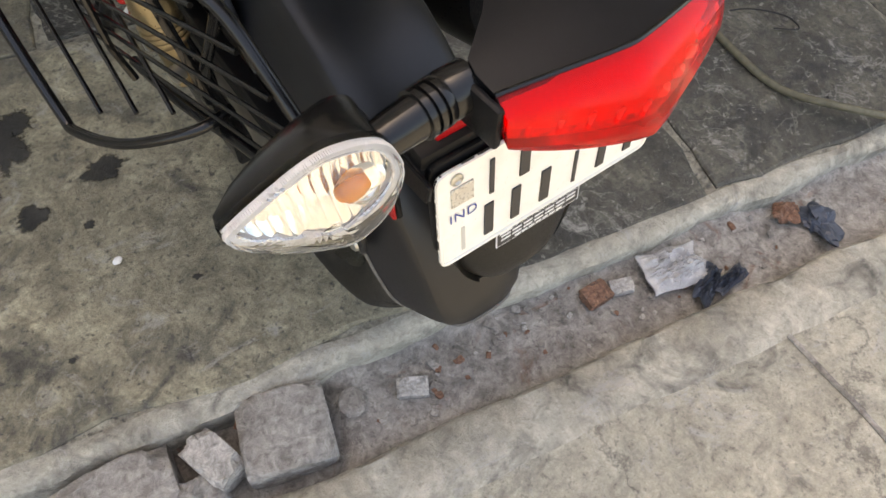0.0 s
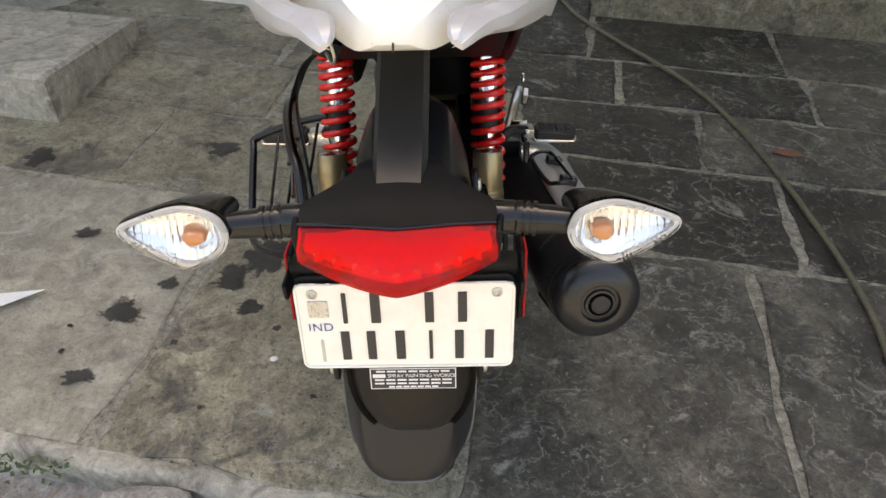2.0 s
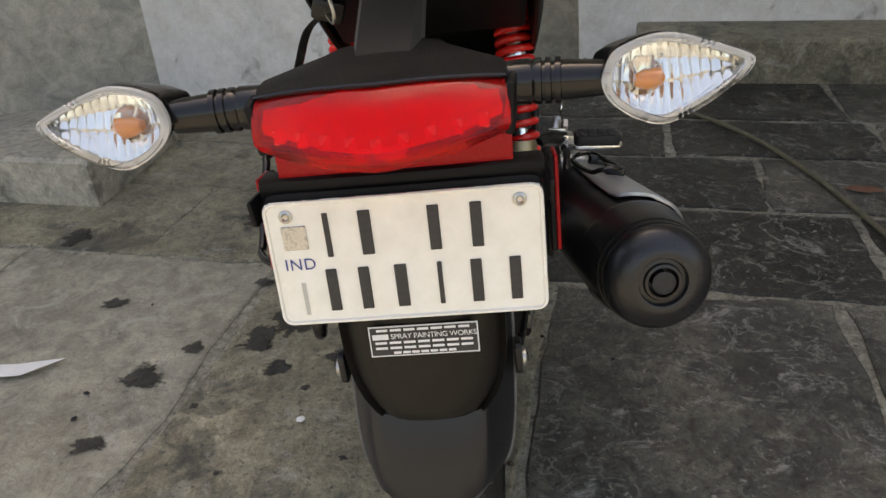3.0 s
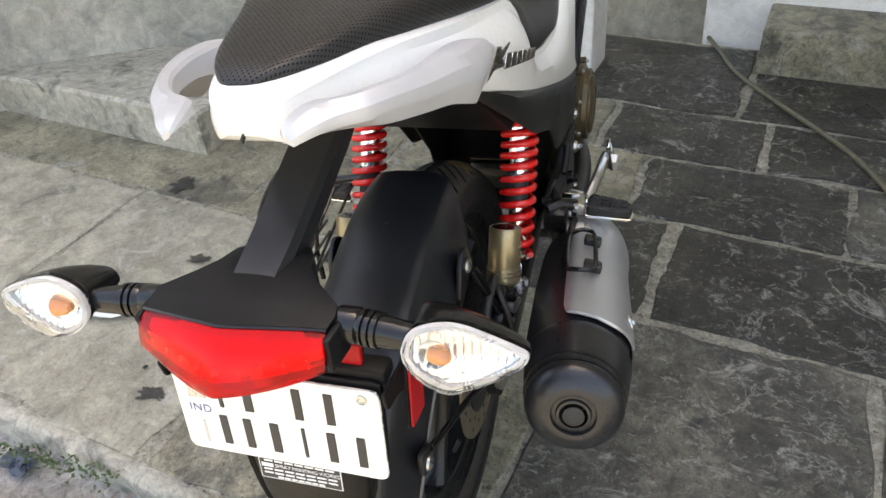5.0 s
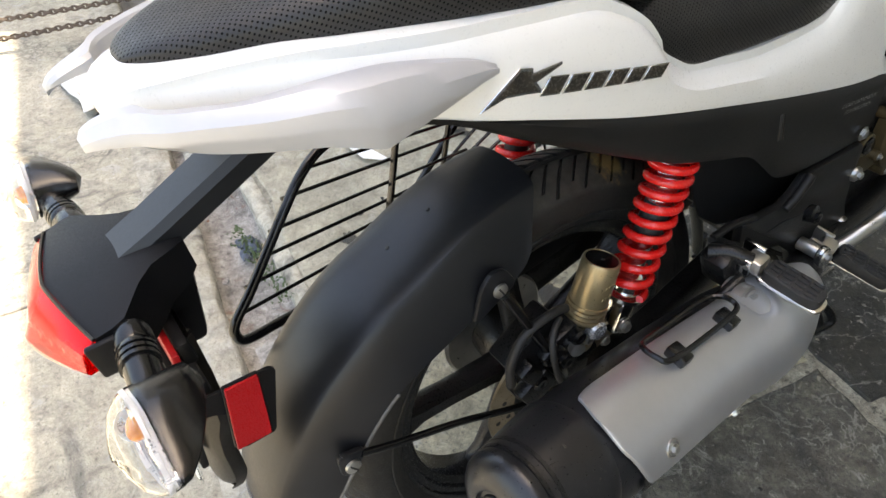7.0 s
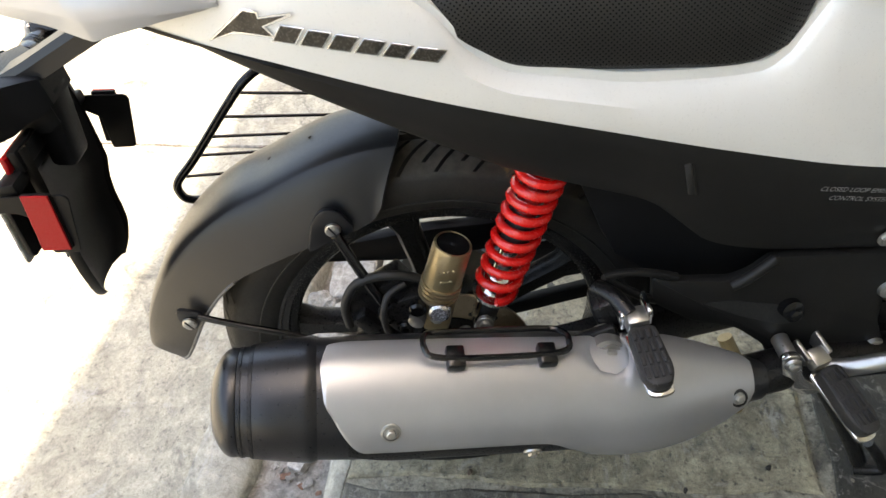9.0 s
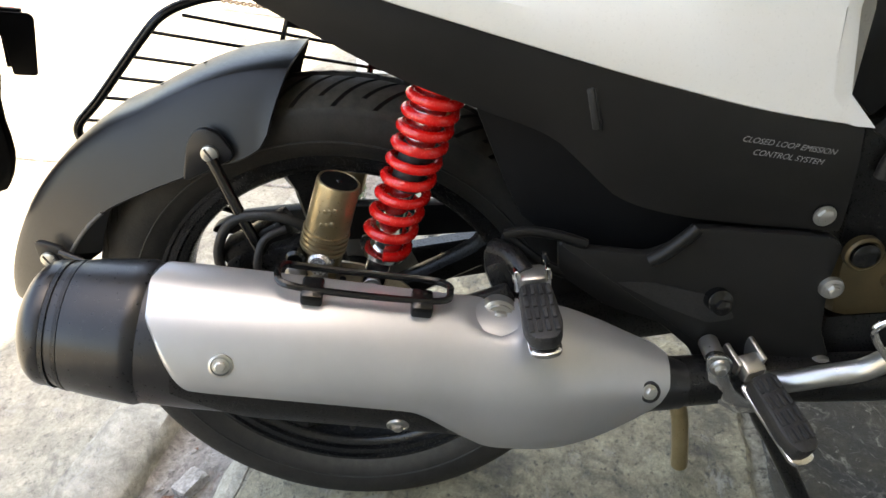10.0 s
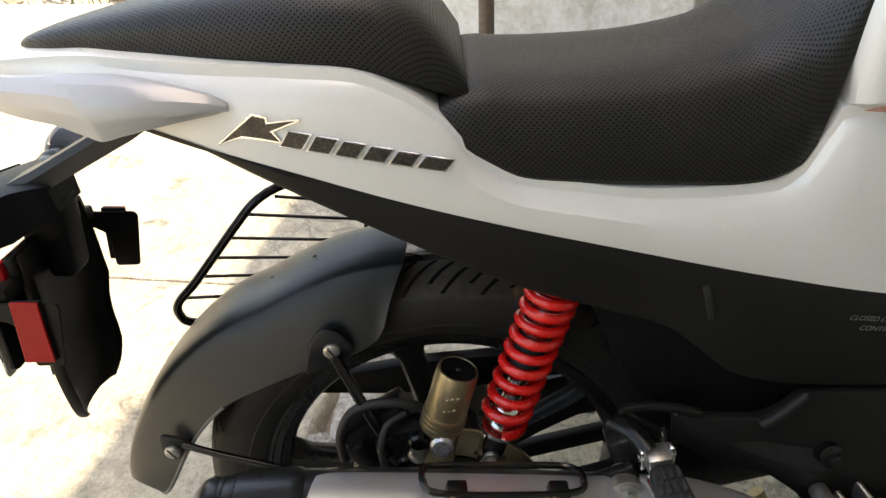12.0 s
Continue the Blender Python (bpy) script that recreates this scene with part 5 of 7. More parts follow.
    link("stem", v, f, DUSTY, t, "square black plastic stem", 25)
    rows = []
    for y, z, w, h in ((0.03, 0.765, 0.028, 0.03), (0.058, 0.765, 0.028, 0.03), (0.07, 0.765, 0.022, 0.024)):
        rows.append([(x * w, y, z + zz * h) for x, zz in ((-1, -1), (-1, 0.6), (-0.7, 1), (0.7, 1), (1, 0.6), (1, -1))])
    v, f = loft(rows)
    link("under_block", v, f, BLACK, t)


tail_light()


def indicator(sx):
    i = new("indicator")
    i.parent = bike
    prof = [(0.0, 0.0135), (0.016, 0.0145), (0.018, 0.0135)]
    for k in range(3):
        prof += [(0.020 + 0.006 * k, 0.0145), (0.0235 + 0.006 * k, 0.0145), (0.024 + 0.006 * k, 0.0125), (0.0258 + 0.006 * k, 0.0125)]
    prof += [(0.040, 0.0125), (0.056, 0.0115), (0.062, 0.011)]
    v, f = lathe(prof, (sx * 0.078, 0.012, 0.781), (sx, -0.12, 0), 28)
    link("stalk", v, f, GLOSS, i, "ribbed black rubber stalk")
    # diamond outline, pointed outwards
    out = rounded([(0.1345, 0.783), (0.140, 0.7985), (0.156, 0.8052), (0.172, 0.8072), (0.187, 0.8040), (0.212, 0.7955), (0.2285, 0.7885), (0.222, 0.780), (0.198, 0.7660), (0.176, 0.7575), (0.166, 0.7575), (0.151, 0.7635), (0.139, 0.773)], 0.009, 4)
    cx, cz = 0.178, 0.783

    def ring(y, s, inward=0.0):
        return [(sx * (cx - inward + (x - cx) * s), y + 0.003 + (x - cx) * 0.05 + (z - cz) * s * 0.3, cz + (z - cz) * s) for x, z in out]
    shell = [ring(0.026, 0.1, 0.027), ring(0.016, 0.55, 0.015), ring(0.006, 0.8, 0.005), ring(-0.0065, 0.955), ring(-0.008, 1.0), ring(-0.001, 0.97), ring(0.010, 0.82, 0.006), ring(0.021, 0.61, 0.016), ring(0.029, 0.38, 0.026), ring(0.032, 0.12, 0.03)]
    v, f = loft(shell)
    link("pod", v, f, GLOSS, i, "gloss black pod")
    lens = [ring(-0.006, 1.0), ring(-0.012, 1.005), ring(-0.018, 0.96), ring(-0.0215, 0.88), ring(-0.026, 0.74), ring(-0.030, 0.48), ring(-0.032, 0.2), ring(-0.0323, 0.02)]
    lens_in = [ring(-0.0313, 0.02), ring(-0.031, 0.2), ring(-0.029, 0.48), ring(-0.025, 0.73), ring(-0.0205, 0.86), ring(-0.017, 0.93), ring(-0.012, 0.975), ring(-0.007, 0.975)]
    v, f = loft(lens + lens_in, True, False, True)
    ln = link("lens", v, f, CLEARLENS, i, "clear lens with a ribbed rim", 18)
    ln.visible_shadow = False
    # bowl of upright flutes, open to the lens
    xo = sorted(out, key=lambda p: p[0])
    upper = sorted([p for p in out if p[1] >= 0.784], key=lambda p: p[0])
    lower = sorted([p for p in out if p[1] <= 0.787], key=lambda p: p[0])
    flutes, per = 13, 6
    rows = []
    for k in range(flutes * per + 1):
        x = xo[0][0] + (xo[-1][0] - xo[0][0]) * (0.055 + 0.89 * k / (flutes * per))
        zt = cz + 0.89 * (float(np.interp(x, [p[0] for p in upper], [p[1] for p in upper])) - cz)
        zb = cz + 0.89 * (float(np.interp(x, [p[0] for p in lower], [p[1] for p in lower])) - cz)
        phase = 2 * (k % per) / per - 1
        bulge = 0.0019 * (1 - phase * phase)
        col = []
        # lower tier, ledge, upper tier leaning back
        for q, back in ((0.0, 0.0), (0.14, 0.002), (0.42, 0.0052), (0.45, 0.0018), (0.72, 0.0045), (0.75, 0.002), (0.95, 0.003), (1.0, 0.0)):
            z = zb + (zt - zb) * q
            deep = 0.003 * (1 - (2 * q - 1) ** 2) * (1 - ((x - cx) / 0.055) ** 2)
            col.append((sx * x, -0.0085 + deep + back - (bulge if 0 < q < 1 else 0) + (x - cx) * 0.05 + (z - cz) * 0.3, z))
        rows.append(col)
    v, f = loft(rows, False, False)
    link("reflector_bowl", v, f, BOWL, i, "fluted chrome bowl", 30)
    v, f = loft([ring(-0.010, 0.975), ring(-0.0135, 0.93), ring(-0.0130, 0.885), ring(-0.009, 0.875)], True, False)
    link("rim_band", v, f, RIMRIB, i, "pale ribbed band inside the lens edge", 30)
    edge = ring(-0.0135, 0.885)
    v, f = tube([Vector(p) for p in edge], 0.0013, 8, True)
    link("bezel", v, f, BEZEL, i, "silver ring round the bowl")
    # ribs round the rim
    for k in range(0, len(out)):
        x, z = out[k]
        x2, z2 = out[(k + 1) % len(out)]
        for t in (0.0, 0.33, 0.66):
            px, pz = x + (x2 - x) * t, z + (z2 - z) * t
            q = 0.935
            part("rim_rib", block((0.0009, 0.003, 0.0052), pose(sx * (cx + (px - cx) * q), -0.0105 + (px - cx) * 0.05 + (pz - cz) * 0.28, cz + (pz - cz) * q, 0, sx * math.degrees(math.atan2(px - cx, pz - cz)), 0), 0, 1), RIMRIB, ln)
    v, f = lathe([(-0.008, 0.003), (-0.004, 0.0048), (0.002, 0.0054), (0.006, 0.0048), (0.008, 0.003), (0.009, 0.0)], (sx * 0.164, -0.0115, 0.783), (sx, -0.1, 0), 20)
    link("bulb", v, f, AMBER, i, "amber bulb")
    v, f = lathe([(0.0, 0.0115), (-0.004, 0.0112), (-0.008, 0.0095), (-0.011, 0.006), (-0.012, 0.0005)], (sx * 0.160, -0.010, 0.785), (0, 1, 0), 28)
    dome = link("bulb_dome", v, f, CLEARLENS, i, "clear dome before the bulb")
    dome.visible_shadow = False


indicator(1)
indicator(-1)


def number_plate():
    p = new("number_plate")
    p.parent = bike
    # local x right, y up the plate, z towards the rear
    M = Matrix.Translation((0, 0.0, 0.6635)) @ Matrix(((1, 0, 0, 0), (0, 0.166, -0.986, 0), (0, 0.986, 0.166, 0), (0, 0, 0, 1)))
    w, h = 0.0995, 0.0485
    rect = rounded([(-w, -h), (w, -h), (w, h), (-w, h)], 0.008)
    base = part("sheet", extruded(rect, 0.0015, M, 0.0004, 1), PLATEWHITE, p, "white number plate with a worn black edge")
    rim = rounded([(-w, -h), (w, -h), (w, h), (-w, h)], 0.008, 6)
    pts = [M @ Vector((x * 0.985, y * 0.97, 0.0016)) for x, y in rim]
    v, f = tube(pts, 0.0016, 6, True)
    link("raised_rim", v, f, PLATEWHITE, p)
    random.seed(5)
    for k in range(len(rim)):
        a, b = Vector((rim[k][0], rim[k][1], 0.0012)), Vector((rim[(k + 1) % len(rim)][0], rim[(k + 1) % len(rim)][1], 0.0012))
        m = max(1, int((b - a).length / 0.012))
        for j in range(m):
            if random.random() < 0.75:
                q0, q1 = a.lerp(b, (j + random.uniform(0, 0.2)) / m), a.lerp(b, (j + random.uniform(0.75, 1)) / m)
                v, f = tube([M @ (q0 * 0.997), M @ (q1 * 0.997)], random.uniform(0.0004, 0.0009), 5)
                link("worn_edge", v, f, INK, p)
    # characters stand as plain embossed bars
    def bar(x, y, bw, bh, mat, nm):
        part(nm, block((bw, bh, 0.0016), M @ pose(x, y, 0.0020), 0.0005, 1), mat, p)
    for x, bw in ((-0.055, 0.006), (-0.027, 0.013), (0.022, 0.012), (0.052, 0.012)):
        bar(x, 0.0215, bw * 0.68, 0.0335, INK, "character_bar")
    for x, bw in ((-0.057, 0.012), (-0.033, 0.012), (-0.006, 0.013), (0.0225, 0.005), (0.049, 0.012), (0.077, 0.012)):
        bar(x, -0.0215, bw * 0.68, 0.0335, INK, "character_bar")
    bar(-0.079, 0.021, 0.018, 0.018, HOLO, "hologram")
    part("serial_bar", block((0.003, 0.026, 0.0006), M @ pose(-0.079, -0.0275, 0.0017), 0), GREYINK, p)
    writing("country_letters", "IND", 0.0125, M @ pose(-0.0785, 0.0, 0.0021), BLUEINK, p, 1.1)
    for x in (-0.083, 0.083):
        c = M @ Vector((x, 0.0375, 0.0016))
        v, f = lathe([(0, 0.005), (0.0012, 0.0048), (0.002, 0.003), (0.0008, 0.0018)], c, M.to_3x3() @ Vector((0, 0, 1)), 18)
        link("rivet", v, f, STEEL, p)


number_plate()


def plate_holder():
    h = new("plate_holder")
    h.parent = bike
    # fender flap under the plate: shallow trough, rounded tip with a rim
    rows = []
    for z, y, w, d in ((0.742, 0.03, 0.07, 0.02), (0.70, 0.026, 0.075, 0.022), (0.64, 0.014, 0.076, 0.026), (0.615, 0.004, 0.068, 0.028), (0.59, -0.001, 0.0675, 0.028), (0.565, -0.003, 0.067, 0.028), (0.548, -0.0045, 0.065, 0.028), (0.535, -0.006, 0.0615, 0.027), (0.522, -0.007, 0.056, 0.025), (0.511, -0.0075, 0.048, 0.022), (0.507, -0.0065, 0.043, 0.019)):
        half = [(0.0, 0.0), (0.4, 0.0015), (0.66, 0.006), (0.8, 0.012), (0.92, 0.022), (0.985, 0.6 * d), (1.0, d)]
        outer = [(x * w, y + q * (1 if d > 0.03 else d / 0.03), z) for x, q in [(-a, b) for a, b in half[::-1]] + half[1:]]
        inner = [(x * 0.965, yy + 0.003, zz) for x, yy, zz in outer[::-1]]
        rows.append(outer + inner)
    v, f = loft(rows)
    link("fender_flap", v, f, FLAP, h, "brownish black plastic fender flap with a cut-off tip", 70)
    # plate behind the number plate, ledge and red reflector strip
    back = rounded([(-0.098, 0.622), (0.098, 0.622), (0.1, 0.716), (-0.1, 0.716)], 0.01)
    bm = extruded([(x, z) for x, z in back], 0.006, Matrix(((1, 0, 0, 0), (0, 0.166, 0.986, -0.107), (0, 0.986, -0.166, 0.0093), (0, 0, 0, 1))), 0.0015)
    part("backing", bm, BLACK, h)
    part("ledge", block((0.205, 0.022, 0.016), pose(0, 0.027, 0.715), 0.004), BLACK, h)
    part("reflector_strip", block((0.168, 0.006, 0.022), pose(-0.003, 0.026, 0.7305, -8, 0, 0), 0.0015), REFLECTOR, h, "red reflector strip over the plate")
    part("strip_holder", block((0.16, 0.012, 0.026), pose(-0.003, 0.036, 0.732), 0.004), BLACK, h)
    for sx in (1, -1):
        arm = rounded([(0.0, 0.716), (0.083, 0.703), (0.087, 0.697), (0.064, 0.628), (0.034, 0.632), (0.040, 0.678), (0.026, 0.69), (0.002, 0.695)], 0.004, 3)
        part("side_bracket", extruded(arm, 0.003, yz(sx * 0.1055 - 0.0015), 0.0006, 1), BLACK, h)
        face = [(0.029, 0.642), (0.060, 0.637), (0.072, 0.7085), (0.0445, 0.7135)]
        part("reflector_back", extruded([(y + 0.001 * k, z) for k, (y, z) in zip((-1, 1, 1, -1), face)], 0.004, yz(sx * 0.108 - 0.002), 0.0008, 1), BLACK, h)
        part("side_reflector", extruded(face, 0.003, yz(sx * 0.1117 - 0.0015), 0.0008, 1), REFLECTOR, h, "red side reflector")
    part("strut", block((0.045, 0.03, 0.10), pose(0, 0.055, 0.735, -12, 0, 0), 0.008), BLACK, h)
    # sticker under the plate
    st = new("sticker")
    st.parent = h
    S = Matrix.Translation((0.003, -0.0022, 0.589)) @ Matrix(((1, 0, 0, 0), (0, 0.18, -0.984, 0), (0, 0.984, 0.18, 0), (0, 0, 0, 1)))
    part("label_sheet", block((0.085, 0.026, 0.0008), S, 0), STICKER, st, "white printed business label")
    part("label_ground", block((0.083, 0.0238, 0.0008), S @ pose(0, 0, 0.0003), 0), INK, st)
    writing("label_words", "SPRAY PAINTING WORKS", 0.0062, S @ pose(0.008, 0.0042, 0.0011), STICKER, st, 0.92)
    part("label_bar", block((0.0125, 0.0045, 0.0004), S @ pose(-0.0335, 0.0042, 0.0009), 0), STICKER, st)
    for y, w in ((0.0098, 0.074), (-0.001, 0.078), (-0.0055, 0.078), (-0.0098, 0.05)):
        for k in range(7):
            part("label_bar", block((w / 7 * 0.82, 0.0019, 0.0004), S @ pose(-w / 2 + (k + 0.5) * w / 7, y, 0.0009), 0), STICKER, st)


plate_holder()

# ---- bodywork: heights and half-widths along the bike ----
WY = [0.072, 0.079, 0.1, 0.15, 0.2, 0.3, 0.4, 0.5, 0.9, 1.2]
half_width = table(WY, [0.014, 0.028, 0.043, 0.066, 0.092, 0.127, 0.138, 0.142, 0.142, 0.142])
low_edge = table([0.072, 0.079, 0.103, 0.164, 0.201, 0.241, 0.345, 0.445, 0.539, 0.638, 0.766, 0.882, 0.97], [0.904, 0.896, 0.891, 0.88, 0.872, 0.858, 0.8145, 0.768, 0.727, 0.687, 0.637, 0.597, 0.575])
top_edge = table([0.072, 0.075, 0.081, 0.1, 0.184, 0.236, 0.309, 0.382, 0.431, 0.464, 0.493, 0.524, 0.555, 0.6, 0.67, 0.777, 0.812, 0.826, 0.86, 0.9, 0.97],
                 [0.914, 0.921, 0.926, 0.930, 0.929, 0.923, 0.911, 0.898, 0.887, 0.868, 0.843, 0.798, 0.773, 0.76, 0.742, 0.731, 0.755, 0.788, 0.79, 0.79, 0.79])


def tail_body():
    b = new("tail_body")
    b.parent = bike
    ys = [0.072, 0.0735, 0.0755, 0.079] + list(np.linspace(0.085, 0.25, 16)) + list(np.linspace(0.265, 0.46, 14)) + list(np.linspace(0.468, 0.56, 12)) + list(np.linspace(0.58, 0.78, 10)) + list(np.linspace(0.79, 0.968, 14))
    rows = []
    for y in ys:
        w, t, l = half_width(y), top_edge(y), low_edge(y)
        h = t - l
        half = [(0.0, t + 0.002), (w * 0.6, t + 0.001), (w * 0.84, t - 0.001), (w * 0.9, t - min(0.003, h * 0.08)), (w * 0.905, t - min(0.013, h * 0.2)), (w * 0.935, t - min(0.0165, h * 0.27)), (w * 0.965, t - min(0.026, h * 0.4)), (w * 1.0, l + h * 0.5), (w * 1.0, l + h * 0.155), (w * 0.985, l + 0.002), (w * 0.96, l), (0.0, l + (0.0 if y < 0.2 else 0.012))]
        ring = []
        for x, z in half + [(-x, z) for x, z in half[-2:0:-1]]:
            yy = y
            if y > 0.9:      # front edge notched back above the lower tip
                cut = float(np.interp(z, [0.575, 0.6, 0.636, 0.67, 0.75, 1.0], [0.968, 0.95, 0.919, 0.932, 0.955, 0.968]))
                yy = min(y, cut - 0.016) if y < 0.9675 else cut
                x *= 1.0 if y < 0.9675 or z < 0.6 else 0.945
            ring.append((x, yy, z))
        rows.append(ring)
    v, f = loft(rows)
    link("tail_panel", v, f, WHITE, b, "glossy white tail and side panel", 32)
    # seam down the middle of the tail
    part("seam", block((0.0016, 0.004, 0.016), pose(0, 0.0745, 0.905, -60, 0, 0), 0), RUBBER, b)
    # dark lower panels
    lowp = table([0.253, 0.341, 0.437, 0.484, 0.547, 0.621, 0.681, 0.712, 0.743, 0.775, 0.813, 0.959], [0.862, 0.797, 0.73, 0.698, 0.657, 0.62, 0.589, 0.556, 0.522, 0.506, 0.494, 0.467])
    for sx in (1, -1):
        rows = []
        for y in np.linspace(0.235, 0.958, 60):
            t, l, w = low_edge(y) + 0.006, min(lowp(y), low_edge(y) - 0.001), half_width(y)
            h = t - l
            prof = [(w * 0.94, t), (w * 0.975, t - 0.008), (w * 0.995, t - 0.3 * h), (w * 0.985, l + 0.35 * h), (w * 0.955, l + 0.08 * h), (w * 0.93, l), (w * 0.90, l + 0.004), (w * 0.88, t)]
            rows.append([(sx * x, y, z) for x, z in prof])
        v, f = loft(rows)
        sp = link("side_panel", v, f, GREYBLACK, b, "dark grey plastic lower side panel", 40)
        if sx > 0:
            # thin black block stands in for the shade inside the slot
            slot_shade = part("slot_shade", block((0.004, 0.007, 0.040), pose(0.1404, 0.717, 0.617, 9, 0, 0), 0.0018), RUBBER, sp)
            part("slot_lip", block((0.004, 0.002, 0.04), pose(0.1408, 0.7215, 0.616, 9, 0, 0), 0.0008), GREYBLACK, sp)
            v, f = bolt((0.1405, 0.937, 0.491), (1, 0, 0), 0.008, 0.005)
            link("bolt", v, f, STEEL, sp)
            side = Matrix(((0, 0, 1, 0.1428), (0.97, 0.24, 0, 0.897), (-0.24, 0.97, 0, 0.5745), (0, 0, 0, 1)))
            writing("emission_label", "CLOSED LOOP EMISSION", 0.0078, side @ pose(-0.003, -0.0075, 0), DECAL, sp, 1.0, 0.0, 0.3)
            writing("emission_label", "CONTROL SYSTEM", 0.0078, side @ pose(0.0, -0.0185, 0), DECAL, sp, 1.0, 0.0, 0.3)
    # badge: a row of slanted plain shapes
    bd = new("badge")
    bd.parent = b
    o, e = Vector((0, 0.335, 0.847)), Vector((0, 0.497, 0.797))
    ux = (e - o).normalized()
    uz = Vector((0, -ux.z, ux.y))

    def chip(pts, mat, off, nm):
        poly = [((o + ux * a + uz * c).y, (o + ux * a + uz * c).z) for a, c in pts]
        y0, y1 = min(q[0] for q in poly), max(q[0] for q in poly)
        k = (half_width(y1) - half_width(y0)) / (y1 - y0)
        lay = Matrix(((k, 0, 1, half_width(y0) - k * y0 + 0.0012 + off), (1, 0, 0, 0), (0, 1, 0, 0), (0, 0, 0, 1)))
        part(nm, extruded(poly, 0.0012, lay, 0.0003, 1), mat, bd)
    chip([(-0.0285, -0.0137), (0.0015, 0.0198), (0.0145, 0.0192), (0.0155, 0.0148), (0.0415, 0.0222), (0.0425, 0.0195), (0.0205, 0.0068), (0.0300, -0.0025), (0.0125, -0.0025), (-0.0065, -0.0035)], CHROME, 0.0, "outline_shape")
    chip([(-0.0245, -0.0112), (0.0023, 0.0178), (0.0128, 0.0172), (0.0138, 0.0125), (0.0385, 0.0197), (0.0172, 0.0067), (0.0258, -0.0008), (0.0118, -0.0006), (-0.0060, -0.0012)], BADGE, 0.0006, "letter_shape")
    for k in range(6):
        a, d = 0.0265 + 0.0232 * k, 0.0009 * k
        q = 0.0222 if k < 5 else 0.0275
        up, dn = 0.0108 - d, -0.0054 - 0.25 * d
        chip([(a - 0.001, dn), (a + 0.0062, up), (a + q + 0.0042, up - 0.0004), (a + q - 0.0026, dn - 0.0003)], CHROME, 0.0, "outline_shape")
        chip([(a + 0.0008, dn + 0.0012), (a + 0.0068, up - 0.0011), (a + q + 0.0024, up - 0.0014), (a + q - 0.0038, dn + 0.0010)], BADGE, 0.0006, "letter_shape")


tail_body()


def grab_rails():
    for sx in (1, -1):
        g = new("grab_rail")
        g.parent = bike
        ys = [0.050, 0.054, 0.062, 0.078, 0.090, 0.096, 0.115, 0.15, 0.18, 0.205, 0.218, 0.235, 0.26, 0.29, 0.31, 0.324]
        out = table(ys, [0.054, 0.060, 0.067, 0.079, 0.090, 0.095, 0.107, 0.126, 0.138, 0.146, 0.1485, 0.1485, 0.147, 0.143, 0.139, 0.134])
        inn = table(ys, [0.046, 0.043, 0.042, 0.044, 0.050, 0.066, 0.084, 0.102, 0.108, 0.110, 0.111, 0.113, 0.117, 0.121, 0.124, 0.127])
        tz = table(ys, [0.917, 0.921, 0.924, 0.926, 0.926, 0.926, 0.925, 0.922, 0.920, 0.917, 0.915, 0.912, 0.905, 0.894, 0.885, 0.876])
        cz = table(ys, [0.911, 0.913, 0.914, 0.913, 0.911, 0.910, 0.908, 0.902, 0.897, 0.890, 0.884, 0.882, 0.880, 0.877, 0.875, 0.872])
        bz = table(ys, [0.911, 0.911, 0.910, 0.907, 0.904, 0.902, 0.895, 0.887, 0.880, 0.869, 0.8635, 0.8655, 0.867, 0.868, 0.868, 0.869])
        rows = []
        for y in sorted(set(list(np.linspace(0.05, 0.324, 44)) + ys)):
            a, c, t, m, l = out(y), inn(y), tz(y), cz(y), bz(y)
            w = a - c
            ring = [(c, t - 0.003), (c + 0.12 * w, t), (c + 0.5 * w, t + 0.0005), (c + 0.74 * w, t - 0.003), (c + 0.94 * w, m + 0.55 * (t - m)), (a, m + 0.002), (a - 0.0005, m - 0.002), (a - 0.006, l + 0.001), (a - 0.009, l), (c + 0.25 * w, l + 0.35 * (t - l)), (c, l + 0.5 * (t - l))]
            rows.append([(sx * x, y, z) for x, z in ring])
        v, f = loft(rows)
        link("rail", v, f, SILVER, g, "silver painted cast grab rail", 28)


grab_rails()


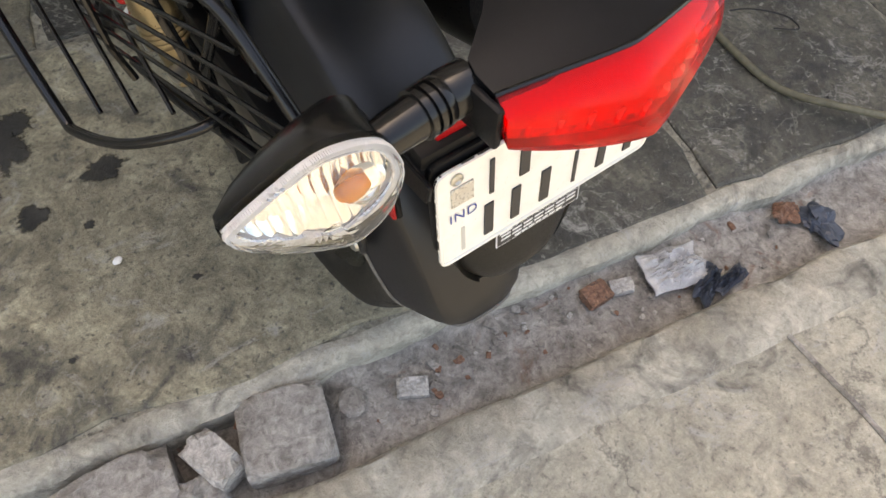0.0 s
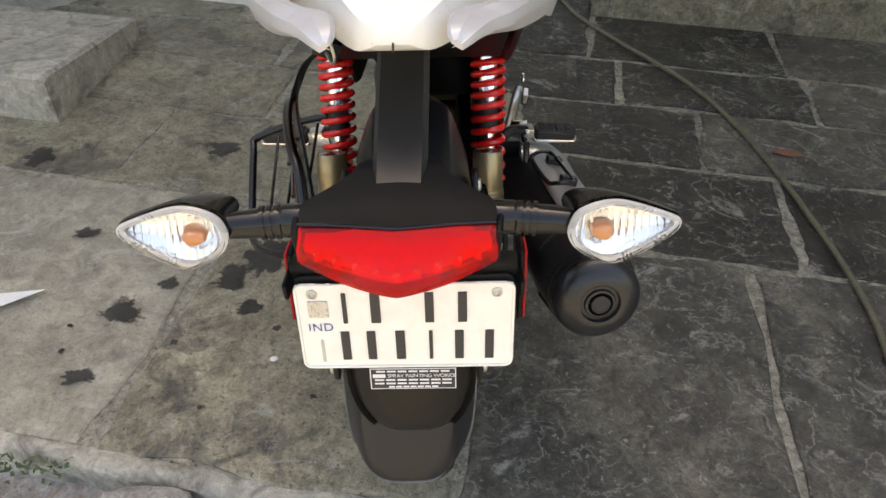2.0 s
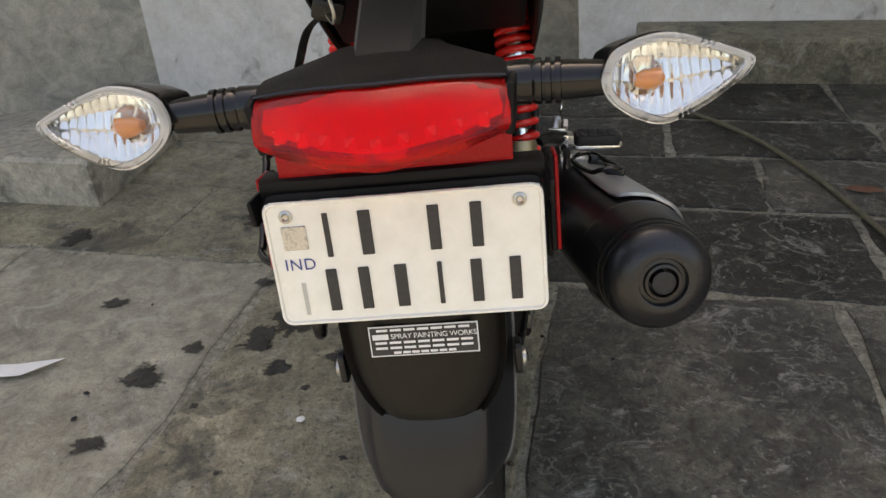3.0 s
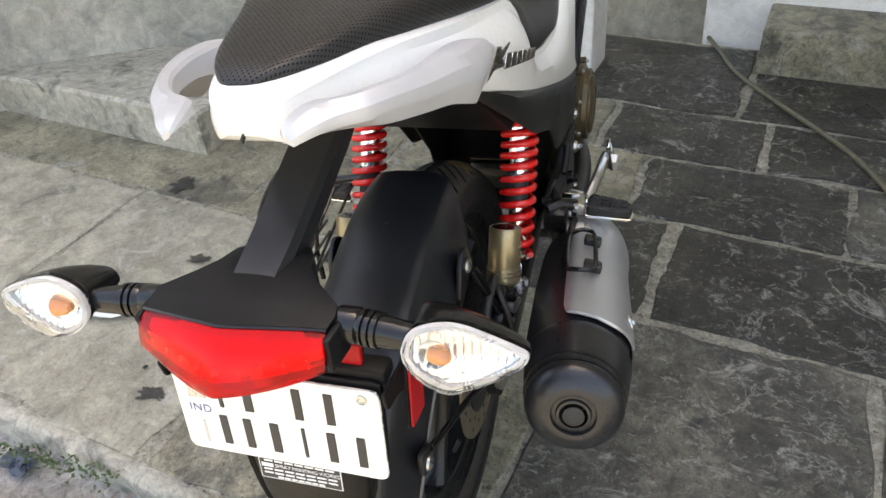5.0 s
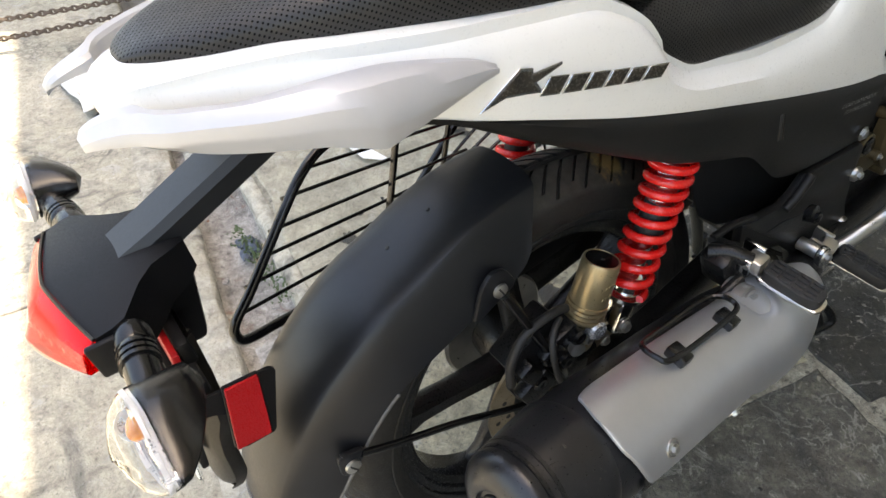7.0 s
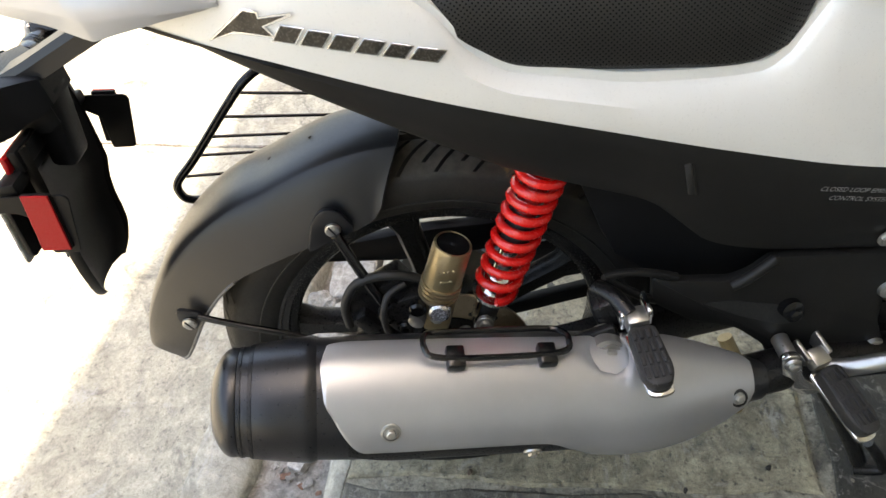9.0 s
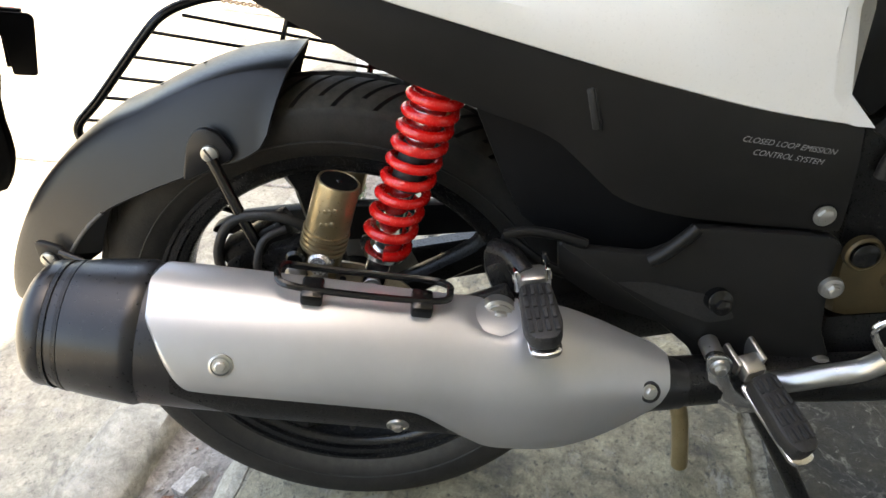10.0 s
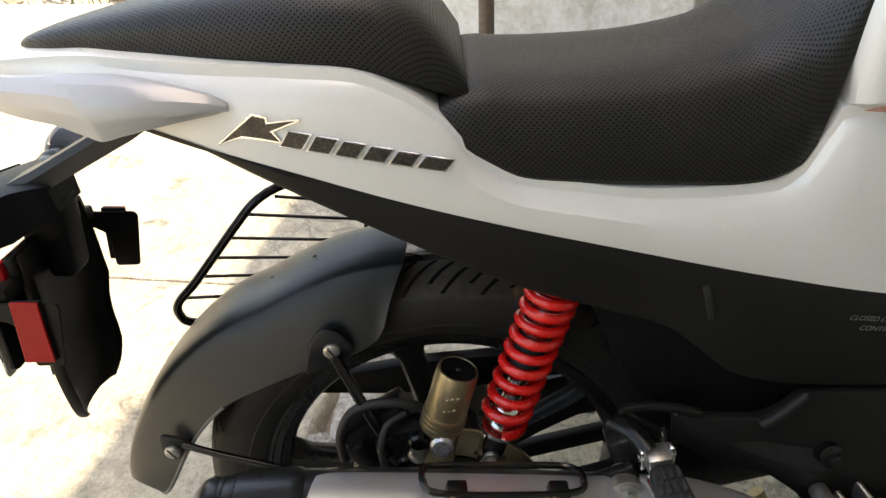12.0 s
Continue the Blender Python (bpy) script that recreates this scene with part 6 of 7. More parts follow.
def seats():
    def cushion(name, ys, crown, rim, wid, label, tuck=0.006, full=0.5, pitch=0.0036, shift=lambda y: 0.0):
        rows, us = [], np.linspace(-1, 1, 37)
        lay = []
        for y in ys:
            c, r, w = crown(y), rim(y), wid(y)
            ring, uv, run, prev = [], [], 0.0, None
            for u in us:
                a = abs(u)
                x = w * math.sin(min(a, 1) * math.pi / 2) ** 0.9 * (1 if u > 0 else -1) if a else 0.0
                z = r + (c - r) * max(0.0, 1 - a ** (2.6 + full)) ** 0.62
                p = Vector((x, 0, z))
                run += (p - prev).length if prev is not None else 0
                prev = p
                ring.append((x + shift(y), y, z))
                uv.append(run)
            mid = uv[len(uv) // 2]
            lay += [(y / pitch, (q - mid) / pitch) for q in uv]
            rows.append(ring)
        v, f = loft(rows, False, False)
        n0 = len(v)
        base = [[(shift(y) + (x - shift(y)) * 0.96, y, rim(y) - tuck) for x, y, _ in (r[0], r[-1])] for r, y in zip(rows, ys)]
        m = len(us)
        for i, bpair in enumerate(base):
            v += [Vector(bpair[0]), Vector(bpair[1])]
            lay += [(0.5, 0.5), (0.5, 0.5)]
        for i in range(len(ys) - 1):
            f += [(i * m, n0 + 2 * i, n0 + 2 * i + 2, (i + 1) * m), (i * m + m - 1, (i + 1) * m + m - 1, n0 + 2 * i + 3, n0 + 2 * i + 1), (n0 + 2 * i, n0 + 2 * i + 1, n0 + 2 * i + 3, n0 + 2 * i + 2)]
        f += [tuple(range(m)) + (n0 + 1, n0), tuple(range((len(ys) - 1) * m, len(ys) * m))[::-1] + (n0 + 2 * len(ys) - 2, n0 + 2 * len(ys) - 1)]
        return link(name, v, f, SEAT, bike, label, 60, lay)

    py = [0.0995, 0.101, 0.104, 0.108, 0.116, 0.128, 0.145, 0.18, 0.222, 0.28, 0.331, 0.38, 0.43, 0.465, 0.49, 0.51, 0.522]
    cushion("pillion_seat", [0.0995, 0.1, 0.101, 0.1025, 0.104, 0.106] + list(np.linspace(0.108, 0.15, 12)) + list(np.linspace(0.16, 0.42, 20)) + list(np.linspace(0.43, 0.522, 16)),
            table(py, [0.932, 0.9345, 0.9365, 0.9385, 0.941, 0.9435, 0.946, 0.950, 0.9535, 0.9565, 0.957, 0.956, 0.950, 0.938, 0.921, 0.893, 0.868]),
            table(py, [0.9315, 0.931, 0.931, 0.931, 0.931, 0.931, 0.930, 0.928, 0.9235, 0.917, 0.909, 0.899, 0.886, 0.873, 0.861, 0.850, 0.846]),
            table(py, [0.007, 0.013, 0.018, 0.0225, 0.030, 0.038, 0.0475, 0.0615, 0.078, 0.099, 0.113, 0.12, 0.122, 0.122, 0.12, 0.116, 0.112]), "black perforated vinyl pillion seat", shift=table([0.1, 0.13, 0.22], [-0.012, -0.009, 0.0]))
    ry = [0.495, 0.51, 0.53, 0.56, 0.61, 0.7, 0.76, 0.8, 0.83, 0.86, 0.9]
    cushion("rider_seat", list(np.linspace(0.495, 0.56, 12)) + list(np.linspace(0.57, 0.9, 34)),
            table(ry, [0.846, 0.854, 0.855, 0.850, 0.843, 0.836, 0.839, 0.852, 0.872, 0.905, 0.955]),
            table(ry, [0.828, 0.806, 0.79, 0.771, 0.759, 0.742, 0.733, 0.742, 0.812, 0.893, 0.945]),
            table(ry, [0.124, 0.128, 0.13, 0.131, 0.131, 0.131, 0.131, 0.13, 0.127, 0.12, 0.112]), "black perforated vinyl rider seat", full=0.9, pitch=0.0036)


seats()


def tank_and_engine():
    t = new("fuel_tank")
    t.parent = bike
    rows = []
    for y, w, z0, z1 in ((0.836, 0.134, 0.786, 0.845), (0.844, 0.140, 0.783, 0.878), (0.852, 0.1425, 0.781, 0.905), (0.866, 0.1435, 0.777, 0.945), (0.90, 0.1435, 0.770, 0.985), (0.96, 0.144, 0.765, 1.015), (1.05, 0.147, 0.77, 1.035), (1.15, 0.145, 0.78, 1.03), (1.24, 0.12, 0.8, 1.0)):
        rows.append([(x * w, y, z0 + (z1 - z0) * q) for x, q in ((0, 0), (0.9, 0.0), (1.0, 0.08), (1.0, 0.4), (0.93, 0.75), (0.7, 0.94), (0.35, 1.0), (0, 1.02), (-0.35, 1.0), (-0.7, 0.94), (-0.93, 0.75), (-1.0, 0.4), (-1.0, 0.08), (-0.9, 0))])
    v, f = loft(rows)
    link("tank_shell", v, f, WHITE, t, "glossy white fuel tank", 50)
    for mat, pts in ((ORANGE, [(0.838, 0.7875), (0.875, 0.7785), (0.927, 0.7695), (0.99, 0.7695), (0.99, 0.80), (0.922, 0.796), (0.875, 0.791)]), (SAND, [(0.869, 0.7935), (0.895, 0.798), (0.914, 0.844), (0.8915, 0.853), (0.876, 0.818)])):
        part("graphic", extruded(pts, 0.001, yz(0.1436), 0), mat, t)
    # dark inset panel and frame ahead of the side panel
    part("inset_panel", extruded([(0.915, 0.64), (0.965, 0.585), (1.09, 0.71), (1.2, 0.8), (1.1, 0.82), (0.94, 0.77), (0.93, 0.68)], 0.01, yz(0.122), 0.002), GLOSS, t, "gloss black inset panel")
    part("shroud", extruded([(0.968, 0.572), (1.0, 0.55), (1.1, 0.62), (1.25, 0.74), (1.2, 0.79), (1.09, 0.70)], 0.012, yz(0.128), 0.003), GREYBLACK, t, "dark plastic tank shroud")
    part("spar", block((0.2, 0.55, 0.12), pose(0, 0.75, 0.68, -20, 0, 0), 0.02), SATIN, t)
    # black fillers, added to block light through gaps under seat and panels
    part("undertray_light_block", extruded([(0.27, 0.845), (0.35, 0.79), (0.47, 0.70), (0.56, 0.69), (0.7, 0.62), (0.9, 0.5), (0.95, 0.6), (0.6, 0.72), (0.3, 0.87)], 0.232, yz(-0.116), 0.004), BLACK, t)
    part("gap_light_block", extruded([(0.54, 0.67), (0.61, 0.625), (0.668, 0.55), (0.70, 0.46), (0.72, 0.36), (0.765, 0.352), (0.83, 0.375), (0.95, 0.44), (0.95, 0.62)], 0.006, yz(-0.074), 0.002), BLACK, t)
    part("gap_light_block", extruded([(0.60, 0.66), (0.615, 0.60), (0.635, 0.53), (0.65, 0.49), (0.69, 0.45), (0.75, 0.42), (0.95, 0.40), (0.95, 0.62)], 0.006, yz(0.09), 0.002), BLACK, t)
    part("airbox", block((0.19, 0.2, 0.2), pose(0, 0.87, 0.57), 0.02), SATIN, t)
    en = new("engine")
    en.parent = bike
    part("sump", block((0.23, 0.32, 0.10), pose(0, 1.13, 0.30), 0.03), SATIN, en)
    part("crankcase", block((0.25, 0.3, 0.085), pose(0, 1.12, 0.39), 0.02), BRONZE, en, "bronze painted crankcase")
    c = Vector((0.118, 1.112, 0.427))
    v, f = lathe([(0, 0.088), (0.018, 0.088), (0.022, 0.084), (0.024, 0.078), (0.034, 0.076), (0.036, 0.070), (0.033, 0.066), (0.04, 0.062), (0.044, 0.045), (0.041, 0.042), (0.043, 0.0001)], c, (1, 0, 0), 56)
    link("clutch_cover", v, f, BRONZE, en, "round bronze painted clutch cover")
    for k in range(8):
        a = 2 * math.pi * k / 8 + 0.3
        p = c + Vector((0.012, 0.092 * math.cos(a), 0.092 * math.sin(a)))
        v, f = lathe([(-0.02, 0.009), (0.006, 0.009), (0.008, 0.007)], p, (1, 0, 0), 16)
        boss = link("boss", v, f, BRONZE, en)
        v, f = bolt(p + Vector((0.007, 0, 0)), (1, 0, 0), 0.0045, 0.005)
        link("bolt", v, f, STEEL, boss)
    part("upper_case", block((0.23, 0.26, 0.18), pose(0, 1.10, 0.49), 0.02), SATIN, en)
    v, f = lathe([(0, 0.019), (0.008, 0.019), (0.010, 0.0165), (0.009, 0.0145), (0.003, 0.014)], (0.122, 0.990, 0.436), (1, 0, 0), 28)
    cap = link("oil_cap", v, f, BRONZE, en)
    v, f = lathe([(0.002, 0.0135), (0.012, 0.0135), (0.014, 0.011), (0.014, 0.0001)], (0.122, 0.990, 0.436), (1, 0, 0), 24)
    link("cap_plug", v, f, GLOSS, cap)
    part("cylinder", block((0.16, 0.13, 0.16), pose(0, 1.19, 0.55, -20, 0, 0), 0.012), SATIN, en)
    for k in range(6):
        part("fin", block((0.19, 0.16, 0.006), pose(0, 1.165 + 0.008 * k, 0.5 + 0.02 * k, -20, 0, 0), 0.002, 1), SATIN, en)
    v, f = tube(smooth_path([(0.125, 0.99, 0.52), (0.128, 1.0, 0.548), (0.13, 1.05, 0.565), (0.125, 1.1, 0.56)]), 0.007)
    link("breather_hose", v, f, RUBBER, en)


tank_and_engine()


def frame_plate_and_pegs():
    fp = new("rider_frame_plate")
    fp.parent = bike
    outline = rounded([(0.684, 0.482), (0.7069, 0.470), (0.7727, 0.457), (0.7948, 0.464), (0.8193, 0.485), (0.9528, 0.464), (0.9635, 0.453), (0.957, 0.409), (0.961, 0.3458), (0.976, 0.306), (0.958, 0.275), (0.90, 0.268), (0.836, 0.300), (0.8231, 0.3335), (0.7878, 0.372), (0.759, 0.385), (0.7307, 0.3985), (0.6838, 0.440)], 0.007, 3)
    part("casting", extruded(outline, 0.014, yz(0.124), 0.003), GREYBLACK, fp, "satin black cast frame plate")
    for pts in ([(0.131, 0.632, 0.489), (0.133, 0.657, 0.4915), (0.133, 0.684, 0.485), (0.132, 0.712, 0.472)], [(0.131, 0.632, 0.489), (0.133, 0.652, 0.468), (0.133, 0.672, 0.450), (0.132, 0.69, 0.438)]):
        v, f = tube(smooth_path(pts, 5), 0.0075, 10, squash=0.7)
        link("fork_arm", v, f, GREYBLACK, fp)
    # black patch laid on the casting stands in for its shaded recess
    part("recess_shade", extruded(rounded([(0.742, 0.428), (0.778, 0.425), (0.85, 0.40), (0.868, 0.372), (0.84, 0.368), (0.79, 0.395)], 0.006, 3), 0.003, yz(0.1362), 0), RUBBER, fp)
    v, f = tube(smooth_path([(0.14, 0.775, 0.452), (0.142, 0.79, 0.462), (0.143, 0.812, 0.482), (0.142, 0.818, 0.487)], 4), 0.007)
    link("rib", v, f, GREYBLACK, fp)
    for y, z in ((0.959, 0.405), (0.964, 0.302)):
        v, f = join(lathe([(0, 0.0125), (0.005, 0.0115), (0.006, 0.0095)], (0.138, y, z), (1, 0, 0), 24), bolt((0.143, y, z), (1, 0, 0), 0.0065, 0.006))
        link("frame_bolt", v, f, STEEL, fp)
    v, f = join(lathe([(0, 0.014), (0.02, 0.013), (0.022, 0.01)], (0.13, 0.845, 0.398), (1, 0.1, 0.2), 20), bolt((0.15, 0.848, 0.398), (1, 0.1, 0.2), 0.008, 0.006))
    link("brake_switch", v, f, GLOSS, fp)

    def peg(a, b, width, nm, label, thick=0.016):
        """Foot peg from its hinge a to its tip b: metal core, ribbed rubber, chrome end."""
        p = new(nm)
        p.parent = bike
        tagged(p, label)
        a, b = Vector(a), Vector(b)
        x = (b - a).normalized()
        y = Vector((0, 0, 1)).cross(x).normalized()
        z = x.cross(y)
        M = Matrix((x, y, z)).transposed().to_4x4()
        L = (b - a).length
        M.translation = a
        poly = rounded([(0.012, -width * 0.42), (L * 0.8, -width * 0.5), (L, -width * 0.3), (L, width * 0.3), (L * 0.8, width * 0.5), (0.012, width * 0.42)], 0.008, 3)
        part("rubber", extruded(poly, thick, M @ pose(0, 0, -thick / 2), 0.003), RUBBER, p)
        n = 4
        for i in range(n):
            for j in (-1.5, -0.5, 0.5, 1.5):
                part("tread_block", block((L * 0.74 / n * 0.82, width * 0.13, 0.003), M @ pose(0.016 + L * 0.74 * (i + 0.5) / n, j * width * 0.21, thick / 2 + 0.0008), 0.0008, 1), RUBBER, p)
        part("core", extruded(rounded([(0.008, -width * 0.46), (L * 1.02, -width * 0.4), (L * 1.06, 0), (L * 1.02, width * 0.4), (0.008, width * 0.46)], 0.006, 3), 0.006, M @ pose(0, 0, -thick / 2 - 0.006), 0.002), CHROME, p, "bright metal under-plate")
        part("hinge", block((0.024, width * 0.7, 0.022), M @ pose(-0.003, 0, -0.002), 0.004), STEEL, p)
        for s in (-1, 1):
            part("fork", block((0.03, 0.006, 0.026), M @ pose(-0.016, s * width * 0.42, -0.002), 0.002), CHROME if nm == "pillion_peg" else STEEL, p)
        v, f = rod(M @ Vector((-0.006, -width * 0.52, 0)), M @ Vector((-0.006, width * 0.52, 0)), 0.004)
        link("hinge_pin", v, f, STEEL, p)
        return p

    pr = peg((0.184, 0.655, 0.467), (0.270, 0.660, 0.458), 0.036, "pillion_peg", "folding pillion foot peg with ribbed black rubber")
    v, f = tube(smooth_path([(0.135, 0.62, 0.476), (0.155, 0.636, 0.478), (0.178, 0.648, 0.47)]), 0.011, 12)
    link("arm", v, f, SATIN, pr)
    v, f = join(lathe([(0, 0.017), (0.028, 0.017), (0.03, 0.013)], (0.17, 0.620, 0.436), (1, 0, 0.08), 24), bolt((0.20, 0.621, 0.4385), (1, 0, 0.08), 0.010, 0.008))
    link("mount", v, f, STEEL, pr)
    part("lug", block((0.04, 0.03, 0.05), pose(0.148, 0.628, 0.455, 15, 0, 0), 0.008), SATIN, pr)
    peg((-0.19, 0.60, 0.50), (-0.285, 0.615, 0.492), 0.036, "pillion_peg", "folding pillion foot peg with ribbed black rubber")
    fr = peg((0.168, 0.880, 0.327), (0.256, 0.908, 0.292), 0.034, "rider_peg", "rider foot peg with ribbed black rubber", 0.02)
    v, f = join(lathe([(0, 0.0105), (0.042, 0.0105), (0.044, 0.009)], (0.14, 0.842, 0.343), (1, 0, 0), 24), bolt((0.183, 0.842, 0.343), (1, 0, 0), 0.0065, 0.006))
    link("mount", v, f, STEEL, fr)
    part("bracket", extruded(rounded([(0.8271, 0.352), (0.8342, 0.360), (0.8478, 0.3575), (0.8567, 0.3461), (0.8545, 0.3282), (0.861, 0.31), (0.8751, 0.2948), (0.8931, 0.2865), (0.8908, 0.2767), (0.8671, 0.275), (0.8458, 0.2917), (0.8335, 0.3166)], 0.005, 3), 0.010, yz(0.172), 0.0025), CHROME, fr, "chrome peg bracket")
    bp = new("brake_pedal")
    bp.parent = bike
    v, f = tube(smooth_path([(0.152, 0.872, 0.300), (0.17, 0.91, 0.308), (0.182, 0.948, 0.325), (0.19, 0.98, 0.338), (0.198, 0.998, 0.358), (0.203, 1.005, 0.366)]), 0.0085, 12, squash=1.35)
    link("lever", v, f, STEEL, bp, "bright metal brake lever")
    loop = [(0.205, 0.972, 0.402), (0.207, 0.988, 0.407), (0.21, 1.019, 0.364), (0.213, 1.044, 0.326), (0.211, 1.026, 0.314), (0.209, 0.996, 0.357), (0.206, 0.977, 0.385)]
    v, f = tube(smooth_path(loop, 5, True), 0.0035, 8, True)
    link("pad_loop", v, f, CHROME, bp)
    for k in range(5):
        part("pad_rib", block((0.022, 0.02, 0.003), pose(0.212, 1.008 + 0.0058 * k, 0.353 - 0.0078 * k, 35, 10, 0), 0.001, 1), STEEL, bp)
    st = new("centre_stand")
    st.parent = bike
    for sx, yo in ((1, 0.0), (-1, 0.0)):
        v, f = tube(smooth_path([(sx * 0.09, 0.90, 0.25), (sx * 0.11, 0.945, 0.16), (sx * 0.13, 0.985, 0.07), (sx * 0.14, 1.003, 0.02)]), 0.0115, 12)
        link("leg", v, f, SATIN, st)
        v, f = tube(smooth_path([(sx * 0.135, 1.012, 0.06), (sx * 0.145, 1.03, 0.03), (sx * 0.15, 1.035, 0.003), (sx * 0.14, 1.0, -0.004)]), 0.008, 10)
        link("foot", v, f, SATIN, st)
    v, f = rod((-0.1, 0.93, 0.2), (0.1, 0.93, 0.2), 0.01)
    link("cross_bar", v, f, SATIN, st)
    v, f = tube(smooth_path([(-0.02, 0.845, 0.16), (0.0, 0.862, 0.11), (0.003, 0.868, 0.05), (0.004, 0.87, -0.002)]), 0.012, 12)
    link("prop_leg", v, f, GOLD, st, "dull gold prop leg")
    # lower frame rail and side-stand bracket under the pegs
    v, f = tube(smooth_path([(0.09, 0.84, 0.33), (0.1, 0.9, 0.275), (0.1, 1.0, 0.262), (0.08, 1.2, 0.27)]), 0.016, 14)
    link("lower_rail", v, f, SATIN, fp)


frame_plate_and_pegs()


def saree_guard():
    g = new("saree_guard")
    g.parent = bike
    tagged(g, "black welded wire guard on the far side of the rear wheel")
    frame_pts = [(-0.165, 0.388, 0.686), (-0.164, 0.355, 0.692), (-0.156, 0.305, 0.693), (-0.145, 0.262, 0.690), (-0.133, 0.230, 0.680), (-0.126, 0.198, 0.655), (-0.113, 0.126, 0.589), (-0.107, 0.092, 0.561), (-0.107, 0.087, 0.541), (-0.110, 0.097, 0.526), (-0.12, 0.14, 0.513), (-0.14, 0.25, 0.487), (-0.165, 0.36, 0.46), (-0.18, 0.46, 0.44)]
    v, f = tube(smooth_path(frame_pts, 6), 0.0062, 10)
    link("frame_tube", v, f, GLOSS, g)
    for k, (y0, z0) in enumerate(((0.25, 0.693), (0.203, 0.6634), (0.174, 0.627), (0.147, 0.597), (0.121, 0.569), (0.096, 0.5374))):
        dz = -0.35 + 0.02 * k
        xa, xb = -0.137 - 0.22 * (y0 - 0.2), -0.137 - 0.22 * (0.5 - 0.2)
        v, f = rod((xa, y0, z0 + dz * (y0 - 0.2)), (xb, 0.5, z0 + dz * 0.3), 0.0024, 8)
        link("wire", v, f, GLOSS, g)
    v, f = tube([(-0.1975, 0.485, 0.625), (-0.198, 0.463, 0.561), (-0.198, 0.439, 0.49), (-0.19, 0.425, 0.45)], 0.0042, 8)
    link("upright", v, f, GLOSS, g)
    # flat strip bent up to the tail bracket
    strip = smooth_path([(-0.118, 0.374, 0.757), (-0.136, 0.378, 0.742), (-0.152, 0.386, 0.712), (-0.163, 0.386, 0.680), (-0.1585, 0.366, 0.630), (-0.153, 0.345, 0.580), (-0.1489, 0.3272, 0.54), (-0.145, 0.315, 0.495)], 5)
    v, f = loft([[(p[0] + a, p[1] + b, p[2]) for a, b in ((-0.0052, -0.002), (-0.004, -0.003), (0.004, -0.003), (0.0052, -0.002), (0.0052, 0.002), (0.004, 0.003), (-0.004, 0.003), (-0.0052, 0.002))] for p in strip])
    link("flat_stay", v, f, GLOSS, g, "flat black steel strip stay")
    part("stay_bracket", block((0.036, 0.022, 0.024), pose(-0.106, 0.374, 0.764, 0, 20, 0), 0.004), SATIN, g)
    loop = [(-0.13, 0.30, 0.49), (-0.175, 0.295, 0.49), (-0.235, 0.34, 0.462), (-0.27, 0.40, 0.44), (-0.275, 0.43, 0.445), (-0.277, 0.52, 0.515), (-0.272, 0.545, 0.53), (-0.2, 0.56, 0.55), (-0.13, 0.56, 0.56)]
    v, f = tube(smooth_path(loop, 6), 0.006, 10)
    link("foot_loop", v, f, GLOSS, g)
    for t in (0.25, 0.5, 0.75):
        v, f = rod((-0.15 - 0.12 * t, 0.305 + 0.12 * t, 0.49 - 0.045 * t), (-0.14 - 0.13 * t, 0.56 - 0.02 * t, 0.555 - 0.03 * t), 0.0026, 8)
        link("wire", v, f, GLOSS, g)
    v, f = rod((-0.160, 0.376, 0.652), (-0.1975, 0.481, 0.612), 0.0055, 10)
    link("cross_bar", v, f, SATIN, g)
    v, f = tube(smooth_path([(-0.1, 0.40, 0.80), (-0.098, 0.35, 0.79), (-0.094, 0.34, 0.765), (-0.1, 0.35, 0.755), (-0.115, 0.38, 0.77)], 5), 0.002, 6)
    link("helmet_hook", v, f, STEEL, g, "bright wire helmet hook")


saree_guard()

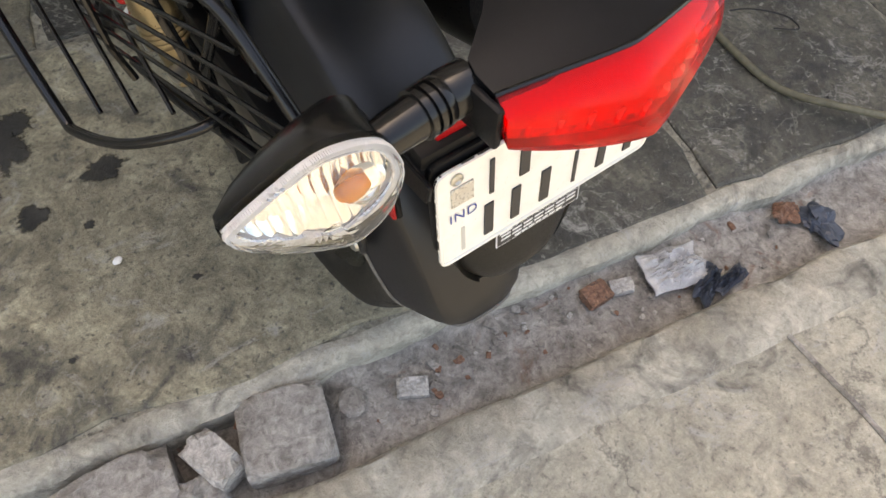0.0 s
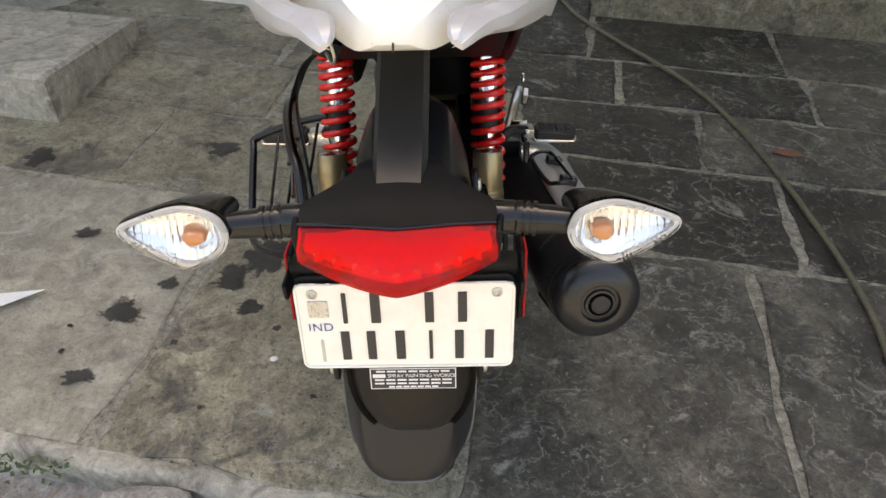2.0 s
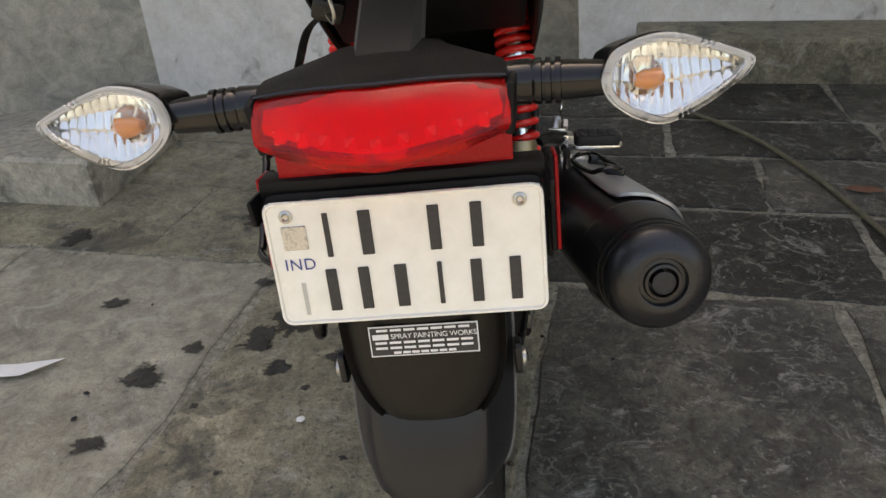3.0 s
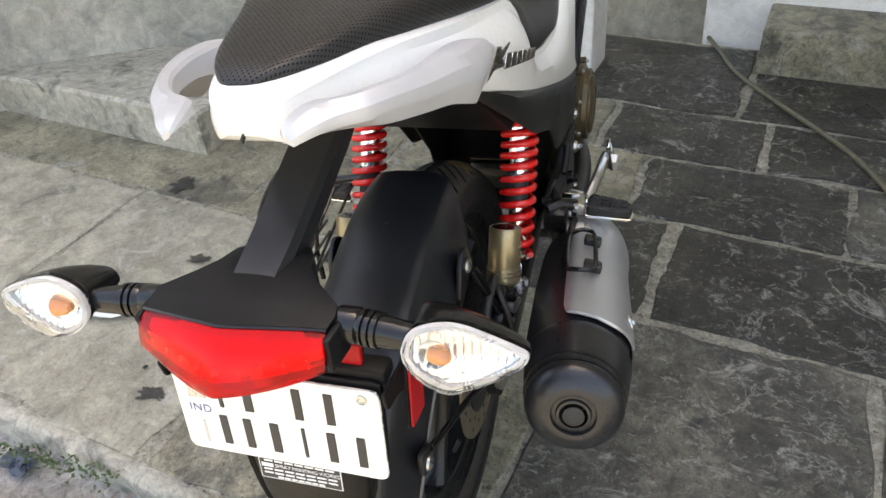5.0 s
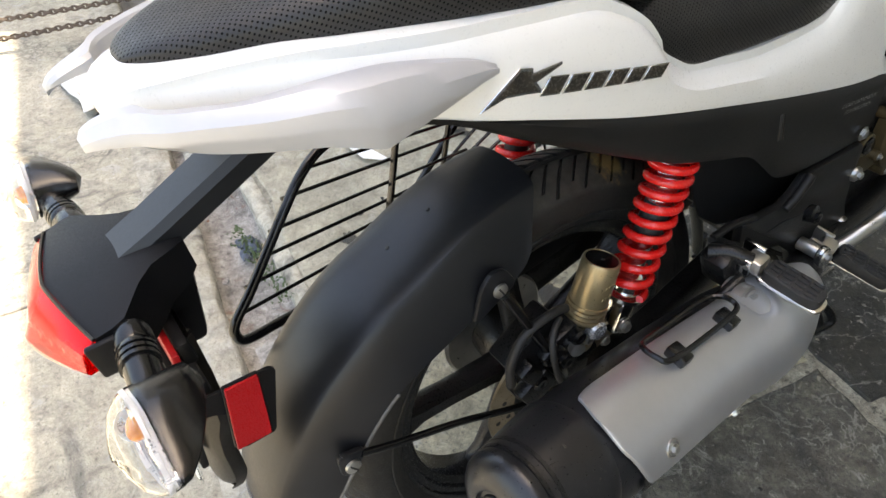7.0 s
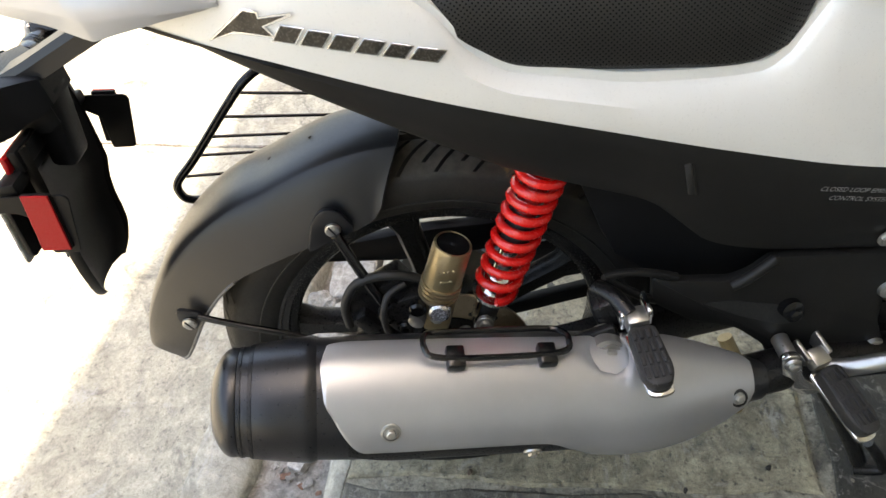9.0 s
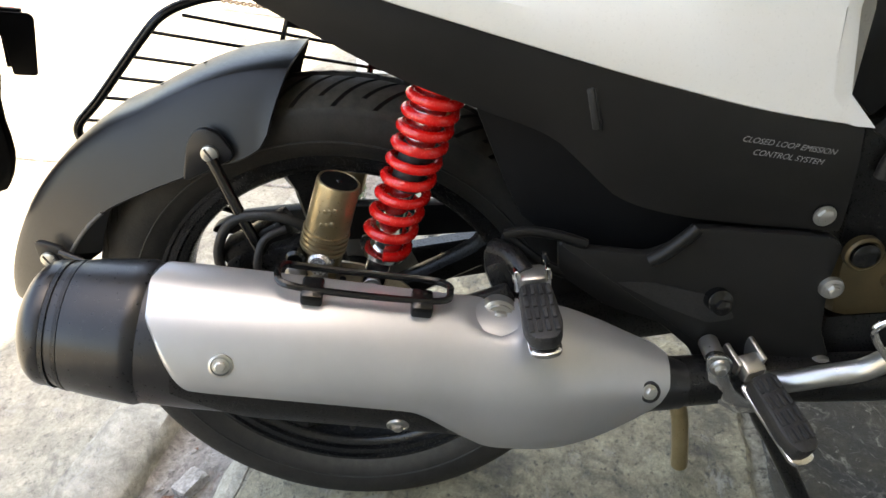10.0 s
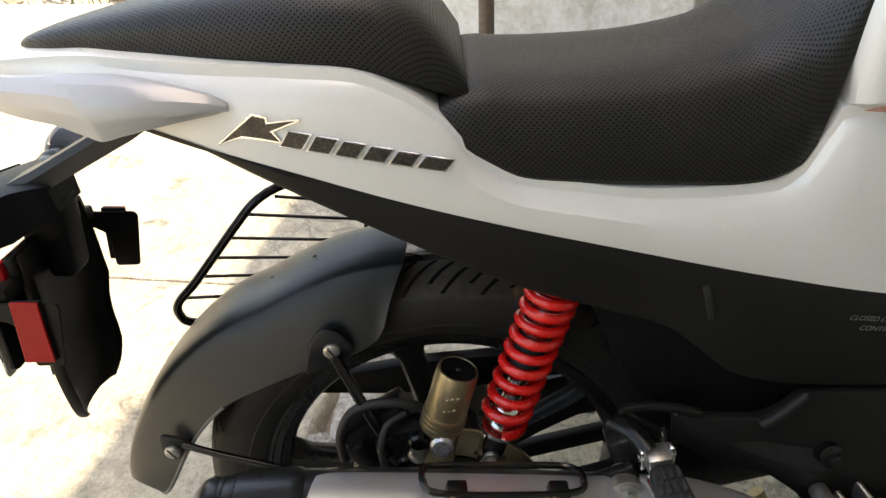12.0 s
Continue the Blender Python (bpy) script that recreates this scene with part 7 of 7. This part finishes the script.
# ---- paving slabs of the ramp ----
def slab_piece(u0, u1, v0, v1, mat, seed, lift):
    random.seed(seed)
    g = random.uniform(0.006, 0.012) + (0.004 if mat is DARKSLAB else 0)
    pts = []
    corners = [(u0 + g, v0 + g), (u1 - g, v0 + g), (u1 - g, v1 - g), (u0 + g, v1 - g)]
    for i in range(4):
        a, b = corners[i], corners[(i + 1) % 4]
        n = 14
        for k in range(n):
            t = k / n
            x, y = a[0] + (b[0] - a[0]) * t, a[1] + (b[1] - a[1]) * t
            pts.append((x + wobble(x + seed, y, 0.02, 5) + random.uniform(-0.004, 0.004), y + wobble(y + seed, x, 0.02, 5) + random.uniform(-0.004, 0.004)))
    me = bpy.data.meshes.new("slab")
    n = len(pts)
    cx, cy = sum(p[0] for p in pts) / n, sum(p[1] for p in pts) / n
    verts = [(x, y, -0.02) for x, y in pts] + [(x, y, lift - 0.003) for x, y in pts] + [(cx + (x - cx) * 0.985, cy + (y - cy) * 0.985, lift) for x, y in pts]
    faces = []
    for r in (0, 1):
        faces += [(r * n + i, r * n + (i + 1) % n, (r + 1) * n + (i + 1) % n, (r + 1) * n + i) for i in range(n)]
    faces.append(tuple(range(2 * n, 3 * n)))
    me.from_pydata(verts, [], faces)
    me.materials.append(mat)
    ob = new("slab", me)
    ob.parent = floor


ROWS_OF_SLABS = [
    (0.178, 0.97, [-2.5, -1.45, -0.69, 0.0, 0.62, 1.3, 2.3]),
    (0.97, 1.38, [-2.5, -1.1, -0.45, 0.13, 0.75, 1.4, 2.3]),
    (1.38, 1.72, [-2.5, -1.6, -0.8, -0.02, 0.55, 1.2, 2.3]),
    (1.72, 2.05, [-2.5, -0.9, -0.2, 0.3, 0.95, 1.5, 2.3]),
    (2.05, 2.66, [-2.5, -1.2, -0.6, 0.2, 0.9, 1.6, 2.3]),
]
seed = 0
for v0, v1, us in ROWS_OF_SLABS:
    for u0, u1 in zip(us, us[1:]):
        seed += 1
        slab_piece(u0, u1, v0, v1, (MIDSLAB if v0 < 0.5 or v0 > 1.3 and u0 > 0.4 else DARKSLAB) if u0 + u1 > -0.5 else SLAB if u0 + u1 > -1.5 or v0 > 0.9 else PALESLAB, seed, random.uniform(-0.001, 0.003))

# joints of the street paving
for a, b in (((0.55, -0.11), (0.62, -1.3)), ((0.1, -0.45), (1.5, -0.5)), ((-1.0, -0.11), (-0.95, -1.6))):
    pts = smooth_path([(a[0] + (b[0] - a[0]) * t + wobble(t * 3, a[0], 0.02, 2), a[1] + (b[1] - a[1]) * t + wobble(t * 3, a[1] + 4, 0.02, 2), 0.0) for t in np.linspace(0, 1, 12)], 3)
    vv, ff = tube([(x, y, 0.002 + wobble(x, y, 0.006, 3) + wobble(x, y, 0.003, 14)) for x, y, _ in pts], 0.005, 6)
    link("joint_line", vv, ff, DIRT, pave)
